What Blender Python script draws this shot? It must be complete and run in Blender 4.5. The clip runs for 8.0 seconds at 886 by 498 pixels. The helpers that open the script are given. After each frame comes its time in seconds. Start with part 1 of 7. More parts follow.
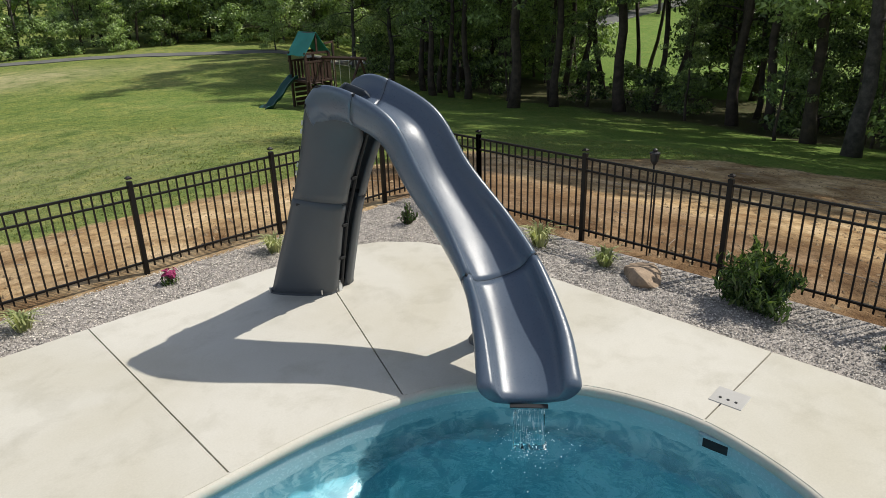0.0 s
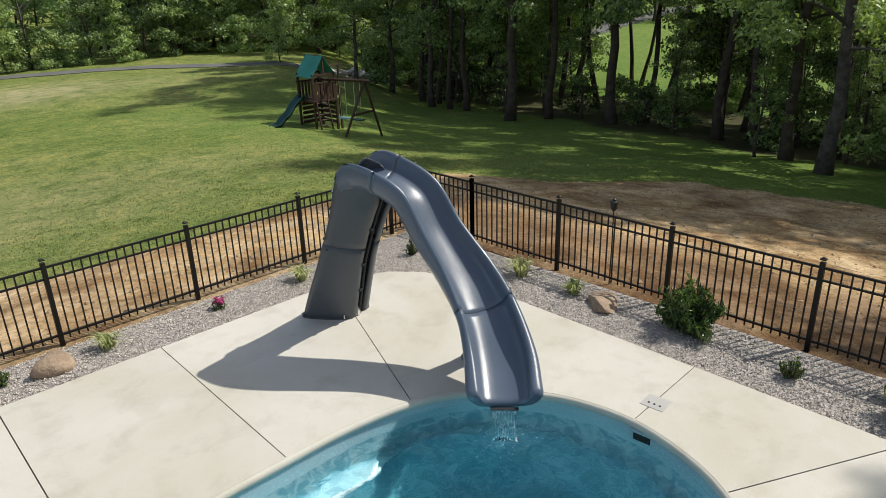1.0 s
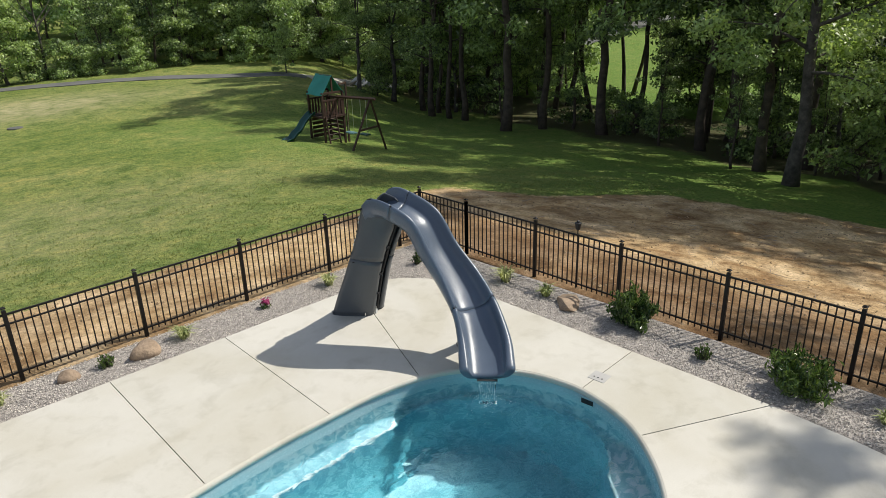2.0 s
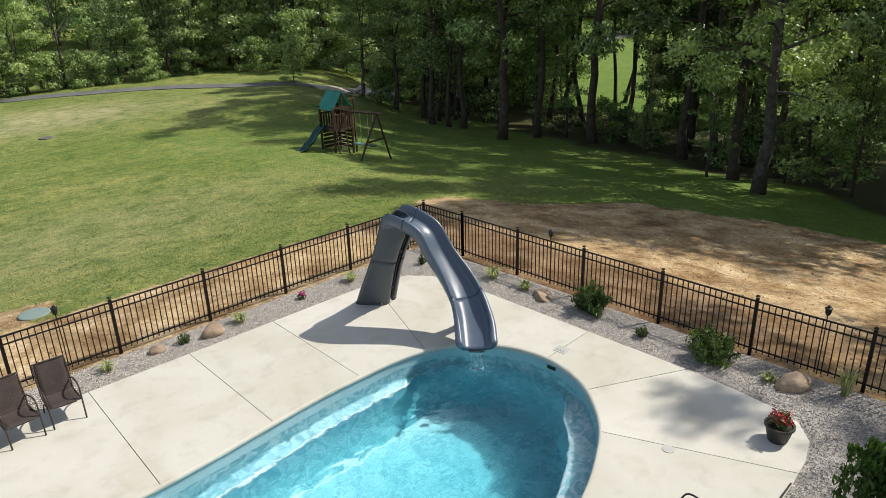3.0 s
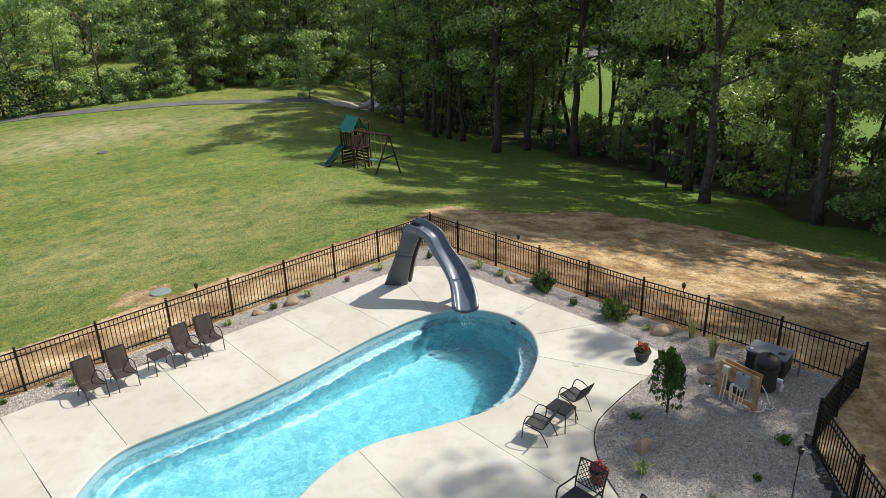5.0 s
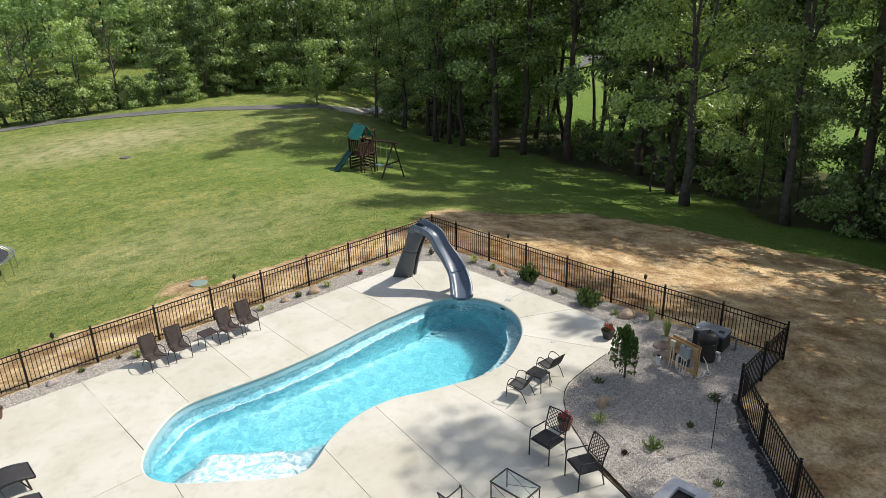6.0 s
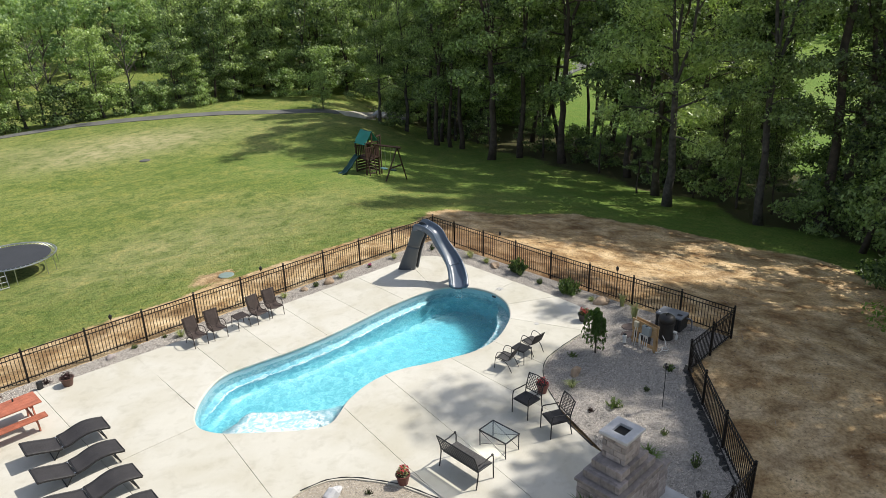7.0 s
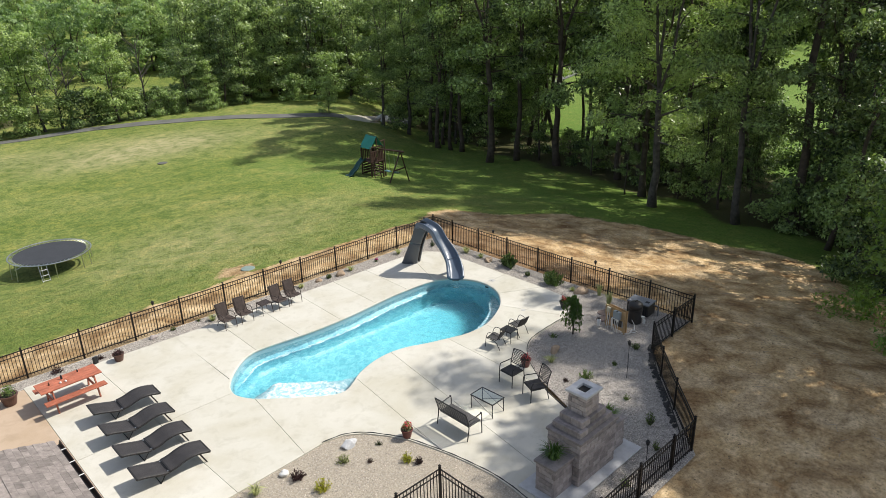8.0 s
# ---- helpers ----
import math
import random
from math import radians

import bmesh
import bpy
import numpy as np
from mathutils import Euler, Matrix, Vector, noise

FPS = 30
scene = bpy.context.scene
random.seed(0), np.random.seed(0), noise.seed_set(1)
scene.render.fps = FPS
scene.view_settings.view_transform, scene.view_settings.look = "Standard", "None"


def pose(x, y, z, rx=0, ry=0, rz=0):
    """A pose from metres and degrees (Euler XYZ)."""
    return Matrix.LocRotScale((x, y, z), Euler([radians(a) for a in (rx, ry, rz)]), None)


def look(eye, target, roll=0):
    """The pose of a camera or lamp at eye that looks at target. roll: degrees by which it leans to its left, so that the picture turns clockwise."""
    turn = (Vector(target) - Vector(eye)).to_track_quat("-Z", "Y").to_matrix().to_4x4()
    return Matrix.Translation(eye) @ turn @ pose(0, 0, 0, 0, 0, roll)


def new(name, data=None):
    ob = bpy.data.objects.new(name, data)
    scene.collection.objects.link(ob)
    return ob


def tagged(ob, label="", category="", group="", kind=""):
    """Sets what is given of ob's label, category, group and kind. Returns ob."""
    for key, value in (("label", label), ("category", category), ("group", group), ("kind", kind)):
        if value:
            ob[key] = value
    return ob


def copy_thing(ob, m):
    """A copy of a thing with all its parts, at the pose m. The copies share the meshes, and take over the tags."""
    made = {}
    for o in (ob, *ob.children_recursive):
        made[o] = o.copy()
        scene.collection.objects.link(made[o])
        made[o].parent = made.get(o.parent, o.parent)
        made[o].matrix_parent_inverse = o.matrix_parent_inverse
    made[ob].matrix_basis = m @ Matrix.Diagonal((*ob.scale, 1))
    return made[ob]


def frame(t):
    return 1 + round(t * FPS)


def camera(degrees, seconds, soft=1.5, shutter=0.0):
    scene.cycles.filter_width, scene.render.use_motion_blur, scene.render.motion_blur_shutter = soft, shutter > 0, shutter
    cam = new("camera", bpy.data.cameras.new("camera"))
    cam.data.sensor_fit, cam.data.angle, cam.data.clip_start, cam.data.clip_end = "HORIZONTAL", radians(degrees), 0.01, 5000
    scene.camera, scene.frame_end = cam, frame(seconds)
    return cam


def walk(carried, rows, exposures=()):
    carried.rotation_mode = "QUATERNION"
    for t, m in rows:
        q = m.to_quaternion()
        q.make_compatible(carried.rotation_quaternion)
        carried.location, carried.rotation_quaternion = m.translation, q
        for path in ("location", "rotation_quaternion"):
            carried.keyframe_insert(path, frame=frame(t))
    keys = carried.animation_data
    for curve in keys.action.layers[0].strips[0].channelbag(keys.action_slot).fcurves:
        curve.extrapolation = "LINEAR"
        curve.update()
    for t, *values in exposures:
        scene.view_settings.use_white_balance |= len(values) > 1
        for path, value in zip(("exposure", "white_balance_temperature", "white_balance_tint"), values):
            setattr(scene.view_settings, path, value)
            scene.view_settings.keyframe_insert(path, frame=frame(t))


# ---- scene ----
cam = camera(65.6, 8.0, soft=0.85)
PATH = [
    (0, (0.547, 0.553, 3.069), (1.834, 1.898, 2.338), -1.73),
    (0.5, (0.117, 0.081, 3.590), (1.405, 1.425, 2.861), -1.71),
    (1, (-0.469, -0.545, 4.112), (0.820, 0.799, 3.383), -1.70),
    (1.5, (-1.195, -1.310, 4.648), (0.095, 0.034, 3.920), -1.68),
    (3, (-4.013, -4.243, 6.384), (-2.722, -2.899, 5.658), -1.64),
    (3.5, (-5.097, -5.368, 6.998), (-3.807, -4.023, 6.272), -1.62),
    (4, (-6.220, -6.534, 7.618), (-4.929, -5.188, 6.893), -1.61),
    (4.5, (-7.362, -7.724, 8.235), (-6.072, -6.378, 7.510), -1.60),
    (6, (-10.767, -11.319, 9.997), (-9.479, -9.970, 9.273), -1.55),
    (6.5, (-11.866, -12.506, 10.544), (-10.580, -11.156, 9.820), -1.54),
    (7, (-12.947, -13.691, 11.076), (-11.662, -12.341, 10.352), -1.52),
    (7.5, (-14.016, -14.888, 11.604), (-12.732, -13.536, 10.880), -1.51),
    (8, (-15.090, -16.117, 12.150), (-13.808, -14.763, 11.425), -1.49),
]
walk(cam, [(t, look(eye, target, roll)) for t, eye, target, roll in PATH], exposures=[(0.0, 0.04), (3.0, 0.14), (8.0, 0.27)])

SUN = Vector((0.75, -0.35, 1.0)).normalized()

# ---- world, sun ----
world = bpy.data.worlds.new("sky_world")
scene.world = world
world.use_nodes = True
wn = world.node_tree.nodes
sky = wn.new("ShaderNodeTexSky")
sky.sky_type, sky.sun_disc = "NISHITA", False
sky.sun_elevation, sky.sun_rotation = math.asin(SUN.z), math.atan2(SUN.x, SUN.y)
sky.air_density, sky.dust_density, sky.ozone_density = 1.0, 1.2, 1.0
hazy = wn.new("ShaderNodeHueSaturation")
hazy.inputs["Saturation"].default_value = 0.62
world.node_tree.links.new(sky.outputs[0], hazy.inputs["Color"])
world.node_tree.links.new(hazy.outputs[0], wn["Background"].inputs[0])
wn["Background"].inputs[1].default_value = 0.13
sun_data = bpy.data.lights.new("sun", "SUN")
sun_data.energy, sun_data.angle, sun_data.color = 4.3, radians(0.6), (1.0, 0.945, 0.85)
sun_lamp = new("sun", sun_data)
sun_lamp.matrix_world = look(SUN * 60, (0, 0, 0))


# ---- materials ----
def nodes_of(name):
    m = bpy.data.materials.new(name)
    m.use_nodes = True
    nt = m.node_tree
    return m, nt, nt.nodes["Principled BSDF"]


def noise_node(nt, scale, detail=4.0, rough=0.55, vec=None, distortion=0.0):
    n = nt.nodes.new("ShaderNodeTexNoise")
    n.inputs["Scale"].default_value, n.inputs["Detail"].default_value = scale, detail
    n.inputs["Roughness"].default_value, n.inputs["Distortion"].default_value = rough, distortion
    if vec is not None:
        nt.links.new(vec, n.inputs["Vector"])
    return n


def ramp(nt, fac, stops):
    r = nt.nodes.new("ShaderNodeValToRGB")
    els = r.color_ramp.elements
    els[0].position, els[0].color = stops[0][0], (*stops[0][1], 1)
    els[1].position, els[1].color = stops[-1][0], (*stops[-1][1], 1)
    for p, c in stops[1:-1]:
        e = els.new(p)
        e.color = (*c, 1)
    nt.links.new(fac, r.inputs[0])
    return r


def mix(nt, fac, a, b, kind="MIX"):
    m = nt.nodes.new("ShaderNodeMix")
    m.data_type, m.blend_type = "RGBA", kind
    for v, k in ((fac, 0), (a, 6), (b, 7)):
        if isinstance(v, (int, float)):
            m.inputs[k].default_value = v
        elif isinstance(v, tuple):
            m.inputs[k].default_value = (*v, 1)
        else:
            nt.links.new(v, m.inputs[k])
    return m.outputs[2]


def maths(nt, op, a, b=None):
    m = nt.nodes.new("ShaderNodeMath")
    m.operation = op
    for k, v in enumerate((a, b)):
        if v is None:
            continue
        if isinstance(v, (int, float)):
            m.inputs[k].default_value = v
        else:
            nt.links.new(v, m.inputs[k])
    return m.outputs[0]


def bump(nt, bsdf, height, strength, dist=0.02):
    b = nt.nodes.new("ShaderNodeBump")
    b.inputs["Strength"].default_value, b.inputs["Distance"].default_value = strength, dist
    nt.links.new(height, b.inputs["Height"])
    nt.links.new(b.outputs[0], bsdf.inputs["Normal"])


def mat(name, col, rough=0.6, metal=0.0, var=0.18, s1=1.5, s2=25.0, bmp=0.15, bscale=90.0, obj=0.0, island=0.0, spec=0.5, coat=0.0):
    """A surface with large blotches, fine grain, relief, and a shift of tone from piece to piece."""
    m, nt, b = nodes_of(name)
    pos = nt.nodes.new("ShaderNodeNewGeometry").outputs["Position"]
    n1, n2 = noise_node(nt, s1, 5, 0.6, pos), noise_node(nt, s2, 4, 0.6, pos)
    dark = tuple(c * (1 - var) for c in col)
    light = tuple(min(1, c * (1 + var)) for c in col)
    c1 = ramp(nt, n1.outputs["Fac"], [(0.3, dark), (0.7, light)]).outputs[0]
    g = ramp(nt, n2.outputs["Fac"], [(0.25, (1 - var,) * 3), (0.75, (1, 1, 1))]).outputs[0]
    c = mix(nt, 0.8, c1, g, "MULTIPLY")
    if obj or island:
        src = nt.nodes.new("ShaderNodeObjectInfo").outputs["Random"] if obj else nt.nodes.new("ShaderNodeNewGeometry").outputs["Random Per Island"]
        k = obj or island
        c = mix(nt, 1.0, c, ramp(nt, src, [(0, (1 - k, 1 - k, 1 - k)), (1, (1, 1, 1))]).outputs[0], "MULTIPLY")
    nt.links.new(c, b.inputs["Base Color"])
    r = maths(nt, "MULTIPLY_ADD", n2.outputs["Fac"], 0.25)
    r.node.inputs[2].default_value = max(0.02, rough - 0.12)
    nt.links.new(r, b.inputs["Roughness"])
    b.inputs["Metallic"].default_value = metal
    b.inputs["Specular IOR Level"].default_value = spec
    b.inputs["Coat Weight"].default_value = coat
    if bmp:
        bump(nt, b, noise_node(nt, bscale, 4, 0.6, pos).outputs["Fac"], bmp)
    return m


def leaf_mat(name, dark, light, trans=0.35, rough=0.45):
    m, nt, b = nodes_of(name)
    rnd = nt.nodes.new("ShaderNodeNewGeometry").outputs["Random Per Island"]
    pos = nt.nodes.new("ShaderNodeNewGeometry").outputs["Position"]
    # clump-wise tone, made strong to imitate sunlit and shaded leaf clumps
    n = noise_node(nt, 1.1, 3, 0.6, pos).outputs["Fac"]
    f = maths(nt, "ADD", maths(nt, "MULTIPLY", rnd, 0.55), maths(nt, "MULTIPLY", maths(nt, "SUBTRACT", n, 0.22), 0.95))
    ob = nt.nodes.new("ShaderNodeObjectInfo").outputs["Random"]
    f = maths(nt, "ADD", f, maths(nt, "MULTIPLY", maths(nt, "SUBTRACT", ob, 0.35), 0.42))
    c = ramp(nt, f, [(0.24, dark), (0.55, tuple(0.62 * a + 0.38 * q for a, q in zip(dark, light))), (0.86, light)]).outputs[0]
    nt.links.new(c, b.inputs["Base Color"])
    b.inputs["Roughness"].default_value = rough
    b.inputs["Specular IOR Level"].default_value = 0.5
    t = nt.nodes.new("ShaderNodeBsdfTranslucent")
    warm = mix(nt, 1.0, c, (1.15, 1.2, 0.62), "MULTIPLY")
    nt.links.new(warm, t.inputs["Color"])
    ms = nt.nodes.new("ShaderNodeMixShader")
    ms.inputs[0].default_value = trans
    nt.links.new(b.outputs[0], ms.inputs[1])
    nt.links.new(t.outputs[0], ms.inputs[2])
    nt.links.new(ms.outputs[0], nt.nodes["Material Output"].inputs["Surface"])
    return m


def concrete_mat(name, col, k=0.1):
    m, nt, b = nodes_of(name)
    pos = nt.nodes.new("ShaderNodeNewGeometry").outputs["Position"]
    big = noise_node(nt, 0.45, 4, 0.55, pos, 0.6).outputs["Fac"]
    mid = noise_node(nt, 2.3, 5, 0.65, pos, 0.3).outputs["Fac"]
    fine = noise_node(nt, 60, 3, 0.7, pos).outputs["Fac"]
    warm = tuple(c * w for c, w in zip(col, (0.88, 0.86, 0.80)))
    c = ramp(nt, big, [(0.32, warm), (0.55, col), (0.72, tuple(min(1, v * 1.06) for v in col))]).outputs[0]
    c = mix(nt, 0.75, c, ramp(nt, mid, [(0.28, (0.80, 0.79, 0.75)), (0.5, (1, 1, 1)), (0.8, (0.95, 0.95, 0.94))]).outputs[0], "MULTIPLY")
    c = mix(nt, 0.6, c, ramp(nt, fine, [(0.3, (0.86, 0.86, 0.85)), (0.7, (1, 1, 1))]).outputs[0], "MULTIPLY")
    ob = nt.nodes.new("ShaderNodeObjectInfo").outputs["Random"]
    c = mix(nt, 1.0, c, ramp(nt, ob, [(0, (1 - k, 1 - k, 1 - k * 1.25)), (1, (1, 1, 1))]).outputs[0], "MULTIPLY")
    nt.links.new(c, b.inputs["Base Color"])
    r = ramp(nt, mid, [(0.3, (0.6,) * 3), (0.7, (0.85,) * 3)]).outputs[0]
    nt.links.new(r, b.inputs["Roughness"])
    bump(nt, b, noise_node(nt, 140, 4, 0.7, pos).outputs["Fac"], 0.12, 0.01)
    return m


M_CONCRETE = concrete_mat("broom_finished_concrete", (0.615, 0.592, 0.53))
M_APRON = concrete_mat("pale_drive_concrete", (0.60, 0.57, 0.50))
M_PATIO = concrete_mat("tan_patio_concrete", (0.52, 0.40, 0.30))
M_FENCE = mat("black_powder_coat", (0.011, 0.009, 0.008), 0.5, 0.0, 0.2, 3, 60, 0.05, 200, spec=0.25)
# the tower's grey polymer with the sky's blue put into its colour
M_SLIDE = mat("sky_tinted_polymer", (0.090, 0.120, 0.168), 0.30, 0.0, 0.08, 1.2, 90, 0.10, 260, coat=0.25)
M_TOWER = mat("dark_grey_polymer", (0.072, 0.083, 0.098), 0.42, 0.0, 0.08, 1.2, 90, 0.12, 260)
M_SEAM = mat("dark_seam", (0.012, 0.013, 0.016), 0.7)
M_CHROME = mat("steel_fitting", (0.62, 0.62, 0.62), 0.3, 1.0, 0.1)
M_BROWNMETAL = mat("bronze_chair_frame", (0.055, 0.040, 0.034), 0.45, 0.2, 0.15)
M_SLING = mat("brown_sling_fabric", (0.060, 0.042, 0.036), 0.75, 0, 0.22, 6, 160, 0.5, 260)
M_BLACKMETAL = mat("black_wrought_metal", (0.022, 0.022, 0.024), 0.42, 0.3, 0.2)
M_MESHSEAT = mat("grey_mesh_seat", (0.085, 0.080, 0.078), 0.6, 0, 0.3, 12, 140, 0.6, 160)
M_LOUNGE = mat("charcoal_sling", (0.034, 0.031, 0.033), 0.7, 0, 0.2, 5, 150, 0.4, 240)
M_REDWOOD = mat("red_stained_wood", (0.47, 0.15, 0.085), 0.6, 0, 0.3, 4, 40, 0.3, 60, obj=0.2)
M_LUMBER = mat("raw_yellow_lumber", (0.50, 0.33, 0.16), 0.65, 0, 0.25, 5, 40, 0.3, 60, obj=0.15)
M_PLAYWOOD = mat("weathered_play_wood", (0.075, 0.036, 0.022), 0.7, 0, 0.3, 4, 40, 0.3, 60, obj=0.3)
M_TEAL = mat("teal_canvas_roof", (0.02, 0.24, 0.20), 0.6, 0, 0.15)
M_GREENPLASTIC = mat("green_plastic", (0.012, 0.075, 0.068), 0.35, 0, 0.12)
M_BLUEPLASTIC = mat("pale_blue_plastic", (0.22, 0.42, 0.44), 0.4, 0, 0.1)
M_BARK = mat("tree_bark", (0.085, 0.066, 0.050), 0.9, 0, 0.45, 3, 18, 1.0, 22)
M_BARKPALE = mat("grey_bark", (0.105, 0.093, 0.08), 0.9, 0, 0.55, 3, 18, 1.0, 22)
M_STONE = mat("tumbled_grey_block", (0.44, 0.385, 0.365), 0.85, 0, 0.25, 7, 40, 0.7, 45, obj=0.45)
M_CAP = mat("pale_cap_stone", (0.52, 0.52, 0.53), 0.8, 0, 0.12, 5, 50, 0.3, 90)
M_FLUE = mat("black_flue", (0.02, 0.02, 0.02), 0.95)
M_ROCK = mat("tan_field_stone", (0.46, 0.34, 0.235), 0.85, 0, 0.3, 5, 30, 0.8, 25, obj=0.3)
M_GRAVEL = mat("mixed_river_gravel", (0.44, 0.40, 0.365), 0.85, 0, 0.42, 16, 70, 0.9, 45)
M_PEBBLE = mat("loose_pebbles", (0.82, 0.755, 0.67), 0.85, 0, 0.2, 8, 60, 0.2, 90, island=0.8)
M_MULCHBED = mat("sandy_pea_gravel", (0.46, 0.40, 0.32), 0.85, 0, 0.3, 20, 110, 1.0, 70)
M_CLOD = mat("dry_soil_clod", (0.50, 0.36, 0.21), 0.95, 0, 0.3, 3, 60, 0.3, 90, island=0.55)
M_EDGING = mat("black_edging_strip", (0.015, 0.015, 0.016), 0.6)
M_TERRACOTTA = mat("brown_glazed_pot", (0.10, 0.045, 0.032), 0.4, 0, 0.25)
M_REDPOT = mat("red_brown_pot", (0.16, 0.05, 0.04), 0.45, 0, 0.25)
M_SOIL = mat("potting_soil", (0.04, 0.028, 0.02), 0.95, 0, 0.3)
M_WHITEPVC = mat("white_pvc", (0.72, 0.72, 0.70), 0.4, 0, 0.06)
M_GREYBOX = mat("grey_painted_steel", (0.30, 0.34, 0.35), 0.5, 0.1, 0.1)
M_BEIGEBOX = mat("beige_plastic_box", (0.52, 0.48, 0.36), 0.5, 0, 0.08)
M_DARKPLASTIC = mat("dark_moulded_plastic", (0.028, 0.025, 0.023), 0.5, 0, 0.15)
M_UNITTOP = mat("grey_unit_top", (0.17, 0.18, 0.20), 0.45, 0, 0.1)
M_SHELL = mat("pale_blue_gelcoat_rim", (0.34, 0.47, 0.52), 0.25, 0, 0.06, 2, 40, 0.0)
M_ASPHALT = mat("grey_asphalt", (0.135, 0.135, 0.13), 0.9, 0, 0.2, 0.6, 20, 0.4, 50)
M_TRAMP = mat("trampoline_mat", (0.035, 0.038, 0.045), 0.75, 0, 0.15)
M_SHINGLE = mat("brown_grey_shingle", (0.31, 0.27, 0.25), 0.95, 0, 0.25, 8, 60, 0.6, 90, obj=0.4)
M_SIDING = mat("pale_house_siding", (0.55, 0.53, 0.48), 0.7, 0, 0.06)
M_GUTTER = mat("brown_gutter", (0.035, 0.025, 0.022), 0.5, 0, 0.15)
M_FLAG = mat("brown_flagstone", (0.20, 0.15, 0.13), 0.85, 0, 0.25, 6, 40, 0.5, 40, obj=0.25)
M_LID = mat("green_utility_lid", (0.20, 0.265, 0.24), 0.6, 0, 0.15)
M_PLATE = mat("worn_access_plate", (0.46, 0.45, 0.43), 0.5, 0, 0.08)
M_RED = mat("red_petals", (0.55, 0.03, 0.035), 0.6, 0, 0.2, island=0.5)
M_PINK = mat("magenta_petals", (0.55, 0.05, 0.20), 0.6, 0, 0.2, island=0.4)
M_DEADWOOD = mat("bleached_log", (0.34, 0.30, 0.26), 0.9, 0, 0.3, 4, 30, 0.6, 30)

L_WOOD = leaf_mat("woodland_leaves", (0.020, 0.045, 0.015), (0.395, 0.53, 0.195), 0.33, 0.40)
# woodland leaves in a darker colour that stands in for shade
L_SHADE = leaf_mat("shade_toned_leaves", (0.012, 0.028, 0.010), (0.18, 0.245, 0.085), 0.28, 0.42)
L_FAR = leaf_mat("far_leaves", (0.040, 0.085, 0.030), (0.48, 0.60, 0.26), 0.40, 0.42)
# distance haze is put into this leaf colour
L_HAZE = leaf_mat("haze_pale_leaves", (0.14, 0.23, 0.10), (0.45, 0.58, 0.28), 0.5, 0.5)
# paler leaf colour that also puts sunlight into crowns meant to look lit
L_LIGHT = leaf_mat("sunlit_maple_leaves", (0.06, 0.115, 0.038), (0.48, 0.60, 0.24), 0.42, 0.40)
L_MAPLE = leaf_mat("young_maple_leaves", (0.13, 0.23, 0.05), (0.34, 0.46, 0.13), 0.58, 0.35)
L_BUSH = leaf_mat("glossy_shrub_leaves", (0.025, 0.058, 0.014), (0.21, 0.30, 0.085), 0.3, 0.26)
L_WEEP = leaf_mat("weeping_tree_leaves", (0.04, 0.095, 0.015), (0.14, 0.23, 0.05), 0.4, 0.4)
L_GRASSY = leaf_mat("pale_blades", (0.20, 0.25, 0.09), (0.52, 0.53, 0.27), 0.3, 0.55)
L_YELLOW = leaf_mat("yellow_foliage", (0.28, 0.30, 0.03), (0.50, 0.48, 0.06), 0.3, 0.5)
L_DARKRED = leaf_mat("dark_red_foliage", (0.03, 0.012, 0.012), (0.08, 0.03, 0.03), 0.2, 0.5)
L_TURF = leaf_mat("turf_blades", (0.13, 0.175, 0.04), (0.31, 0.33, 0.12), 0.4, 0.6)


def glass_mat(name, tint, rough=0.02):
    m, nt, b = nodes_of(name)
    b.inputs["Base Color"].default_value = (*tint, 1)
    b.inputs["Transmission Weight"].default_value = 1.0
    b.inputs["Roughness"].default_value = rough
    b.inputs["IOR"].default_value = 1.45
    return m


M_GLASS = glass_mat("table_glass", (0.85, 0.93, 0.92))


def water_mat():
    m, nt, b = nodes_of("rippled_pool_water")
    pos = nt.nodes.new("ShaderNodeNewGeometry").outputs["Position"]
    b.inputs["Base Color"].default_value = (0.86, 0.97, 0.99, 1)
    b.inputs["Transmission Weight"].default_value = 1.0
    b.inputs["Roughness"].default_value = 0.0
    b.inputs["IOR"].default_value = 1.33
    a = noise_node(nt, 4.5, 2, 0.5, pos, 1.0).outputs["Fac"]
    c = noise_node(nt, 20.0, 2, 0.5, pos, 0.8).outputs["Fac"]
    bump(nt, b, maths(nt, "ADD", a, maths(nt, "MULTIPLY", c, 0.15)), 1.0, 0.02)
    return m


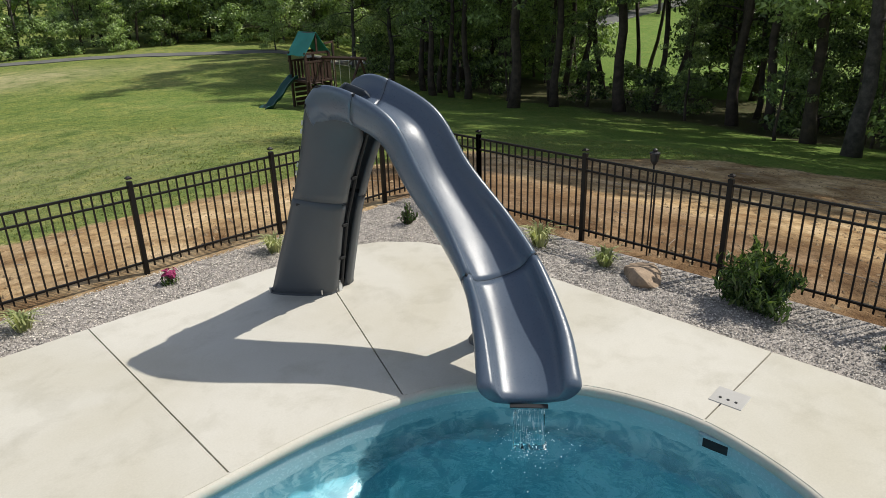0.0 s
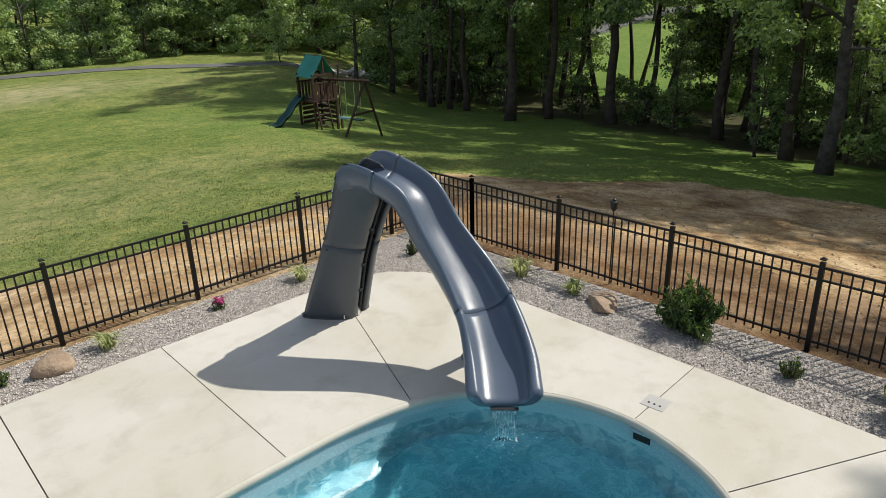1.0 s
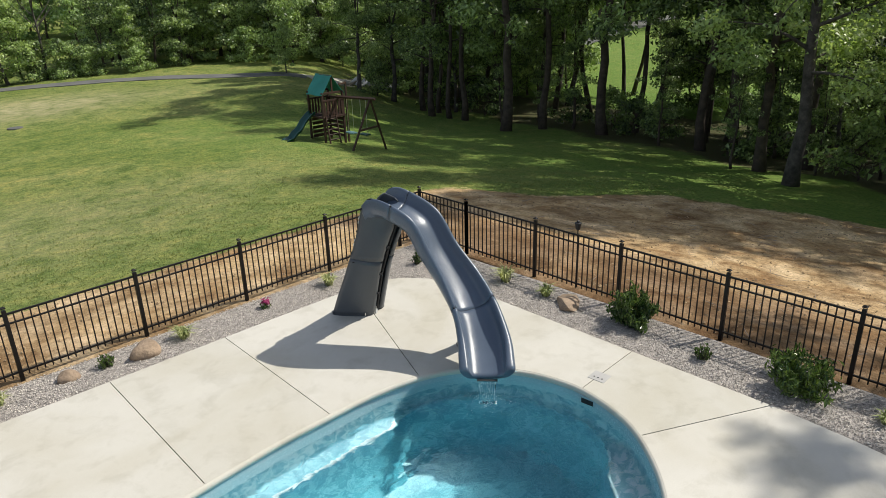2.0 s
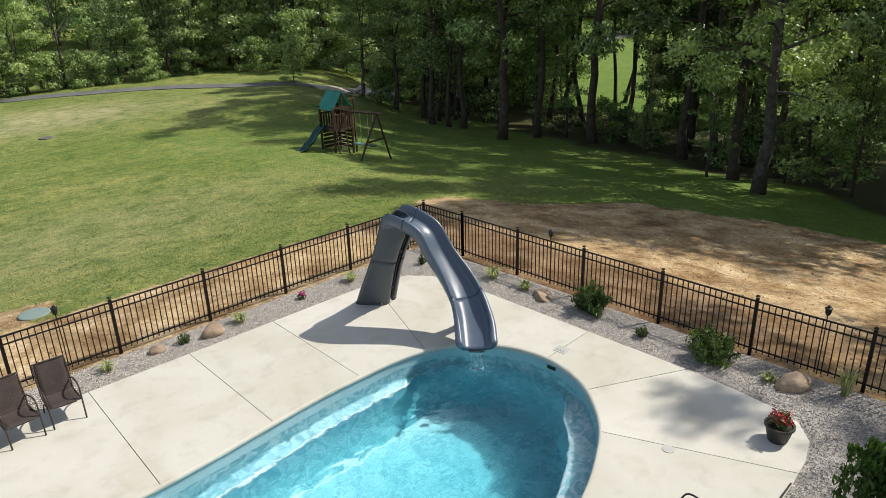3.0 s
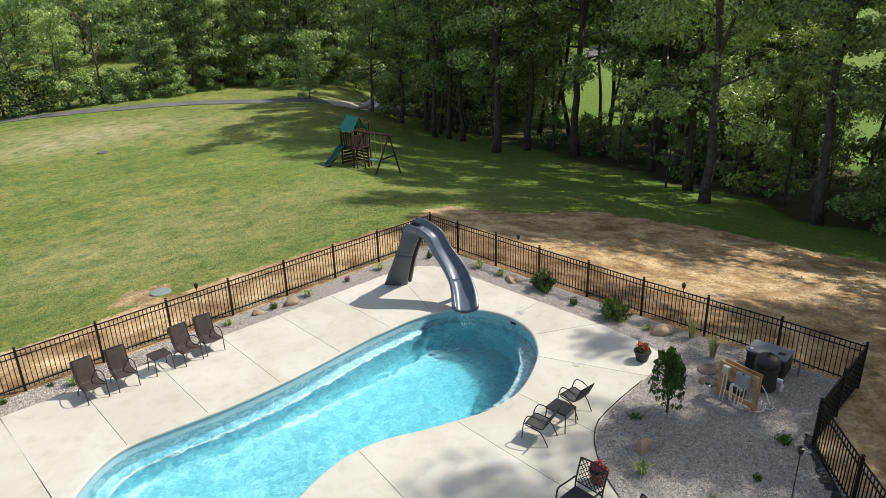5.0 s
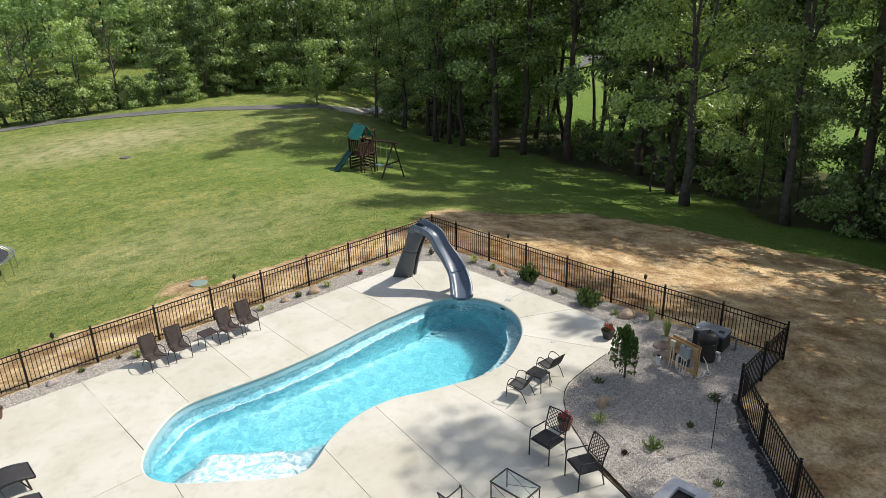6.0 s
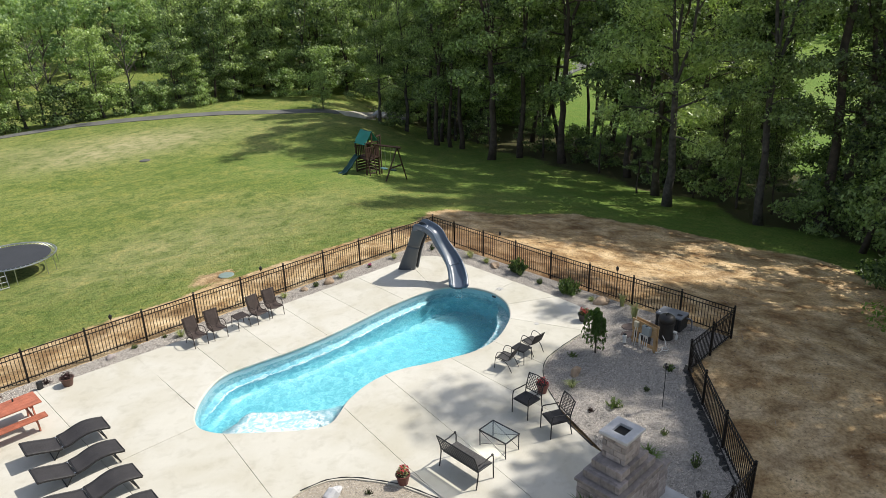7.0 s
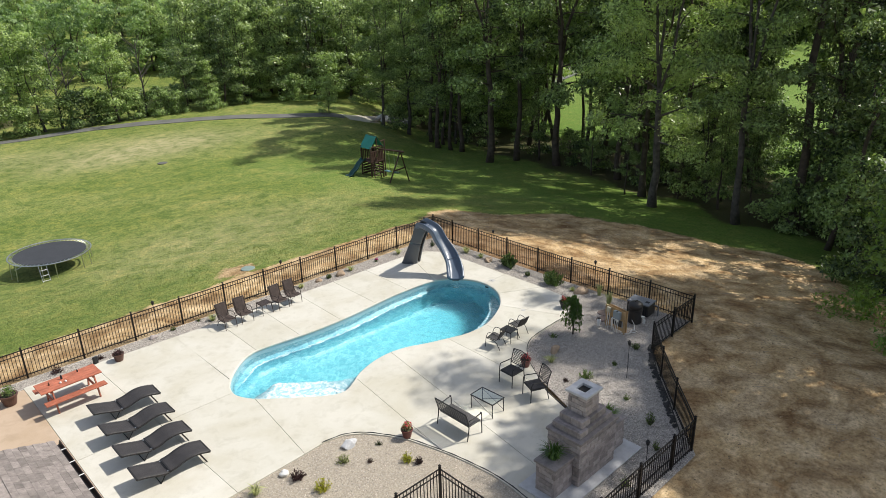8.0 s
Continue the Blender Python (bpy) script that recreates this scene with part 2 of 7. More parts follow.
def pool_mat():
    """Gelcoat whose depth ramp stands in for the water's tint, and whose mottling imitates sunlight netted on the
    floor.
    """
    m, nt, b = nodes_of("turquoise_pool_shell")
    pos = nt.nodes.new("ShaderNodeNewGeometry").outputs["Position"]
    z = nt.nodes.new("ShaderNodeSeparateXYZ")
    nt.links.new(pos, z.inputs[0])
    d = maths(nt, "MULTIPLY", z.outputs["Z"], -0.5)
    # paler when shallow, deeper turquoise below: the water's tint put into the shell colour
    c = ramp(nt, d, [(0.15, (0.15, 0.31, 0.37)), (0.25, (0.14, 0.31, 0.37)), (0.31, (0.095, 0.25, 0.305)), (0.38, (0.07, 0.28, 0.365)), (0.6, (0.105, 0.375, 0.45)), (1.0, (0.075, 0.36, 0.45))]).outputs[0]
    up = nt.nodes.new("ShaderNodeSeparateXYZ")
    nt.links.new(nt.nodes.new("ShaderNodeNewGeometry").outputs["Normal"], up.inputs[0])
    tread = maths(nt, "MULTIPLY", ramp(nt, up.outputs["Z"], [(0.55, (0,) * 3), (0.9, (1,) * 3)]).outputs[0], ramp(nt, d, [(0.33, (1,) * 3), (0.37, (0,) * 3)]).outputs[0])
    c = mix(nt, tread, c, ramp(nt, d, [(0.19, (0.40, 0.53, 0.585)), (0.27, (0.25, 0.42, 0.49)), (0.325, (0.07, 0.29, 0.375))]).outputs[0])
    # strong mottling paints the rippled sunlight onto the floor
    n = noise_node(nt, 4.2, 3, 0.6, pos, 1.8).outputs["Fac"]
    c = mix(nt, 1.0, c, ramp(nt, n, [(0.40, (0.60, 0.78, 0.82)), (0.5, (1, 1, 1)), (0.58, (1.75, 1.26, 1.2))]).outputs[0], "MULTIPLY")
    nt.links.new(c, b.inputs["Base Color"])
    b.inputs["Roughness"].default_value = 0.4
    return m


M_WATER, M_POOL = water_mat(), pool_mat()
# pale colour on the ledge edge stands in for the sun's glint
M_LEDGE_GLINT = mat("white_ledge_glint", (0.40, 0.55, 0.60), 0.4, 0, 0.4, 6, 20, 0.0)


def ground_mat():
    m, nt, b = nodes_of("lawn_and_bare_soil")
    pos = nt.nodes.new("ShaderNodeNewGeometry").outputs["Position"]

    def attr(n):
        a = nt.nodes.new("ShaderNodeAttribute")
        a.attribute_name = n
        return a.outputs["Fac"]
    big = noise_node(nt, 0.10, 5, 0.6, pos, 0.4).outputs["Fac"]
    mid = noise_node(nt, 0.9, 6, 0.65, pos, 0.5).outputs["Fac"]
    fine = noise_node(nt, 9, 5, 0.7, pos).outputs["Fac"]
    blade = noise_node(nt, 45, 3, 0.7, pos).outputs["Fac"]
    g = ramp(nt, big, [(0.3, (0.145, 0.195, 0.045)), (0.5, (0.205, 0.245, 0.075)), (0.72, (0.29, 0.30, 0.12))]).outputs[0]
    g = mix(nt, 0.75, g, ramp(nt, mid, [(0.33, (0.48, 0.62, 0.42)), (0.48, (0.95, 1, 0.95)), (0.56, (1.12, 1.06, 1.0)), (0.68, (1.5, 1.26, 1.15))]).outputs[0], "MULTIPLY")
    tuft = noise_node(nt, 2.6, 5, 0.68, pos, 0.9).outputs["Fac"]
    g = mix(nt, 0.8, g, ramp(nt, tuft, [(0.36, (0.52, 0.66, 0.5)), (0.5, (1, 1, 1)), (0.63, (1.34, 1.18, 1.08))]).outputs[0], "MULTIPLY")
    g = mix(nt, 0.9, g, ramp(nt, fine, [(0.34, (0.48, 0.54, 0.45)), (0.52, (1.0, 1.0, 0.98)), (0.68, (1.4, 1.32, 1.25))]).outputs[0], "MULTIPLY")
    g = mix(nt, 0.6, g, ramp(nt, blade, [(0.3, (0.55, 0.6, 0.5)), (0.7, (1.2, 1.2, 1.1))]).outputs[0], "MULTIPLY")
    lush = maths(nt, "MULTIPLY", attr("lush"), ramp(nt, mid, [(0.3, (1,) * 3), (0.75, (0.45,) * 3)]).outputs[0])
    g = mix(nt, lush, g, mix(nt, 0.8, (0.115, 0.20, 0.035), ramp(nt, fine, [(0.34, (0.42, 0.5, 0.4)), (0.5, (1, 1, 1)), (0.66, (1.5, 1.4, 1.25))]).outputs[0], "MULTIPLY"))
    dry = maths(nt, "MULTIPLY", attr("dry"), ramp(nt, mid, [(0.35, (0.2,) * 3), (0.65, (1,) * 3)]).outputs[0])
    g = mix(nt, dry, g, (0.47, 0.41, 0.25))
    d = ramp(nt, mid, [(0.33, (0.265, 0.158, 0.074)), (0.48, (0.465, 0.328, 0.178)), (0.64, (0.65, 0.50, 0.315))]).outputs[0]
    d = mix(nt, 0.7, d, ramp(nt, fine, [(0.34, (0.5, 0.46, 0.43)), (0.5, (1, 1, 1)), (0.66, (1.35, 1.35, 1.35))]).outputs[0], "MULTIPLY")
    d = mix(nt, 0.7, d, ramp(nt, noise_node(nt, 0.3, 5, 0.65, pos, 1.6).outputs["Fac"], [(0.38, (0.46, 0.40, 0.34)), (0.5, (0.95, 0.92, 0.88)), (0.62, (1.25, 1.25, 1.2))]).outputs[0], "MULTIPLY")
    # darkens the soil colour to paint in tree shade along the fence
    shade_mix = ramp(nt, maths(nt, "ADD", attr("fence_shade"), maths(nt, "MULTIPLY", maths(nt, "SUBTRACT", mid, 0.5), 1.2)), [(0.3, (0,) * 3), (0.7, (1,) * 3)]).outputs[0]
    d = mix(nt, shade_mix, d, mix(nt, 1.0, d, (0.52, 0.47, 0.46), "MULTIPLY"))
    w = maths(nt, "ADD", attr("dirt"), maths(nt, "MULTIPLY", maths(nt, "SUBTRACT", mid, 0.5), 0.9))
    w = maths(nt, "ADD", w, maths(nt, "MULTIPLY", maths(nt, "SUBTRACT", fine, 0.5), 0.6))
    k = ramp(nt, w, [(0.42, (0, 0, 0)), (0.60, (1, 1, 1))]).outputs[0]
    c = mix(nt, k, g, d)
    litter = mix(nt, ramp(nt, fine, [(0.4, (0,) * 3), (0.62, (1,) * 3)]).outputs[0], (0.075, 0.055, 0.03), (0.06, 0.085, 0.025))
    kw = ramp(nt, maths(nt, "ADD", attr("wood"), maths(nt, "MULTIPLY", maths(nt, "SUBTRACT", mid, 0.5), 0.8)), [(0.4, (0,) * 3), (0.7, (1,) * 3)]).outputs[0]
    c = mix(nt, kw, c, litter)
    nt.links.new(c, b.inputs["Base Color"])
    b.inputs["Roughness"].default_value = 0.95
    b.inputs["Specular IOR Level"].default_value = 0.2
    bump(nt, b, maths(nt, "ADD", maths(nt, "MULTIPLY", fine, 1.0), maths(nt, "MULTIPLY", blade, 0.4)), 0.8, 0.08)
    return m


M_GROUND = ground_mat()


# ---- building helpers ----
def part(name, bm, material, parent=None, label="", smooth=False):
    me = bpy.data.meshes.new(name)
    bmesh.ops.recalc_face_normals(bm, faces=bm.faces)
    bm.to_mesh(me)
    bm.free()
    me.materials.append(material)
    if smooth:
        me.polygons.foreach_set("use_smooth", [True] * len(me.polygons))
    ob = new(name, me)
    if parent is not None:
        ob.parent = parent
    if label:
        ob["label"] = label
    return ob


def thing(name, label, category, x=0, y=0, z=0, rz=0, group="", kind=""):
    ob = new(name)
    ob.matrix_basis = pose(x, y, z, 0, 0, rz)
    ob.empty_display_size = 0.2
    return tagged(ob, label, category, group, kind)


def box(bm, c, s, m=None, bev=0.0):
    r = bmesh.ops.create_cube(bm, size=1.0)
    vs = r["verts"]
    t = Matrix.Translation(c) @ (m or Matrix()) @ Matrix.Diagonal((*s, 1))
    bmesh.ops.transform(bm, matrix=t, verts=vs)
    if bev:
        es = {e for v in vs for e in v.link_edges}
        bmesh.ops.bevel(bm, geom=list(es), offset=bev, segments=2, affect="EDGES", profile=0.5)
    return bm


def tube(bm, pts, r, seg=8, caps=True):
    """A round bar along points; r is one radius or one for each point."""
    pts = [Vector(p) for p in pts]
    rs = [r] * len(pts) if isinstance(r, (int, float)) else list(r)
    rings = []
    ref = Vector((0.13, 0.21, 1.0)).normalized()
    for i, p in enumerate(pts):
        d = (pts[min(i + 1, len(pts) - 1)] - pts[max(i - 1, 0)]).normalized()
        a = d.cross(ref)
        if a.length < 0.15:
            a = d.cross(Vector((1, 0.1, 0)))
        a.normalize()
        b = d.cross(a)
        rings.append([bm.verts.new(p + (a * math.cos(2 * math.pi * k / seg) + b * math.sin(2 * math.pi * k / seg)) * rs[i]) for k in range(seg)])
    for u, v in zip(rings, rings[1:]):
        for k in range(seg):
            bm.faces.new((u[k], u[(k + 1) % seg], v[(k + 1) % seg], v[k]))
    if caps:
        bm.faces.new(rings[0])
        bm.faces.new(rings[-1])
    return bm


def loft(bm, rings, closed=True, caps=False):
    vs = [[bm.verts.new(p) for p in ring] for ring in rings]
    n = len(vs[0])
    for u, v in zip(vs, vs[1:]):
        for k in range(n if closed else n - 1):
            bm.faces.new((u[k], u[(k + 1) % n], v[(k + 1) % n], v[k]))
    if caps:
        bm.faces.new(vs[0])
        bm.faces.new(vs[-1])
    return bm


def lathe(bm, prof, seg=20, c=(0, 0, 0), cap=True):
    """Turns (radius, height) pairs about the upright axis."""
    rings = [[(c[0] + r * math.cos(2 * math.pi * k / seg), c[1] + r * math.sin(2 * math.pi * k / seg), c[2] + z) for k in range(seg)] for r, z in prof]
    return loft(bm, rings, True, cap)


def spline(pts, n=6):
    """A smooth line through points (tuples of any length)."""
    p = [np.array(q, float) for q in pts]
    p = [2 * p[0] - p[1], *p, 2 * p[-1] - p[-2]]
    out = []
    for i in range(len(p) - 3):
        a, b, c, d = p[i:i + 4]
        for u in np.linspace(0, 1, n, endpoint=False):
            out.append(0.5 * (2 * b + (c - a) * u + (2 * a - 5 * b + 4 * c - d) * u * u + (3 * b - a - 3 * c + d) * u ** 3))
    out.append(p[-2])
    return out


def smooth_loop(pts, n=5):
    p = [np.array(q, float) for q in pts]
    k, out = len(p), []
    for i in range(k):
        a, b, c, d = p[i - 1], p[i], p[(i + 1) % k], p[(i + 2) % k]
        for u in np.linspace(0, 1, n, endpoint=False):
            out.append(0.5 * (2 * b + (c - a) * u + (2 * a - 5 * b + 4 * c - d) * u * u + (3 * b - a - 3 * c + d) * u ** 3))
    return np.array(out)


def sheet(bm, rows, thick, up=(0, 0, 1)):
    """A curved panel of even thickness through rows of points."""
    up = Vector(up) * thick
    top = [[bm.verts.new(Vector(p)) for p in r] for r in rows]
    bot = [[bm.verts.new(Vector(p) - up) for p in r] for r in rows]
    nr, nc = len(rows), len(rows[0])
    for i in range(nr - 1):
        for j in range(nc - 1):
            bm.faces.new((top[i][j], top[i][j + 1], top[i + 1][j + 1], top[i + 1][j]))
            bm.faces.new((bot[i][j], bot[i + 1][j], bot[i + 1][j + 1], bot[i][j + 1]))
    for i in range(nr - 1):
        bm.faces.new((top[i][0], top[i + 1][0], bot[i + 1][0], bot[i][0]))
        bm.faces.new((top[i][-1], bot[i][-1], bot[i + 1][-1], top[i + 1][-1]))
    for j in range(nc - 1):
        bm.faces.new((top[0][j], bot[0][j], bot[0][j + 1], top[0][j + 1]))
        bm.faces.new((top[-1][j], top[-1][j + 1], bot[-1][j + 1], bot[-1][j]))
    return bm


def raw_mesh(name, verts, faces, material, parent=None, label="", smooth=False):
    me = bpy.data.meshes.new(name)
    me.from_pydata(verts.tolist() if hasattr(verts, "tolist") else verts, [], faces.tolist() if hasattr(faces, "tolist") else faces)
    me.materials.append(material)
    if smooth:
        me.polygons.foreach_set("use_smooth", [True] * len(me.polygons))
    me.update()
    ob = new(name, me)
    if parent is not None:
        ob.parent = parent
    if label:
        ob["label"] = label
    return ob


def leaves(name, blobs, size, material, parent, seed=1, aspect=0.5, droop=0.25, up=0.5, hull=0.55, label="", tri=False, flat=0.78):
    """Many folded leaves round the given blobs (x, y, z, radius, count); tri makes three-cornered ones."""
    rng = np.random.default_rng(seed)
    cs = np.concatenate([np.repeat([b[:4]], int(b[4]), axis=0) for b in blobs])
    n = len(cs)
    d = rng.normal(size=(n, 3))
    d /= np.linalg.norm(d, axis=1)[:, None]
    rad = rng.random(n) ** hull
    p = cs[:, :3] + d * (cs[:, 3] * rad)[:, None] * np.array([1, 1, flat])
    nor = d * 0.85 + rng.normal(size=(n, 3)) * 0.62 + np.array([0, 0, up])
    nor /= np.linalg.norm(nor, axis=1)[:, None]
    t = np.cross(nor, rng.normal(size=(n, 3)))
    t /= np.linalg.norm(t, axis=1)[:, None] + 1e-9
    t[:, 2] -= droop
    s = np.cross(nor, t)
    L = (size * (0.6 + 0.8 * rng.random(n)))[:, None]
    a, b = p - t * L * 0.5, p + t * L * 0.5
    fold = nor * L * 0.12
    if tri:
        v = np.stack([a + s * L * aspect * 0.55 + fold, b, a - s * L * aspect * 0.55 + fold], 1).reshape(-1, 3)
        return raw_mesh(name, v, np.arange(3 * n).reshape(n, 3), material, parent, label)
    v = np.stack([a, p + s * L * aspect * 0.5 + fold, b, p - s * L * aspect * 0.5 + fold], 1).reshape(-1, 3)
    f = np.arange(4 * n).reshape(n, 4)
    return raw_mesh(name, v, f, material, parent, label)


def blades(name, spots, height, count, material, parent, seed=1, spread=0.12, lean=0.7, width=0.012, label=""):
    """Arching blades out of the given spots (x, y, z)."""
    rng = np.random.default_rng(seed)
    base = np.repeat(np.array(spots, float), count, axis=0)
    n = len(base)
    ang = rng.random(n) * 2 * np.pi
    out = np.stack([np.cos(ang), np.sin(ang), np.zeros(n)], 1)
    side = np.stack([-np.sin(ang), np.cos(ang), np.zeros(n)], 1) * width
    h = height * (0.6 + 0.6 * rng.random(n))
    l = (lean * (0.3 + 0.9 * rng.random(n)) * h)
    p0 = base + out * (rng.random(n) * spread)[:, None]
    p1 = p0 + out * (l * 0.35)[:, None] + np.stack([0 * h, 0 * h, h * 0.7], 1)
    p2 = p0 + out * l[:, None] + np.stack([0 * h, 0 * h, h * (1 - 0.35 * lean)], 1)
    v = np.stack([p0 - side, p0 + side, p1 + side * 0.8, p1 - side * 0.8, p2], 1).reshape(-1, 3)
    k = np.arange(n)[:, None] * 5
    f = [(*q,) for q in (k + np.array([0, 1, 2, 3])).tolist()] + [(*q,) for q in (k + np.array([3, 2, 4])).tolist()]
    return raw_mesh(name, v, f, material, parent, label)


# ---- ground ----
def smooth01(v):
    v = min(max(v, 0.0), 1.0)
    return v * v * (3 - 2 * v)


# eye point midway along the camera path; the far lawn is scaled about it
HUB = (-8.5, -9.0, 8.8)


def stretch(x, y):
    """How far the slope of the western lawn is drawn in towards HUB to fit the camera's view, 1 for not at all."""
    dx, dy = x - HUB[0], y - HUB[1]
    az = math.degrees(math.atan2(dx, dy))
    return 1 + 0.37 * smooth01((math.hypot(dx, dy) - 27) / 38) * smooth01((43.5 - az) / 11) * smooth01((az + 75) / 20)


def lay(x, y):
    """The place on the drawn-in lawn for a place on the plain slope."""
    u, v = x, y
    for _ in range(14):
        q = stretch(u, v)
        u, v = HUB[0] + (x - HUB[0]) / q, HUB[1] + (y - HUB[1]) / q
    return u, v


def terrain(x, y):
    q = stretch(x, y)
    return HUB[2] + (slope_at(HUB[0] + q * (x - HUB[0]), HUB[1] + q * (y - HUB[1])) - HUB[2]) / q


def slope_at(x, y):
    """Level round the pool; falls away to the lawn and the wooded hollow, then rises to the field beyond."""
    X, Y = max(x - 8, 0.0), max(y - 9.5, 0.0)
    z = -0.10 - 0.18 * X / (1 + X / 200) - 0.206 * Y / (1 + Y / 60) + 0.311 * X * Y / (X + Y + 20)
    z += 1.12 * math.exp(-((x - 10) ** 2 + (y - 26) ** 2) / 450) * Y / (Y + 6)
    z += 0.13 * max(x - 50, 0.0) * smooth01((x - 0.8 * y) / 20) / (1 + max(x - 50, 0.0) / 160)
    r = math.hypot(x, y)
    z += 0.10 * max(r - 150, 0.0) / (1 + max(r - 150, 0.0) / 500)
    z -= 0.06 * max(-12 - y, 0.0) + 0.05 * max(-22 - x, 0.0)
    if X + Y > 0:
        z += (noise.noise((x * 0.12, y * 0.12, 0)) * 0.16 + noise.noise((x * 0.5, y * 0.5, 3)) * 0.05) * min((X + Y) / 8, 1.0)
    return z


def dirt_at(x, y):
    """How bare the soil is: a strip outside the fence, and the wide graded patch to the east."""
    left = smooth01((11.7 - y + 0.4 * noise.noise((x * 0.4, 0, 5))) / 0.9 + 0.5) * smooth01((y - 8.0) / 0.3) * smooth01((14 - x) / 1.5)
    a = math.atan2(y + 2, x - 5)
    reach = 17.8 - 5.6 * smooth01((-a - 0.05) / 0.75) + 40 * smooth01((-a - 0.95) / 0.3)
    reach += 1.4 * noise.noise((a * 4, 1, 2)) - 5.0 * smooth01((a - 1.0) / 0.45)
    d = math.hypot(x - 5, y + 2)
    right = smooth01((reach - d) / 2.2 + 0.5) * smooth01((x - (5.0 if y > -4 else -4.0)) / 2)
    lid = 1.1 * math.exp(-((x + 1.3) ** 2 / 1.5 + (y - 12.7) ** 2 / 0.8))
    south = smooth01((-9.3 - y) / 0.4) * smooth01((x + 9) / 2)
    return max(left, right, lid, south)


axis = [-900, -600, -400, -280, -200, -150, -110, -80, -60, -45, -34, -28]
xs = axis + [-24 + 0.75 * k for k in range(112)] + [62, 65, 69, 74, 80, 87, 95, 105, 118, 135, 155, 180, 215, 260, 320, 420, 600, 900]
ys = axis + [-24 + 0.75 * k for k in range(104)] + [56 + 2 * k for k in range(30)] + [118, 122, 128, 136, 148, 165, 190, 225, 270, 330, 420, 600, 900]
xs, ys = sorted(set(xs)), sorted(set(ys))
bm = bmesh.new()
tone = {k: bm.verts.layers.float.new(k) for k in ("dirt", "dry", "wood", "lush", "fence_shade")}
grid = []
for y in ys:
    row = []
    for x in xs:
        v = bm.verts.new((x, y, terrain(x, y)))
        v[tone["dirt"]] = dirt_at(x, y) if abs(x) < 60 and abs(y) < 60 else 0.0
        # mask for the tree shade put into the soil beside the east fence
        v[tone["fence_shade"]] = 0.9 * smooth01((12.2 - x) / 3) * smooth01((x - 6.5) / 1.0) * smooth01((y + 3) / 3) * smooth01((13 - y) / 3)
        q = stretch(x, y)
        ox, oy = HUB[0] + q * (x - HUB[0]), HUB[1] + q * (y - HUB[1])
        v[tone["dry"]] = 0.85 * math.exp(-(((ox - 16) / 13) ** 2 + ((oy - 72) / 8) ** 2)) + 0.5 * math.exp(-(((ox + 4) / 16) ** 2 + ((oy - 84) / 6) ** 2)) + 0.35 * math.exp(-(((ox - 2) / 9) ** 2 + ((oy - 20) / 6) ** 2))
        edge = 31 + 0.28 * max(oy - 12, 0) - 0.35 * max(12 - oy, 0) + 2.5 * noise.noise((oy * 0.2, 0, 9))
        v[tone["wood"]] = smooth01((ox - edge) / 5) * smooth01((56 - ox) / 5) * (1 if oy < 70 else 0) + smooth01((math.hypot(ox - 20, oy) - 112) / 8) * (1 if oy > 0.9 * ox + 20 and not 11 < math.degrees(math.atan2(ox + 15, oy + 16)) < 31 else 0)
        v[tone["lush"]] = smooth01((ox + 0.15 * oy - 13) / 14) * smooth01((64 - ox) / 12) * 0.8 * smooth01((64 - oy) / 34) + 0.95 * smooth01((ox - 50) / 8) * smooth01((1.05 * ox + 14 - oy) / 12) + 0.2 * smooth01((20 - oy) / 8)
        row.append(v)
    grid.append(row)
for j in range(len(ys) - 1):
    for i in range(len(xs) - 1):
        if xs[i] > -10.5 and xs[i + 1] < 5.6 and ys[j] > -1.4 and ys[j + 1] < 6.9:
            continue
        bm.faces.new((grid[j][i], grid[j][i + 1], grid[j + 1][i + 1], grid[j + 1][i]))
ground = part("ground", bm, M_GROUND, None, smooth=True)
tagged(ground, "mown lawn with bare tan soil round the pool fence", "ground", kind="structure")


# asphalt drive along the far side of the lawn
def strip(name, line, width, material, label, lift=0.03, cat="road"):
    b = bmesh.new()
    pts = spline(line, 8)
    rows = []
    for i, p in enumerate(pts):
        d = pts[min(i + 1, len(pts) - 1)] - pts[max(i - 1, 0)]
        n = np.array((-d[1], d[0])) / np.hypot(*d[:2])
        rows.append([(p[0] + n[0] * w, p[1] + n[1] * w, terrain(p[0] + n[0] * w, p[1] + n[1] * w) + lift) for w in np.linspace(-width / 2, width / 2, 5)])
    sheet(b, rows, 0.25)
    return tagged(part(name, b, material, smooth=False), label, cat, kind="structure")


strip("road", [(-31, 64), (-18, 67.5), (-8, 69.8), (2, 71), (8.5, 69.3), (13.3, 66.6), (19, 62.3), (24.3, 58), (28.8, 53), (32.4, 50.2)], 2.3, M_ASPHALT, "narrow grey asphalt drive curving past the lawn", 0.05)
strip("road_apron", [(32.45, 50.15), (33.7, 49.9), (35.0, 50.1), (36.4, 50.6)], 2.7, M_APRON, "pale concrete apron at the end of the drive", 0.06)
strip("road_far", [(62, 62), (78, 58), (100, 62), (130, 66)], 4.0, M_ASPHALT, "distant grey lane beyond the trees", 0.15)

def inside(px, py, poly):
    """Which of the points lie in the outline."""
    c = np.zeros(len(px), bool)
    j = len(poly) - 1
    for i in range(len(poly)):
        (xi, yi), (xj, yj) = poly[i], poly[j]
        hit = ((yi > py) != (yj > py)) & (px < (xj - xi) * (py - yi) / (yj - yi + 1e-12) + xi)
        c ^= hit
        j = i
    return c


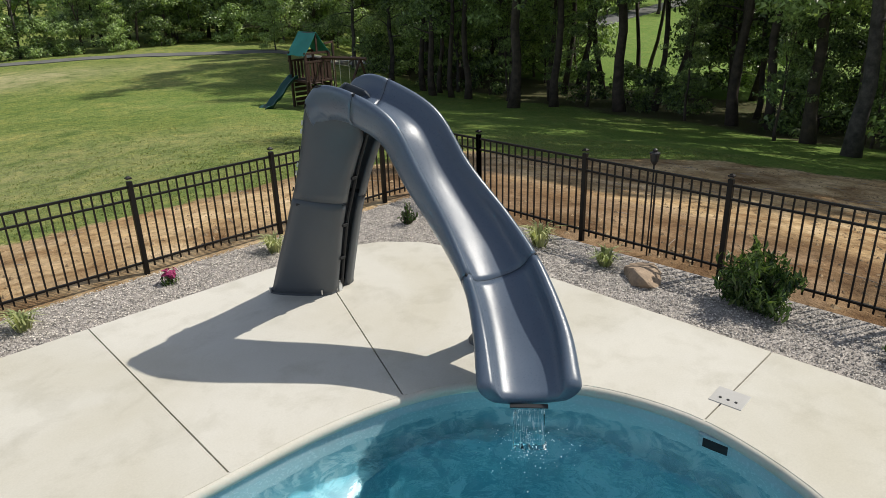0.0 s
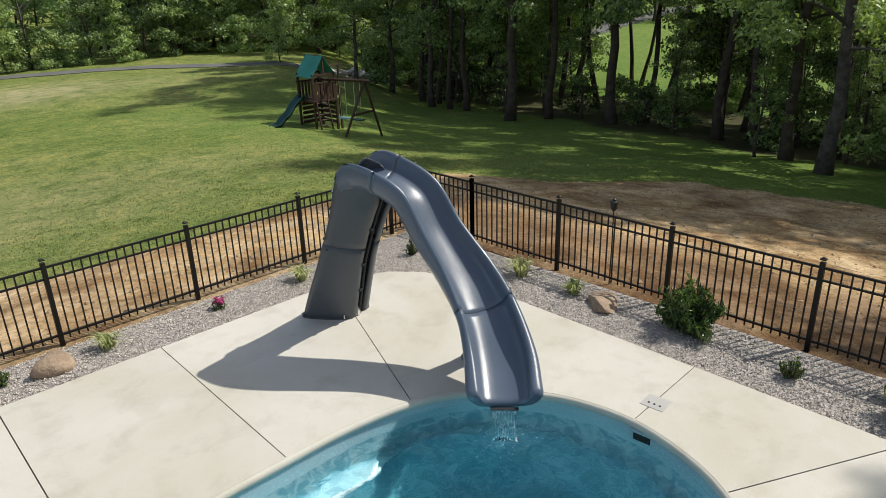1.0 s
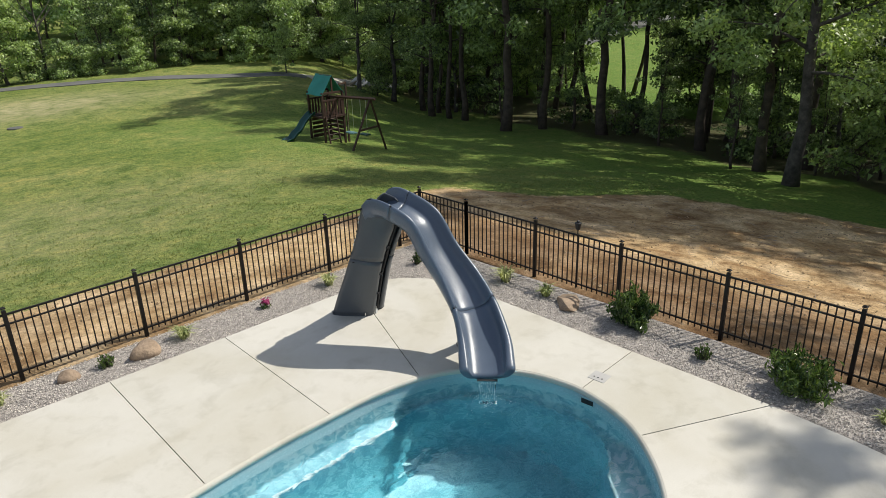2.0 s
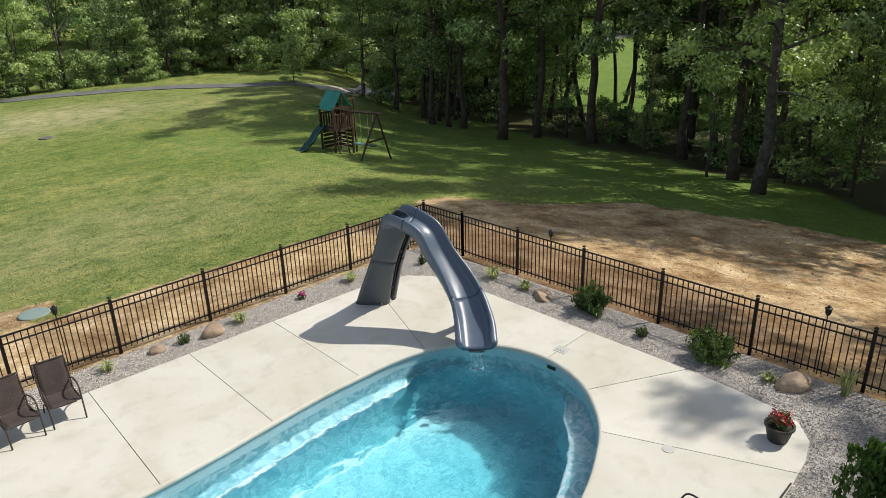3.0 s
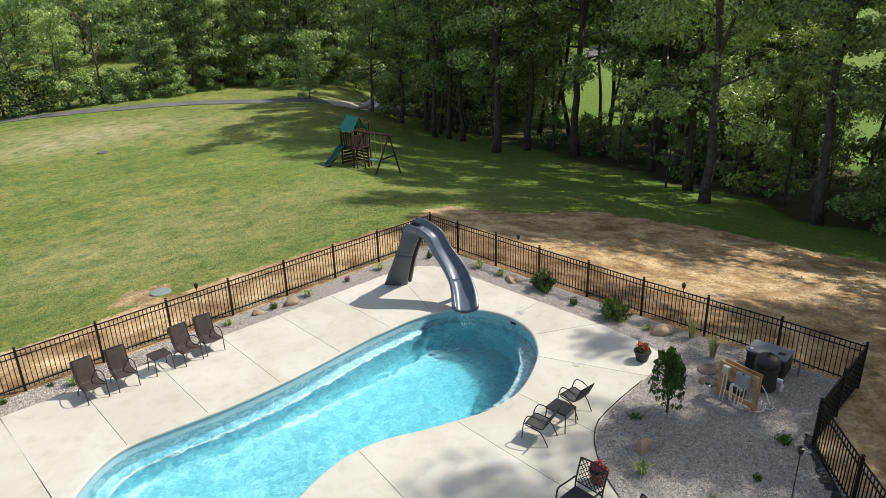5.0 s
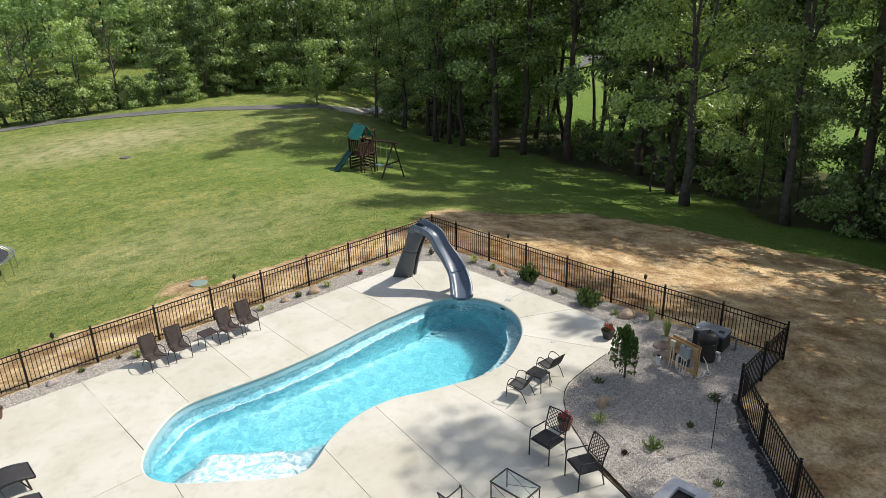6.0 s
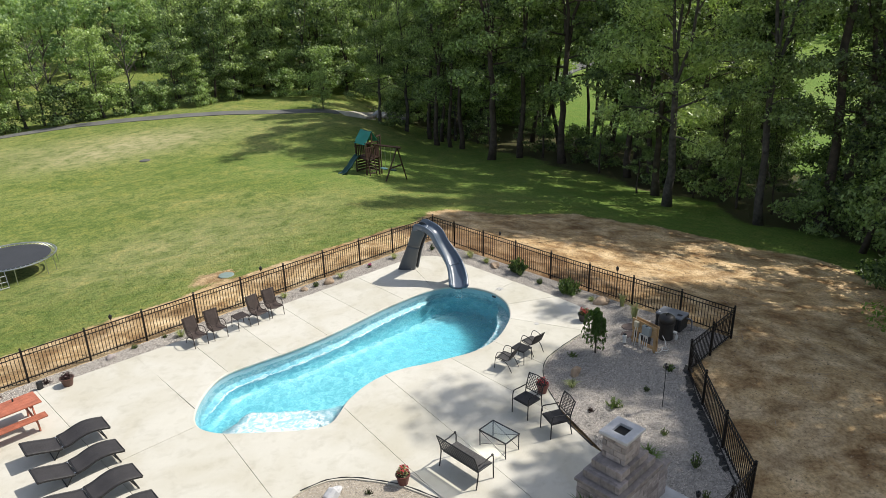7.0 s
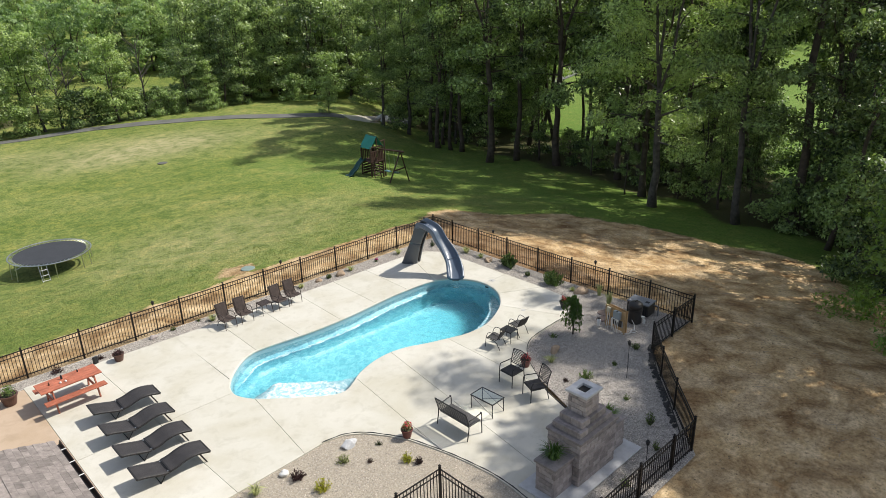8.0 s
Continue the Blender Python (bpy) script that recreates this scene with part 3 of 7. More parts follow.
# ---- pool outline ----
POOL = smooth_loop([(4.82, 2.25), (4.74, 2.9), (4.5, 3.4), (4.05, 3.9), (3.5, 4.17), (2.8, 4.30), (2.05, 4.32), (1.3, 4.32), (0.3, 4.24), (-0.8, 4.14), (-1.8, 4.10), (-3.0, 4.13),
                    (-4.2, 4.28), (-5.1, 4.34), (-5.75, 4.1), (-6.45, 3.5), (-6.9, 2.9), (-7.05, 2.38), (-6.95, 1.95), (-6.65, 1.5), (-6.0, 0.9), (-5.25, 0.25), (-4.75, -0.08),
                    (-4.35, -0.13), (-3.9, 0.1), (-3.4, 0.4), (-2.6, 0.65), (-1.85, 0.7), (-1.15, 0.55), (-0.5, 0.25), (0.3, -0.05), (1.0, -0.28), (1.75, -0.33), (2.4, -0.2),
                    (3.15, 0.12), (3.75, 0.47), (4.25, 0.95), (4.62, 1.5)], 4)
tan = np.roll(POOL, -1, 0) - np.roll(POOL, 1, 0)
tan /= np.linalg.norm(tan, axis=1)[:, None]
INWARD = np.stack([-tan[:, 1], tan[:, 0]], 1)
for _ in range(6):
    INWARD = INWARD + np.roll(INWARD, 1, 0) + np.roll(INWARD, -1, 0)
    INWARD /= np.linalg.norm(INWARD, axis=1)[:, None]


def pool_ring(inset, z):
    """The outline moved inwards; inset and z are numbers or one value for each point."""
    q = POOL + INWARD * np.reshape(inset, (-1, 1) if np.ndim(inset) else (1, 1))
    zz = np.broadcast_to(z, (len(POOL),))
    return [(a, b, c) for (a, b), c in zip(q.tolist(), zz.tolist())]


# ---- deck: slabs with saw-cut joints ----
OUTER = [(6.14, 5.9), (5.95, 6.55), (5.6, 6.98), (5.1, 7.22), (4.2, 7.26), (0, 7.28), (-4, 7.36), (-8, 7.52), (-11.75, 7.7), (-11.75, -2.6), (-9.6, -2.0), (-7.2, -1.9), (-6.4, -1.85), (-5.83, -2.0),
         (-5.38, -2.35), (-5.0, -2.9), (-4.7, -3.45), (-4.5, -4.1), (-4.32, -4.8), (-4.2, -5.5), (-4.12, -6.2), (-4.15, -6.9), (-4.25, -7.6), (-4.3, -8.5), (-0.7, -8.3), (-0.45, -6.6),
         (-0.36, -5.75), (0.0, -4.75), (0.6, -3.86), (1.05, -3.2), (1.65, -2.62), (2.22, -2.3), (2.7, -2.2), (3.5, -2.13), (4.4, -2.1), (5.0, -2.05), (5.5, -1.93), (5.85, -1.65), (6.0, -1.25), (6.08, -0.6), (6.14, 0.3)]
full = bmesh.new()
loop_o = [full.verts.new((x, y, 0)) for x, y in OUTER]
loop_i = [full.verts.new(p) for p in pool_ring(0.0, 0.0)]
for lp in (loop_o, loop_i):
    for k in range(len(lp)):
        full.edges.new((lp[k], lp[(k + 1) % len(lp)]))
bmesh.ops.triangle_fill(full, use_beauty=True, use_dissolve=False, edges=full.edges[:])
deck = tagged(new("pool_deck"), "pale broom-finished concrete pool deck in large slabs", "deck", kind="structure")


def slab(planes):
    """One slab: the deck between the given lines (x, y, nx, ny), kept on the side the normal points to."""
    b = full.copy()
    for x, y, nx, ny in planes:
        l = math.hypot(nx, ny)
        n = Vector((nx / l, ny / l, 0))
        co = Vector((x, y, 0)) + n * 0.0065
        bmesh.ops.bisect_plane(b, geom=b.verts[:] + b.edges[:] + b.faces[:], plane_co=co, plane_no=n, clear_inner=True, dist=1e-5)
    for v in [v for v in b.verts if not v.link_faces]:
        b.verts.remove(v)
    if not b.faces:
        return
    bmesh.ops.dissolve_limit(b, angle_limit=0.01, verts=b.verts[:], edges=b.edges[:])
    edge = [e for e in b.edges if len(e.link_faces) == 1]
    r = bmesh.ops.extrude_edge_only(b, edges=edge)
    bmesh.ops.translate(b, vec=(0, 0, -0.10), verts=[g for g in r["geom"] if isinstance(g, bmesh.types.BMVert)])
    part("slab", b, M_CONCRETE, deck)


def line_between(p, q, keep):
    """The line through p and q, kept on the side of the point keep."""
    nx, ny = -(q[1] - p[1]), q[0] - p[0]
    if (keep[0] - p[0]) * nx + (keep[1] - p[1]) * ny < 0:
        nx, ny = -nx, -ny
    return (*p, nx, ny)


JOINTS = [((-6.72, 7.5), (-6.70, 3.6)), ((-5.02, 7.4), (-5.08, 4.3)), ((-3.24, 7.3), (-3.36, 4.1)), ((-1.42, 7.3), (-1.55, 4.1)), ((0.38, 7.3), (0.32, 4.2)), ((2.17, 7.25), (2.09, 4.3)),
          ((4.7, 7.1), (3.51, 4.15)), ((6.2, 2.34), (4.8, 2.30)), ((6.15, 0.3), (4.47, 1.17)), ((4.68, -2.1), (3.64, 0.35)), ((1.97, -2.45), (2.0, -0.3)), ((0.12, -4.4), (0.26, -0.03)),
          ((-2.87, -5.79), (-1.82, 0.75)), ((-4.42, -5.0), (-3.72, 0.25)), ((-7.14, -2.06), (-6.70, 1.58))]
FACING = [(0, 2.2, 0, 1)] * 6 + [(3.0, 0, 1, 0.3), (3.0, 0, 1, 0), (2.5, 0.3, 1, -0.6)] + [(0, 1.2, 0, -1)] * 2 + [(0, 1.8, 0, -1)] * 3
for (a, b), c in zip(zip(JOINTS, JOINTS[1:]), FACING):
    mid = ((a[0][0] + b[0][0]) / 2, (a[0][1] + b[0][1]) / 2)
    lines = [line_between(*a, mid), line_between(*b, mid), c]
    slab(lines)
slab([(-6.71, 4, -1, 0.005), (0, 2.4, 0, 1), (-9.3, 0, 1, 0.04)])
slab([line_between(*JOINTS[-1], (-8, 0)), (0, 2.4, 0, -1), (-9.3, 0, 1, 0.04)])
slab([(-9.3, 0, -1, -0.04), (0, 2.4, 0, 1)])
slab([(-9.3, 0, -1, -0.04), (0, 2.4, 0, -1)])
full.free()
bm = bmesh.new()
loft(bm, [list(r) for r in zip(*[pool_ring(i, z) for i, z in ((-0.02, -0.004), (0.0, -0.003), (0.018, -0.008), (0.032, -0.02), (0.04, -0.04), (0.038, -0.07), (0.015, -0.095))])] + [[pool_ring(i, z)[0] for i, z in ((-0.02, -0.004), (0.0, -0.003), (0.018, -0.008), (0.032, -0.02), (0.04, -0.04), (0.038, -0.07), (0.015, -0.095))]], closed=False)
part("coping_nose", bm, M_CONCRETE, deck, "rounded concrete pool edge", smooth=True)
bm = bmesh.new()
sheet(bm, [[(x, y, -0.012) for x in (-20, -11.76)] for y in (-3, 2, 7.6)], 0.1)
tagged(part("patio", bm, M_PATIO), "tan coloured concrete patio beside the pool deck", "patio", kind="structure")

# ---- pool shell and water ----
WATER = -0.17
near = lambda x, y, r: np.exp(-((POOL[:, 0] - x) ** 2 + (POOL[:, 1] - y) ** 2) / (2 * r * r))
shelf = np.clip(np.maximum.reduce([near(-6.2, 1.0, 0.75), near(-5.2, 0.2, 0.75), near(-4.4, -0.1, 0.7)]) * 1.35, 0, 1)
east = np.clip((POOL[:, 0] - 0.4) / 0.8, 0, 1) * np.clip((1.9 - POOL[:, 1]) / 0.9, 0, 1)
north = np.clip((POOL[:, 1] - 3.0) / 0.8, 0, 1) * np.clip((3.3 - POOL[:, 0]) / 0.6, 0, 1)
width = 0.07 + 0.25 * north + 0.36 * east + 1.25 * shelf
ledge_z = -0.66 + 0.30 * shelf + 0.16 * east
floor_z = np.interp(POOL[:, 0], [-7, -2, 2.5, 5], [-1.05, -1.3, -2.0, -2.25])
slope = np.interp(POOL[:, 0], [-7, 1.5, 3.2], [1.0, 1.0, 0.45])
rim = [pool_ring(0.016, -0.09), pool_ring(0.022, -0.24), pool_ring(0.03, -0.32)]
steps = [pool_ring(0.03, -0.32), pool_ring(0.045, ledge_z + 0.05), pool_ring(0.10, ledge_z), pool_ring(width - 0.02, ledge_z - 0.01), pool_ring(width + 0.03, ledge_z - 0.05)]
glint = [pool_ring(width - 0.006, ledge_z + 0.004), pool_ring(width + 0.008, ledge_z + 0.002), pool_ring(width + 0.033, ledge_z - 0.025)]
deep = [pool_ring(width + 0.03, ledge_z - 0.05), pool_ring(width + 0.10 * slope, (ledge_z + floor_z) / 2), pool_ring(width + 0.22 * slope, floor_z + 0.06), pool_ring(width + 0.36 * slope, floor_z)]
pool = tagged(new("swimming_pool"), "freeform fibreglass swimming pool with turquoise shell", "pool", kind="structure")
for nm, rings, m_ in (("tile_band", rim, M_SHELL), ("bench_ledge", steps, M_POOL), ("ledge_glint", glint, M_LEDGE_GLINT), ("basin", deep, M_POOL)):
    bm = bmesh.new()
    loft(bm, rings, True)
    if nm == "ledge_glint":
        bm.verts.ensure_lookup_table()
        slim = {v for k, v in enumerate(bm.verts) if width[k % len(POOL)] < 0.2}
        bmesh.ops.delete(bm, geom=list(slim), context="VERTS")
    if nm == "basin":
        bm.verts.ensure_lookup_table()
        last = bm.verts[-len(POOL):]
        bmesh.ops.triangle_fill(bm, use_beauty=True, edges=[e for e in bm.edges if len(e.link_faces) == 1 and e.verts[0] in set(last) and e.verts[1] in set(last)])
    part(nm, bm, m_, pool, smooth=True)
def wave(x, y):
    d = math.hypot(x - 3.85, y - 3.17)
    z = 0.018 * noise.noise((x * 1.7, y * 1.7, 0.0)) + 0.016 * noise.noise((x * 3.6 + 2, y * 4.6, 1.0)) + 0.013 * noise.noise((x * 6.5 + 0.4 * y, y * 8.0, 2.0))
    return WATER + z + 0.012 * math.exp(-d * 1.4) * math.sin(d * 15) + 0.006 * math.exp(-d * 0.5) * noise.noise((x * 7, y * 7, 4.0))


step = 0.042
gx = np.arange(-7.2, 5.0, step)
gy = np.arange(-0.5, 4.6, step)
wide = [tuple(p) for p in (POOL - INWARD * 0.08).tolist()]
ok = np.array([inside(gx, np.full(len(gx), y), wide) for y in gy])
bm = bmesh.new()
wv = {}
for b in range(len(gy) - 1):
    for a in range(len(gx) - 1):
        if ok[b, a] or ok[b + 1, a] or ok[b, a + 1] or ok[b + 1, a + 1]:
            quad = []
            for c, d in ((a, b), (a + 1, b), (a + 1, b + 1), (a, b + 1)):
                if (c, d) not in wv:
                    wv[c, d] = bm.verts.new((gx[c], gy[d], wave(gx[c], gy[d])))
                quad.append(wv[c, d])
            bm.faces.new(quad)
water = part("water", bm, M_WATER, smooth=True)
if water.data.polygons[0].normal.z < 0:
    water.data.flip_normals()
tagged(water, "clear rippling turquoise pool water", "water", kind="structure")
water.visible_shadow = False

# skimmer mouth, access plate and drain lids
sk = thing("pool_skimmer", "dark rectangular skimmer mouth in the pool wall", "skimmer", 4.79, 2.18, -0.14, 94)
# near-black block in place of the shade inside the mouth
bm = box(bmesh.new(), (0, 0.012, -0.005), (0.185, 0.02, 0.085), bev=0.005)
part("opening_shade", bm, M_SEAM, sk)
for s, c in (((0.26, 0.034, 0.026), (0, 0.008, 0.05)), ((0.26, 0.034, 0.022), (0, 0.008, -0.056)), ((0.034, 0.034, 0.12), (0.108, 0.008, 0)), ((0.034, 0.034, 0.12), (-0.108, 0.008, 0))):
    part("frame_bar", box(bmesh.new(), c, s, bev=0.004), M_SHELL, sk)
pl = thing("access_plate", "square pale access plate set into the concrete deck", "plate", 5.22, 2.29, 0.0, 94)
part("plate", box(bmesh.new(), (0, 0, 0.0), (0.25, 0.23, 0.012), bev=0.004), M_PLATE, pl)
for a in (-0.06, 0.0, 0.06):
    part("screw", lathe(bmesh.new(), [(0.012, 0.006), (0.012, 0.010), (0.004, 0.011)], 8, (a, 0.04, 0)), M_SEAM, pl)
lid = thing("round_drain_lid", "small round white deck lid", "lid", 3.93, -0.55, 0.0)
part("disc", lathe(bmesh.new(), [(0.09, 0.001), (0.09, 0.008), (0.07, 0.010), (0.01, 0.010)], 20), M_PLATE, lid)

# ---- gravel beds, edging ----
GR = [("gravel_bed_north", [(-13.5, 8.32), (-4, 8.24), (7.2, 8.18), (7.32, 5.0), (6.0, 5.0), (5.6, 6.8), (4.5, 7.1), (-4, 7.2), (-13.5, 7.55)], M_GRAVEL),
      ("gravel_bed_east", [(7.32, 5.0), (7.38, -2.2), (7.55, -5.7), (4.7, -5.75), (0.35, -9.6), (-4.4, -9.6), (-4.4, -8.45), (-0.7, -8.2), (-0.3, -6), (0.6, -3.8), (1.6, -2.5), (2.7, -2.1), (5, -1.9), (5.9, -1.4), (6.0, 0.3), (6.0, 5.0)], M_GRAVEL),
      ("gravel_bed_south", [(-11, -2.4), (-9.6, -1.9), (-7.2, -1.8), (-6.4, -1.75), (-5.75, -1.9), (-5.3, -2.25), (-4.9, -2.9), (-4.5, -3.6), (-4.25, -4.8), (-4.1, -5.6), (-4.05, -6.4), (-4.1, -7.4), (-4.3, -9.5), (-11, -9.5)], M_MULCHBED)]
BEDS = {}
for nm, outline, m_ in GR:
    bm = bmesh.new()
    f = bm.faces.new([bm.verts.new((x, y, -0.035)) for x, y in outline])
    bmesh.ops.triangulate(bm, faces=[f])
    BEDS[nm] = outline
    tagged(part(nm, bm, m_), "bed of mixed grey and tan gravel along the pool deck", "gravel", kind="structure")


rng = np.random.default_rng(5)


def pebbles(nm, poly, count, size, material, label):
    a = np.array(poly)
    x = rng.uniform(a[:, 0].min(), a[:, 0].max(), count * 4)
    y = rng.uniform(a[:, 1].min(), a[:, 1].max(), count * 4)
    k = inside(x, y, poly) & ~inside(x, y, OUTER)
    x, y = x[k][:count], y[k][:count]
    n = len(x)
    octa = np.array([(1, 0, -0.1), (0, 1, -0.1), (-1, 0, -0.1), (0, -1, -0.1), (0.2, 0.1, 0.55)])
    s = size * rng.uniform(0.5, 1.35, (n, 1, 1)) * rng.uniform(0.65, 1.2, (n, 1, 3))
    v = octa[None] * s * rng.uniform(0.75, 1.2, (n, 5, 1))
    t = rng.random(n) * 6.283
    R = np.zeros((n, 3, 3))
    R[:, 0, 0], R[:, 0, 1], R[:, 1, 0], R[:, 1, 1], R[:, 2, 2] = np.cos(t), -np.sin(t), np.sin(t), np.cos(t), 1
    v = np.einsum("nij,nkj->nki", R, v) + np.stack([x, y, np.full(n, -0.03) + rng.uniform(0, 0.015, n)], 1)[:, None]
    tri = np.array([(0, 1, 4), (1, 2, 4), (2, 3, 4), (3, 0, 4)])
    f = (np.arange(n)[:, None, None] * 5 + tri[None]).reshape(-1, 3)
    return tagged(raw_mesh(nm, v.reshape(-1, 3), f, material), label, "gravel", kind="stuff")


pebbles("pebbles", [(-1.5, 8.24), (7.2, 8.2), (7.34, -0.8), (6.1, -0.8), (6.1, 5.0), (5.6, 6.8), (4.5, 7.1), (-1.5, 7.2)], 52000, 0.0105, M_PEBBLE, "loose grey and tan pebbles")
pebbles("pebbles", [(7.34, -0.8), *GR[1][1][1:15], (6.0, -0.8)], 56000, 0.0145, M_PEBBLE, "loose grey and tan pebbles")
pebbles("pebbles", [(-13.5, 8.3), (-1.5, 8.22), (-1.5, 7.2), (-4, 7.2), (-13.5, 7.55)], 13000, 0.016, M_PEBBLE, "loose grey and tan pebbles")
pebbles("pebbles", GR[2][1], 20000, 0.0135, M_PEBBLE, "loose sandy pebbles")


def edging(line, label):
    pts = spline(line, 5)
    b = bmesh.new()
    rows = []
    for i, p in enumerate(pts):
        d = pts[min(i + 1, len(pts) - 1)] - pts[max(i - 1, 0)]
        n = np.array((-d[1], d[0])) / np.hypot(*d[:2])
        w = 0.012
        rows.append([(p[0] + n[0] * w, p[1] + n[1] * w, -0.06), (p[0] + n[0] * w, p[1] + n[1] * w, 0.012 + 0.008 * math.sin(i * 1.7)), (p[0] - n[0] * w, p[1] - n[1] * w, 0.012 + 0.008 * math.sin(i * 1.7)), (p[0] - n[0] * w, p[1] - n[1] * w, -0.06)])
    loft(b, rows, True, True)
    return tagged(part("edging_strip", b, M_EDGING), label, "edging", kind="structure")


edging([(-6.5, -1.82), (-5.83, -1.96), (-5.35, -2.32), (-4.97, -2.87), (-4.66, -3.43), (-4.46, -4.1), (-4.28, -4.8), (-4.16, -5.5), (-4.08, -6.2), (-4.1, -6.9), (-4.2, -7.6)], "black plastic edging between deck and gravel")
edging([(-0.32, -5.75), (0.04, -4.75), (0.63, -3.84), (1.08, -3.18), (1.67, -2.6), (2.23, -2.28), (2.7, -2.18), (3.5, -2.11), (4.4, -2.08)], "black plastic edging between deck and gravel")
bm = bmesh.new()
part_line = [(4.9, -5.7), (4.6, -5.85), (3.4, -6.7), (2.4, -7.6), (1.2, -8.6), (0.4, -9.2), (-0.8, -9.2), (-3.8, -9.2)]
edging(part_line, "black plastic edging along the fence")

# ---- fence ----
FENCE_TOP = 1.06


def unit_mesh(name, size, material, bev=0.0):
    b = box(bmesh.new(), (0, 0, 0.5 * size[2]), size, bev=bev)
    me = bpy.data.meshes.new(name)
    b.to_mesh(me)
    b.free()
    me.materials.append(material)
    return me


PICKET = unit_mesh("picket", (0.017, 0.017, FENCE_TOP - 0.06), M_FENCE)


def fence_panel(p, q, gz0=-0.08, gz1=-0.08, post=True, label="black aluminium picket fence section with a square post", gate=False):
    """One section from post to post, with three rails and its pickets."""
    p, q = Vector((*p, gz0)), Vector((*q, gz1))
    L = (q - p).length
    rz = math.degrees(math.atan2(q.y - p.y, q.x - p.x))
    t = thing("metal_gate" if gate else "fence_section", label, "gate" if gate else "fence", p.x, p.y, p.z, rz, "pool fence")
    slope = math.atan2(q.z - p.z, L)
    rot = Matrix.Rotation(-slope, 4, "Y")
    for z, h in ((FENCE_TOP - 0.005, 0.028), (FENCE_TOP - 0.155, 0.024), (0.13, 0.026)):
        b = box(bmesh.new(), (L / 2, 0, z + (q.z - p.z) / 2), (L - 0.04, 0.03, h), rot, 0.003)
        part("rail", b, M_FENCE, t)
    n = max(3, round(L / 0.108))
    for k in range(1, n):
        o = new("picket", PICKET)
        o.parent = t
        o.location = (L * k / n, 0, 0.06 + (q.z - p.z) * k / n)
    if post:
        b = box(bmesh.new(), (0, 0, 0.53), (0.056, 0.056, FENCE_TOP + 0.12), bev=0.004)
        po = part("post", b, M_FENCE, t)
        b = box(bmesh.new(), (0, 0, FENCE_TOP + 0.095), (0.066, 0.066, 0.016), bev=0.004)
        loft(b, [[(-0.03, -0.03, FENCE_TOP + 0.10), (0.03, -0.03, FENCE_TOP + 0.10), (0.03, 0.03, FENCE_TOP + 0.10), (-0.03, 0.03, FENCE_TOP + 0.10)],
                 [(-0.012, -0.012, FENCE_TOP + 0.118), (0.012, -0.012, FENCE_TOP + 0.118), (0.012, 0.012, FENCE_TOP + 0.118), (-0.012, 0.012, FENCE_TOP + 0.118)]], True, True)
        part("post_cap", b, M_FENCE, po)
    return t


FY, FX = 8.45, 7.52
north = [6.9, 5.05, 3.22, 1.39, -0.45, -2.28, -4.11, -5.94, -7.77, -9.6, -11.43, -13.26, -15.1, -16.9]
fence_panel((FX, FY), (north[0], FY))
for a, b in zip(north, north[1:]):
    fence_panel((a, FY), (b, FY))
eastp = [7.05, 5.27, 3.45, 1.62, -0.2, -2.04, -3.87]
fence_panel((FX, eastp[0]), (FX, FY))
for a, b in zip(eastp, eastp[1:]):
    fence_panel((FX + (0.06 if a < -1 else 0), a), (FX + (0.12 if b < -3 else 0.06 if b < -1 else 0), b))
RUN = [(7.62, -5.72), (6.1, -5.74), (4.62, -5.78), (3.3, -6.88), (1.88, -8.12), (0.46, -9.42), (-0.66, -9.42), (-2.25, -9.40), (-3.95, -9.40), (-5.75, -9.40)]
fence_panel((FX + 0.12, eastp[-1]), RUN[0])
for k, (a, b) in enumerate(zip(RUN, RUN[1:])):
    fence_panel(a, b, gate=(k == 5), label="black aluminium gate with pickets" if k == 5 else "black aluminium picket fence section with a square post")
SOUTH = [(-5.75, -5.93), (-7.15, -5.92), (-8.9, -5.9), (-10.7, -5.88), (-12.4, -5.86)]
for a, b in zip(SOUTH, SOUTH[1:]):
    fence_panel(a, b)
fence_panel((-5.75, -7.65), SOUTH[0], post=False)
fence_panel(RUN[-1], (-5.75, -7.65))


# ---- water slide ----
RIM_NEAR = [(3.837, 5.635, 2.135), (3.884, 5.484, 2.257), (3.944, 5.145, 2.231), (4.079, 4.795, 2.034), (4.133, 4.532, 1.628), (4.168, 4.264, 1.221), (4.105, 3.971, 0.856), (3.977, 3.732, 0.583), (3.737, 3.436, 0.342)]
RIM_FAR = [(4.417, 5.825, 2.125), (4.465, 5.693, 2.253), (4.519, 5.407, 2.262), (4.691, 4.941, 2.015), (4.728, 4.573, 1.571), (4.741, 4.131, 1.194), (4.622, 3.727, 0.929), (4.399, 3.307, 0.590), (4.132, 3.029, 0.357)]
TOWER_REAR = [(3.857, 6.70, 0.0), (3.859, 6.506, 0.386), (3.862, 6.31, 0.744), (3.862, 6.171, 1.012), (3.862, 5.987, 1.357), (3.85, 5.826, 1.694), (3.83, 5.69, 2.002), (3.838, 5.60, 2.15), (3.875, 5.50, 2.235)]
TOWER_FRONT = [(4.315, 6.14, 0.0), (4.284, 6.011, 0.359), (4.252, 5.899, 0.646), (4.224, 5.788, 0.917), (4.203, 5.612, 1.297), (4.201, 5.474, 1.562), (4.19, 5.34, 1.811), (4.08, 5.30, 2.02), (3.97, 5.32, 2.16)]


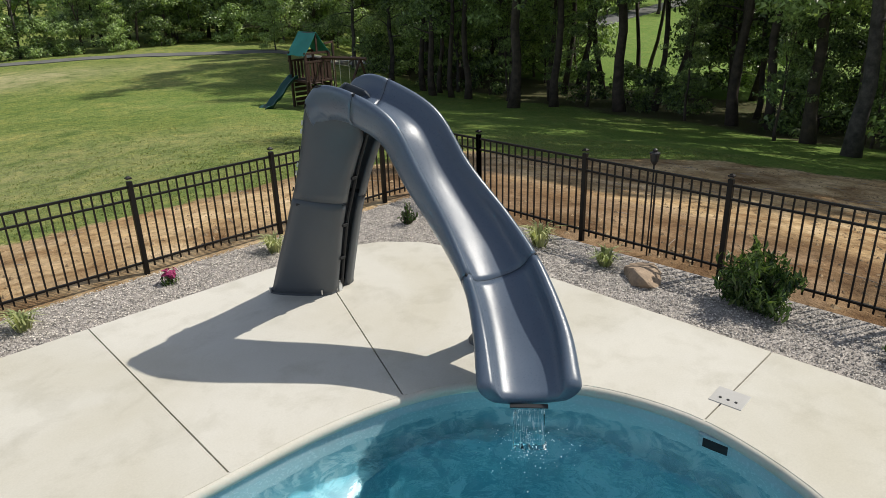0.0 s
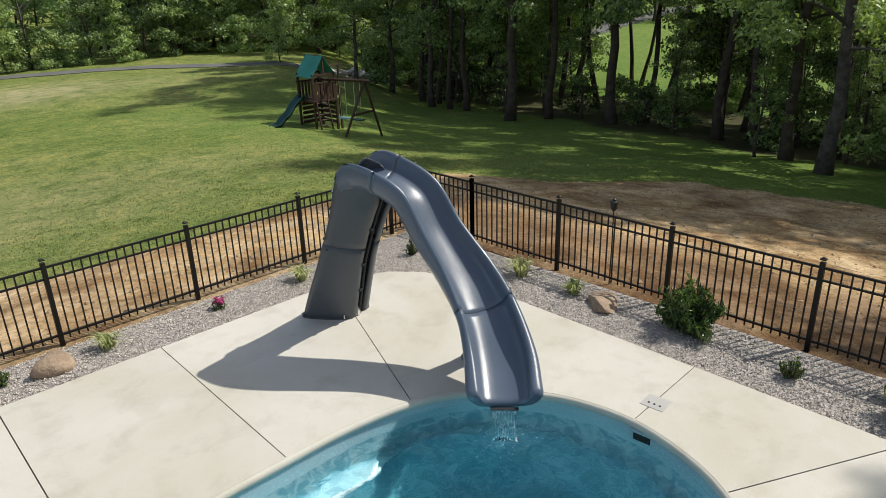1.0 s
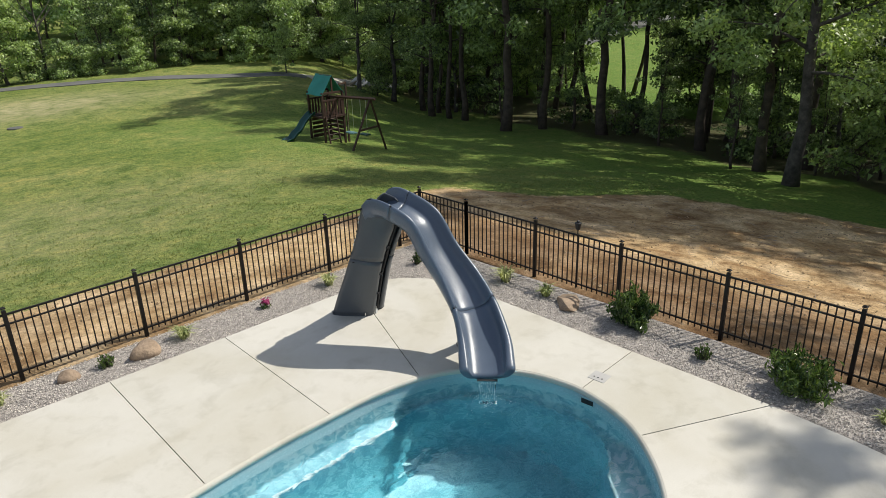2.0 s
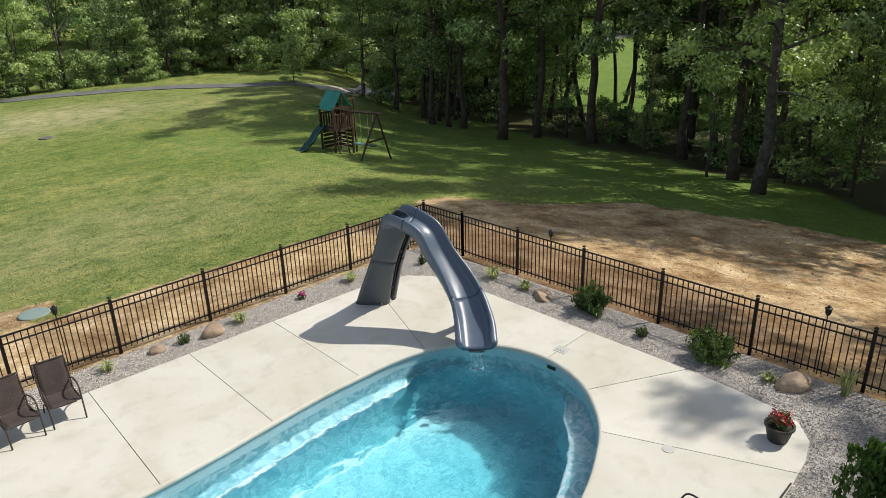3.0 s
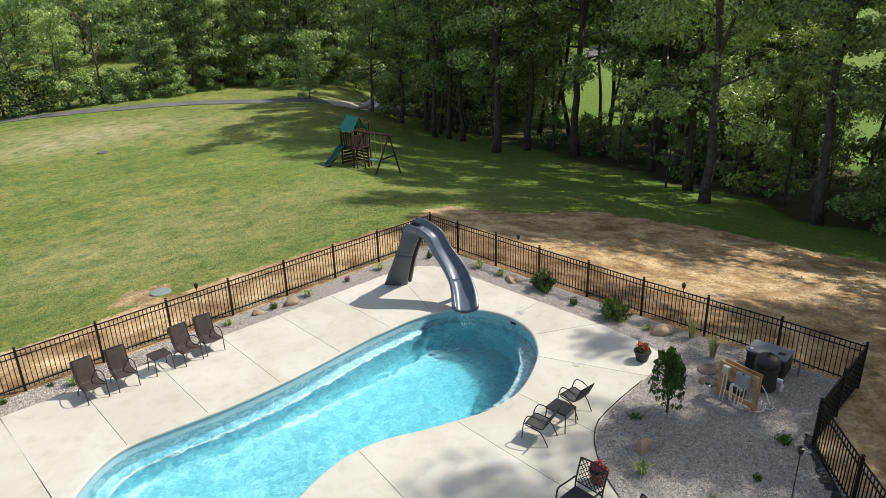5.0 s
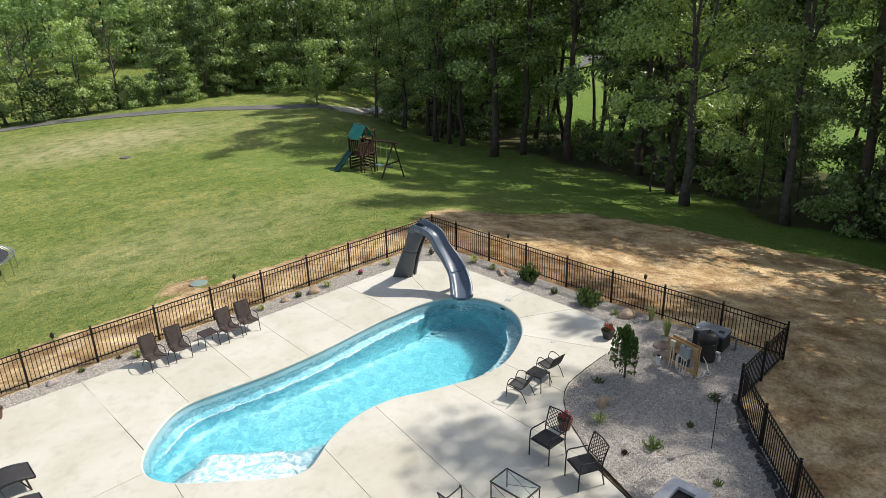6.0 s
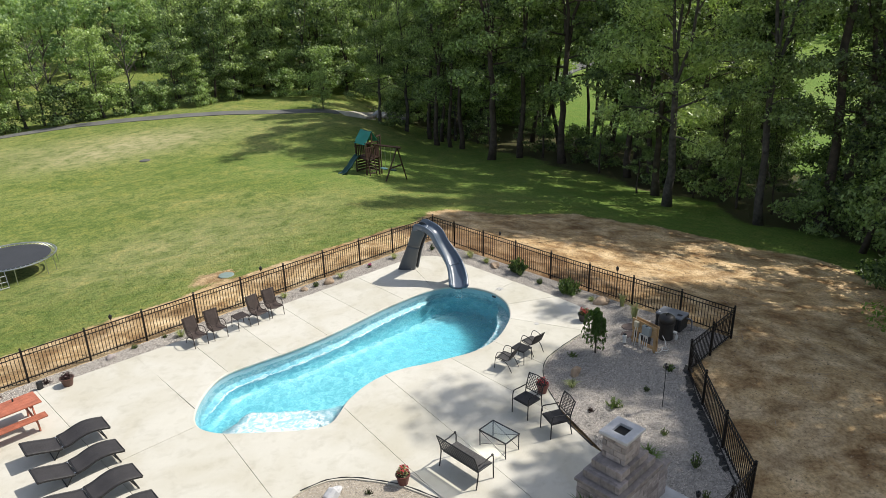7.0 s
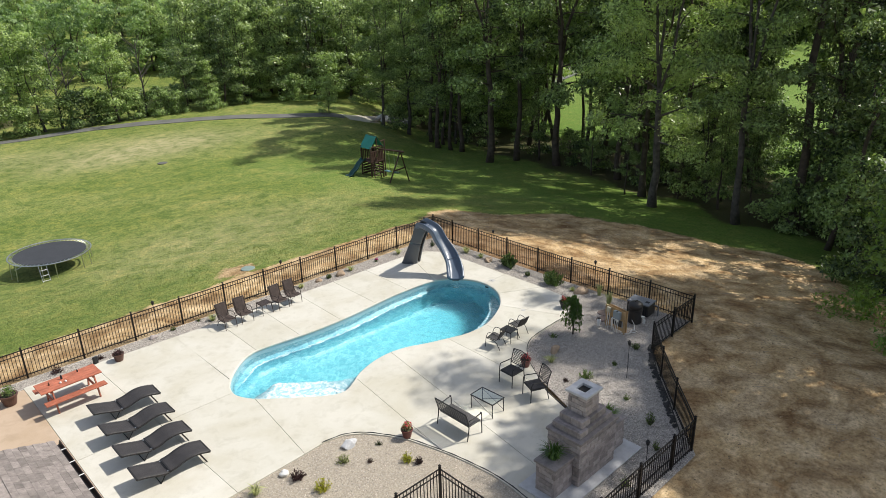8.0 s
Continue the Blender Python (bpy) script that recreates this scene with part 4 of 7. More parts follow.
def build_slide():
    t = thing("pool_slide", "grey-blue moulded pool slide with an enclosed ladder tower", "slide", 0, 0, 0)
    L = [Vector(p) for p in spline(RIM_NEAR, 8)]
    R = [Vector(p) for p in spline(RIM_FAR, 8)]
    n = len(L)
    mid = [(a + b) / 2 for a, b in zip(L, R)]
    # half of the open profile: distance from the rim's line, depth under it
    inner = [(-0.016, 0.004), (-0.030, -0.022), (-0.040, -0.06), (-0.058, -0.11), (-0.095, -0.155), (-0.155, -0.185), (-0.22, -0.197)]
    outer = [(0.006, 0.012), (0.026, 0.004), (0.044, -0.02), (0.052, -0.06), (0.043, -0.125), (0.008, -0.21), (-0.06, -0.28), (-0.14, -0.32), (-0.22, -0.334)]

    def section(i, shut=0.0, grow=0.0):
        d = (mid[min(i + 1, n - 1)] - mid[max(i - 1, 0)])
        d.z *= 0.8 if i > 12 else 0.35
        side = (R[i] - L[i])
        w = side.length / 2
        side.normalize()
        up = side.cross(d.normalized()).normalized()
        if up.z < 0:
            up = -up
        low = 1 - 0.38 * max(0.0, (i - (n - 20)) / 19) - 0.25 * max(0.0, (6 - i) / 6)
        fat = 1.0 if i > 22 else 0.25 + 0.75 * i / 22
        bell = 1 + 0.9 * max(0.0, (i - (n - 18)) / 17)
        half = []
        for k, (u, v) in enumerate(inner + [(None, -0.201)]):
            half.append((0.0 if u is None else max(w + u - grow, 0.0), v + grow))
        out_ = []
        for k, (u, v) in enumerate(outer + [(None, -0.342)]):
            out_.append((0.0 if u is None else w + (u * fat * bell if u > 0 else u) + grow, v - (grow if k > 2 else -grow)))
        ring = [(-u, v) for u, v in half] + half[-2::-1] + out_ + [(-u, v) for u, v in out_[-2::-1]]
        res = []
        for u, v in ring:
            v *= low
            v = -0.34 * low + (v + 0.34 * low) * (1 - shut)
            res.append(mid[i] + side * u * (1 - 0.42 * shut ** 1.4) + up * v)
        return res

    cuts = [0, 17, 47, n - 1]
    for (a, b), nm in zip(zip(cuts, cuts[1:]), ("entry_section", "upper_runway", "lower_runway")):
        rings = [section(i) for i in range(a, b + 1)]
        if b < n - 1:
            rings[-1] = [q + (w - q) * 0.05 for q, w in zip(rings[-1], rings[-2])]
        else:
            end = mid[-1] - mid[-2]
            end.z *= 0.35
            end.normalize()
            for k, s in ((0.015, 0.03), (0.035, 0.09), (0.053, 0.18), (0.068, 0.3), (0.079, 0.45), (0.085, 0.62), (0.086, 0.78)):
                rings.append([q + end * k for q in section(n - 1, s)])
        if a == 0:
            back = (mid[0] - mid[1]).normalized()
            rings = [[q + back * k for q in section(0, s)] for k, s in ((0.05, 0.45), (0.04, 0.22), (0.02, 0.07))] + rings
        bm = bmesh.new()
        loft(bm, rings, True, True)
        part(nm, bm, M_SLIDE, t, smooth=True)
    for i in cuts[1:3]:
        bm = bmesh.new()
        r0, r1 = section(i, 0, 0.0018), section(i + 1, 0, 0.0018)
        loft(bm, [[q + (w - q) * f for q, w in zip(r0, r1)] for f in (-0.035, 0.02)], True)
        part("seam", bm, M_SEAM, t, "dark joint between slide sections")
        for s in (-1, 1):
            c = mid[i] + (R[i] - L[i]) * s * 0.53
            part("seam_bolt", lathe(bmesh.new(), [(0.013, -0.02), (0.013, 0.012), (0.004, 0.016)], 8, c), M_SEAM, t)
    # rubber flap under the lip
    e = mid[-1]
    d = Vector((-0.75, -0.66, 0))
    ang = math.atan2(d.y, d.x) - math.pi / 2
    bm = box(bmesh.new(), e + d * 0.03 + Vector((0, 0, -0.20)), (0.28, 0.05, 0.010), Matrix.Rotation(ang, 4, "Z"), 0.004)
    part("water_spout", bm, M_SEAM, t, "black rubber lip flap")
    # dark inlay on each hump stands in for the shaded hand hold
    for line, s in ((L, -1), (R, 1)):
        c = line[8]
        fwd = (line[11] - line[6]).normalized()
        sd = (R[8] - L[8]).normalized()
        bm = bmesh.new()
        loft(bm, [[c + fwd * (0.075 * math.cos(k * math.pi / 8)) + sd * (0.013 * math.sin(k * math.pi / 8) + s * 0.004) + Vector((0, 0, h - 0.055 * math.cos(k * math.pi / 8) ** 2 * 0.35)) for k in range(16)] for h in (-0.02, 0.0135)], True, True)
        part("grab_slot", bm, M_SEAM, t, "dark oval inlay for a shaded hand hold")
    # moulded support leg under the runway
    bm = bmesh.new()
    foot, head = Vector((4.64, 4.30, 0.0)), mid[42] + Vector((0.05, 0.03, -0.50))
    loft(bm, [[foot.lerp(head, f) + Vector((math.cos(k * math.pi / 7) * a, math.sin(k * math.pi / 7) * b, 0)) for k in range(14)] for f, a, b in ((0, 0.17, 0.15), (0.03, 0.17, 0.15), (0.05, 0.14, 0.12), (0.5, 0.12, 0.10), (1.0, 0.15, 0.12))], True, True)
    part("support_leg", bm, M_TOWER, t, "moulded grey support leg", smooth=True)
    # ladder tower: two moulded shells, joined at half height
    rs = [Vector(p) for p in spline(TOWER_REAR, 4)]
    fs = [Vector(p) for p in spline(TOWER_FRONT, 4)]
    face = Vector((-0.79, -0.62, 0))
    across = Vector((0.93, 0.36, 0))
    curve = ((0.10, -0.115), (0.035, -0.09), (0.0, -0.035), (0.025, 0.012), (0.10, 0.038), (0.25, 0.056), (0.45, 0.064), (0.65, 0.06), (0.82, 0.046), (0.94, 0.016), (1.0, -0.03), (0.975, -0.09), (0.90, -0.125))

    def shell(side):
        rows = []
        for a, b in zip(rs, fs):
            h = a.z / 2.2
            shift = Vector() if side < 0 else across * (0.34 + 0.10 * h)
            nrm = face if side < 0 else -face
            flare = 0.035 * max(0.0, 1 - a.z / 0.25) ** 2
            k = 1.0 if h < 0.8 else max(0.25, 1 - (h - 0.8) * 4)
            rows.append([a.lerp(b, u) + nrm * (o * k + (flare if o > 0 else 0)) + shift for u, o in curve])
        return rows
    cut = 14
    for side, nm in ((-1, "front_shell"), (1, "back_shell")):
        out = face if side < 0 else -face
        rows = shell(side)
        for lo, hi in ((0, cut), (cut, len(rows) - 1)):
            seg = rows[lo:hi + 1]
            if hi == cut:
                seg = seg[:-1] + [[p + (q - p) * 0.045 for p, q in zip(seg[-1], seg[-2])]]
            part(nm, sheet(bmesh.new(), [[tuple(p) for p in r] for r in seg], 0.02, tuple(out)), M_TOWER, t, "dark grey moulded tower shell", smooth=True)
        r = rows[cut]
        # the joint steps down towards the rear edge
        bm = bmesh.new()
        sheet(bm, [[tuple(p - out * 0.012 + Vector((0, 0, z - (0.05 if k < 4 else 0)))) for k, p in enumerate(r[1:12])] for z in (-0.025, 0.02)], 0.012, tuple(out))
        part("tower_seam", bm, M_SEAM, t)
        base = [(p.x, p.y) for p in rows[0][1:12]]
        cx, cy = sum(p[0] for p in base) / 11, sum(p[1] for p in base) / 11
        part("base_flange", sheet(bmesh.new(), [[(cx + (x - cx) * k, cy + (y - cy) * k, 0.026) for x, y in base] for k in (1.025, 0.96)], 0.02), M_TOWER, t)
        for u in (3, 8, 10):
            p = rows[0][u] + out * 0.012
            part("anchor_bolt", tube(bmesh.new(), [(p.x, p.y, 0.02), (p.x, p.y, 0.07)], 0.011, 6), M_CHROME, t)
    # treads between the shells
    for k in range(7):
        z = 0.26 + 0.27 * k
        j = min(range(len(rs)), key=lambda q: abs(rs[q].z - z))
        c = rs[j].lerp(fs[j], 0.36) + across * 0.19
        ang = math.atan2(across.y, across.x)
        part("step", box(bmesh.new(), (c.x, c.y, z), (0.30, 0.24, 0.035), Matrix.Rotation(ang, 4, "Z"), 0.008), M_TOWER, t)
    # small pale and dark pieces imitate daylight through slots along the rear edge
    for k in range(7):
        z = 1.28 + 0.135 * k
        j = min(range(len(rs)), key=lambda q: abs(rs[q].z - z))
        c = rs[j] + face * 0.012 + (fs[j] - rs[j]) * 0.006
        d = (rs[min(j + 1, len(rs) - 1)] - rs[j - 1]).normalized()
        part("gap_light", tube(bmesh.new(), [c - d * 0.022, c + d * 0.022], 0.007, 6), M_WHITEPVC if k % 3 else M_SEAM, t, "small piece imitating light in a tower edge slot")
    # feed pipe between the shells
    line = [fs[j] + across * 0.07 + face * -0.03 for j in (0, 6, 12, 18, 24)]
    part("feed_pipe", tube(bmesh.new(), line, 0.018, 8), M_SEAM, t, "black water feed pipe")
    p = fs[0] + across * 0.06
    part("pipe_bracket", box(bmesh.new(), (p.x, p.y, 0.055), (0.045, 0.045, 0.11), bev=0.006), M_WHITEPVC, t, "pale pipe bracket")
    for j in (5, 11, 17):
        p = fs[j] + across * 0.05
        part("pipe_clip", box(bmesh.new(), p, (0.06, 0.03, 0.03), bev=0.005), M_SEAM, t)
    # blank maker plate near the hump
    a, b = rs[29], fs[29]
    c = a.lerp(b, 0.62) + face * 0.062
    fwd = (b - a).normalized()
    upv = Vector((-0.25, -0.15, 0.9)).normalized()
    bm = bmesh.new()
    sheet(bm, [[tuple(c + fwd * u + upv * v) for u in (-0.05, 0, 0.05)] for v in (-0.02, 0.02)], 0.006, tuple(face))
    part("maker_plate", bm, M_SEAM, t, "dark blank maker plate")
    return t


build_slide()

# falling water at the lip
bm = bmesh.new()
rows = []
for k in range(9):
    s = k / 8
    c = Vector((3.905, 3.205, 0.0)) + Vector((-0.75, -0.66, 0)) * (0.01 + 0.07 * s)
    rows.append([(c.x + 0.66 * u * (1 + 0.25 * s) + 0.01 * math.sin(9 * u * 20 + k), c.y - 0.75 * u * (1 + 0.25 * s), 0.14 - 0.31 * s * s - 0.004 * math.sin(40 * u)) for u in np.linspace(-0.10, 0.10, 11)])
sheet(bm, rows, 0.006, (0.3, 0.4, 0.5))
fall = part("water_trickle", bm, M_WATER, smooth=True)
tagged(fall, "thin sheet of clear water falling off the slide lip", "water")
fall.visible_shadow = False
bm = bmesh.new()
rr = random.Random(4)
for k in range(60):
    u = rr.uniform(-0.12, 0.12)
    c = Vector((3.905 + 0.66 * u, 3.205 - 0.75 * u, 0.0))
    o = Vector((-0.75, -0.66, 0))
    s0 = rr.uniform(0.0, 0.85)
    s1 = min(1.0, s0 + rr.uniform(0.06, 0.25))
    tube(bm, [c + o * (0.01 + 0.07 * s) + Vector((0, 0, 0.14 - 0.31 * s * s)) for s in (s0, (s0 + s1) / 2, s1)], [0.0006, rr.uniform(0.0008, 0.002), 0.0006], 5, False)
for k in range(260):
    a, r = rr.random() * 6.283, abs(rr.gauss(0, 0.16))
    h = WATER + rr.random() ** 2 * 0.14 * math.exp(-r * 4)
    s = rr.uniform(0.0015, 0.006)
    bmesh.ops.create_icosphere(bm, subdivisions=1, radius=s, matrix=Matrix.Translation((3.85 + r * math.cos(a), 3.17 + r * math.sin(a), h)))
M_FOAM = mat("white_splash", (0.85, 0.9, 0.92), 0.3, 0, 0.05, 10, 40, 0.0)
tagged(part("splash_drops", bm, M_FOAM, smooth=True), "white splashing drops where water meets the pool", "water", kind="stuff")


# ---- furniture ----
def copies(src, places):
    for x, y, rz in places:
        copy_thing(src, pose(x, y, src.location.z, 0, 0, rz))


def sling_chair(x, y, rz):
    """Faces -y; high sling back, looped arms."""
    t = thing("patio_chair", "brown sling patio chair with a high back and looped arms", "chair", x, y, 0.0, rz, "sling chairs by the fence")
    prof = [(-0.27, 0.385), (-0.20, 0.405), (-0.05, 0.385), (0.10, 0.365), (0.19, 0.375), (0.24, 0.43), (0.29, 0.58), (0.345, 0.76), (0.40, 0.93), (0.42, 0.98)]
    p2 = spline(prof, 3)
    for nm, a, b in (("seat", 0, 14), ("backrest", 14, len(p2))):
        bm = bmesh.new()
        sheet(bm, [[(u, q[0], q[1] - 0.022 * (1 - (u / 0.24) ** 2)) for u in np.linspace(-0.235, 0.235, 7)] for q in p2[a:b + 1]], 0.012)
        part(nm, bm, M_SLING, t, smooth=True)
    for s in (-0.25, 0.25):
        part("side_rail", tube(bmesh.new(), [(s, *q) for q in prof], 0.014, 7), M_BROWNMETAL, t, smooth=True)
        leg = spline([(s * 1.02, -0.33, 0.0), (s * 1.03, -0.30, 0.35), (s * 1.05, -0.25, 0.58), (s * 1.06, -0.16, 0.655), (s * 1.06, 0.02, 0.64), (s * 1.05, 0.18, 0.60), (s, 0.30, 0.55)], 3)
        part("armrest", tube(bmesh.new(), leg, 0.014, 7), M_BROWNMETAL, t, smooth=True)
        part("back_leg", tube(bmesh.new(), spline([(s * 1.03, -0.26, 0.37), (s * 1.03, 0.05, 0.34), (s * 1.03, 0.27, 0.16), (s * 1.03, 0.34, 0.0)], 3), 0.014, 7), M_BROWNMETAL, t, smooth=True)
    part("cross_bar", tube(bmesh.new(), [(-0.25, 0.415, 0.975), (0.25, 0.415, 0.975)], 0.013, 7), M_BROWNMETAL, t)
    part("front_bar", tube(bmesh.new(), [(-0.25, -0.27, 0.38), (0.25, -0.27, 0.38)], 0.013, 7), M_BROWNMETAL, t)
    return t


c = sling_chair(-4.90, 6.80, 3)
c.scale = (0.93, 0.93, 0.88)
copies(c, [(-4.17, 6.80, -2), (-2.57, 6.80, 4), (-1.92, 6.86, -3)])


def slat_table(x, y, rz, material, label, w=0.46, d=0.46, h=0.44, n=9):
    t = thing("side_table", label, "table", x, y, 0.0, rz)
    for k in range(n):
        part("slat", box(bmesh.new(), (0, -d / 2 + d * (k + 0.5) / n, h), (w, d / n * 0.86, 0.014), bev=0.003), material, t)
    for s in (-1, 1):
        part("apron", box(bmesh.new(), (s * (w / 2 - 0.012), 0, h - 0.025), (0.02, d, 0.03), bev=0.003), material, t)
        for q in (-1, 1):
            part("leg", tube(bmesh.new(), [(s * (w / 2 - 0.02), q * (d / 2 - 0.02), h - 0.02), (s * (w / 2 + 0.005), q * (d / 2 + 0.005), 0.0)], 0.013, 7), material, t)
    return t


slat_table(-3.27, 6.80, 2, M_BROWNMETAL, "low brown slatted metal side table")


def low_chair(x, y, rz, label):
    """Faces +y; mesh seat and low raked back, round arms."""
    t = thing("patio_chair", label, "chair", x, y, 0.0, rz, "mesh chairs by the pool")
    prof = [(0.27, 0.40), (0.18, 0.42), (0.0, 0.395), (-0.14, 0.385), (-0.20, 0.43), (-0.27, 0.58), (-0.36, 0.78)]
    p2 = spline(prof, 3)
    for nm, a, b, m_ in (("seat", 0, 11, M_MESHSEAT), ("backrest", 11, len(p2), M_LOUNGE)):
        bm = bmesh.new()
        sheet(bm, [[(u, q[0], q[1] - 0.02 * (1 - (u / 0.24) ** 2)) for u in np.linspace(-0.235, 0.235, 7)] for q in p2[a:b + 1]], 0.012)
        part(nm, bm, m_, t, smooth=True)
    for s in (-0.25, 0.25):
        part("side_rail", tube(bmesh.new(), [(s, *q) for q in prof], 0.013, 7), M_BLACKMETAL, t, smooth=True)
        part("armrest", tube(bmesh.new(), spline([(s * 1.04, 0.33, 0.0), (s * 1.05, 0.29, 0.4), (s * 1.08, 0.20, 0.62), (s * 1.08, 0.05, 0.66), (s * 1.06, -0.12, 0.62), (s, -0.26, 0.55)], 3), 0.013, 7), M_BLACKMETAL, t, smooth=True)
        part("back_leg", tube(bmesh.new(), spline([(s * 1.03, 0.25, 0.38), (s * 1.03, -0.12, 0.32), (s * 1.04, -0.33, 0.0)], 3), 0.013, 7), M_BLACKMETAL, t, smooth=True)
    part("cross_bar", tube(bmesh.new(), [(-0.25, -0.36, 0.78), (0.25, -0.36, 0.78)], 0.012, 7), M_BLACKMETAL, t)
    part("front_bar", tube(bmesh.new(), [(-0.25, 0.27, 0.395), (0.25, 0.27, 0.395)], 0.012, 7), M_BLACKMETAL, t)
    return t


c = low_chair(1.05, -1.68, 12, "black metal patio chair with grey mesh seat")
c.scale = (0.88, 0.9, 0.93)
copies(c, [(2.34, -1.62, -4)])
slat_table(1.70, -1.72, 4, M_BLACKMETAL, "low black slatted metal side table", 0.42, 0.50, 0.44)


def lattice_back(t, w, z0, z1, y0, y1, n=7, name="lattice_bar", material=None):
    """Crossing strips inside a back frame that leans from y0 to y1."""
    h = z1 - z0
    sp = w / n

    def at(u, z):
        return (u, y0 + (y1 - y0) * (z - z0) / h, z)
    for s in (-1, 1):
        k = -w / 2 - h
        while k < w / 2 + h:
            pts = []
            for j in range(9):
                z = z0 + h * j / 8
                u = k + s * (z - z0) + (h if s < 0 else 0)
                if abs(u) <= w / 2 + 0.01:
                    pts.append(at(u, z))
            if len(pts) > 1:
                part(name, tube(bmesh.new(), [pts[0], pts[-1]], 0.008, 4), material or M_BLACKMETAL, t)
            k += sp


def lattice_chair(x, y, rz, label):
    """Faces +y, square frame, diagonal lattice back."""
    t = thing("patio_chair", label, "chair", x, y, 0.0, rz, "black lattice chairs")
    part("seat", box(bmesh.new(), (0, 0.0, 0.42), (0.54, 0.52, 0.045), bev=0.015), M_BLACKMETAL, t)
    part("seat_cushion", sheet(bmesh.new(), [[(u, v, 0.458 + 0.008 * math.cos(u * 5) * math.cos(v * 5)) for u in np.linspace(-0.25, 0.25, 6)] for v in np.linspace(-0.24, 0.24, 6)], 0.018), M_LOUNGE, t, "charcoal seat panel")
    for s in (-0.28, 0.28):
        part("front_leg", tube(bmesh.new(), spline([(s, 0.28, 0), (s, 0.27, 0.4), (s, 0.25, 0.62), (s, 0.18, 0.665), (s, 0.0, 0.65), (s, -0.25, 0.64)], 3), 0.016, 7), M_BLACKMETAL, t, smooth=True)
        part("back_leg", tube(bmesh.new(), spline([(s, -0.34, 0), (s, -0.27, 0.40), (s, -0.30, 0.65), (s, -0.40, 0.96)], 3), 0.016, 7), M_BLACKMETAL, t, smooth=True)
    part("top_bar", tube(bmesh.new(), [(-0.28, -0.40, 0.96), (0, -0.415, 0.985), (0.28, -0.40, 0.96)], 0.016, 7), M_BLACKMETAL, t)
    part("lower_bar", tube(bmesh.new(), [(-0.28, -0.285, 0.52), (0.28, -0.285, 0.52)], 0.012, 7), M_BLACKMETAL, t)
    lattice_back(t, 0.54, 0.53, 0.95, -0.29, -0.40, 6)
    return t


c = lattice_chair(-0.35, -3.62, 88, "black metal armchair with a lattice back")
copies(c, [(-0.50, -4.70, 66)])

t = thing("glass_table", "low coffee table with a glass top and crossed black legs", "table", -2.03, -4.10, 0.0, 2)
g = part("tabletop", box(bmesh.new(), (0, 0, 0.475), (0.54, 0.86, 0.010), bev=0.002), M_GLASS, t, "clear greenish glass top")
g.visible_shadow = False
for s in (-1, 1):
    part("top_rail", box(bmesh.new(), (s * 0.27, 0, 0.468), (0.03, 0.88, 0.03), bev=0.004), M_BLACKMETAL, t)
    part("end_rail", box(bmesh.new(), (0, s * 0.43, 0.467), (0.52, 0.03, 0.028), bev=0.004), M_BLACKMETAL, t)
    for q in (-1, 1):
        part("leg", tube(bmesh.new(), [(s * 0.26, q * 0.42, 0.0), (s * 0.26, q * 0.42, 0.46)], 0.015, 7), M_BLACKMETAL, t)
        part("brace", tube(bmesh.new(), [(s * 0.26, -q * 0.42, 0.06), (s * 0.26, q * 0.42, 0.44)], 0.007, 5), M_BLACKMETAL, t)

t = thing("garden_bench", "black metal two-seat bench with a slatted back", "bench", -3.27, -4.15, 0.0, -90)
part("seat", box(bmesh.new(), (0, 0.02, 0.42), (1.18, 0.50, 0.035), bev=0.012), M_MESHSEAT, t, "grey woven seat")
for s in (-0.62, 0.62):
    part("front_leg", tube(bmesh.new(), spline([(s, 0.28, 0), (s, 0.27, 0.4), (s, 0.27, 0.62), (s, 0.2, 0.68), (s, 0.0, 0.65), (s, -0.24, 0.64)], 3), 0.017, 7), M_BLACKMETAL, t, smooth=True)
    part("back_leg", tube(bmesh.new(), spline([(s, -0.32, 0), (s, -0.25, 0.40), (s, -0.29, 0.65), (s, -0.38, 0.92)], 3), 0.017, 7), M_BLACKMETAL, t, smooth=True)
    part("arm_scroll", lathe(bmesh.new(), [(0.012, 0.66), (0.032, 0.68), (0.03, 0.71), (0.01, 0.72)], 10, (s, 0.24, 0)), M_BLACKMETAL, t)
part("top_bar", tube(bmesh.new(), [(-0.62, -0.38, 0.92), (0.62, -0.38, 0.92)], 0.017, 7), M_BLACKMETAL, t)
part("lower_bar", tube(bmesh.new(), [(-0.62, -0.265, 0.50), (0.62, -0.265, 0.50)], 0.014, 7), M_BLACKMETAL, t)
for k in range(7):
    f = (k + 0.5) / 7
    part("back_slat", box(bmesh.new(), (0, -0.267 - 0.11 * f, 0.51 + 0.40 * f), (1.22, 0.010, 0.034), Matrix.Rotation(radians(14), 4, "X"), 0.003), M_BLACKMETAL, t)


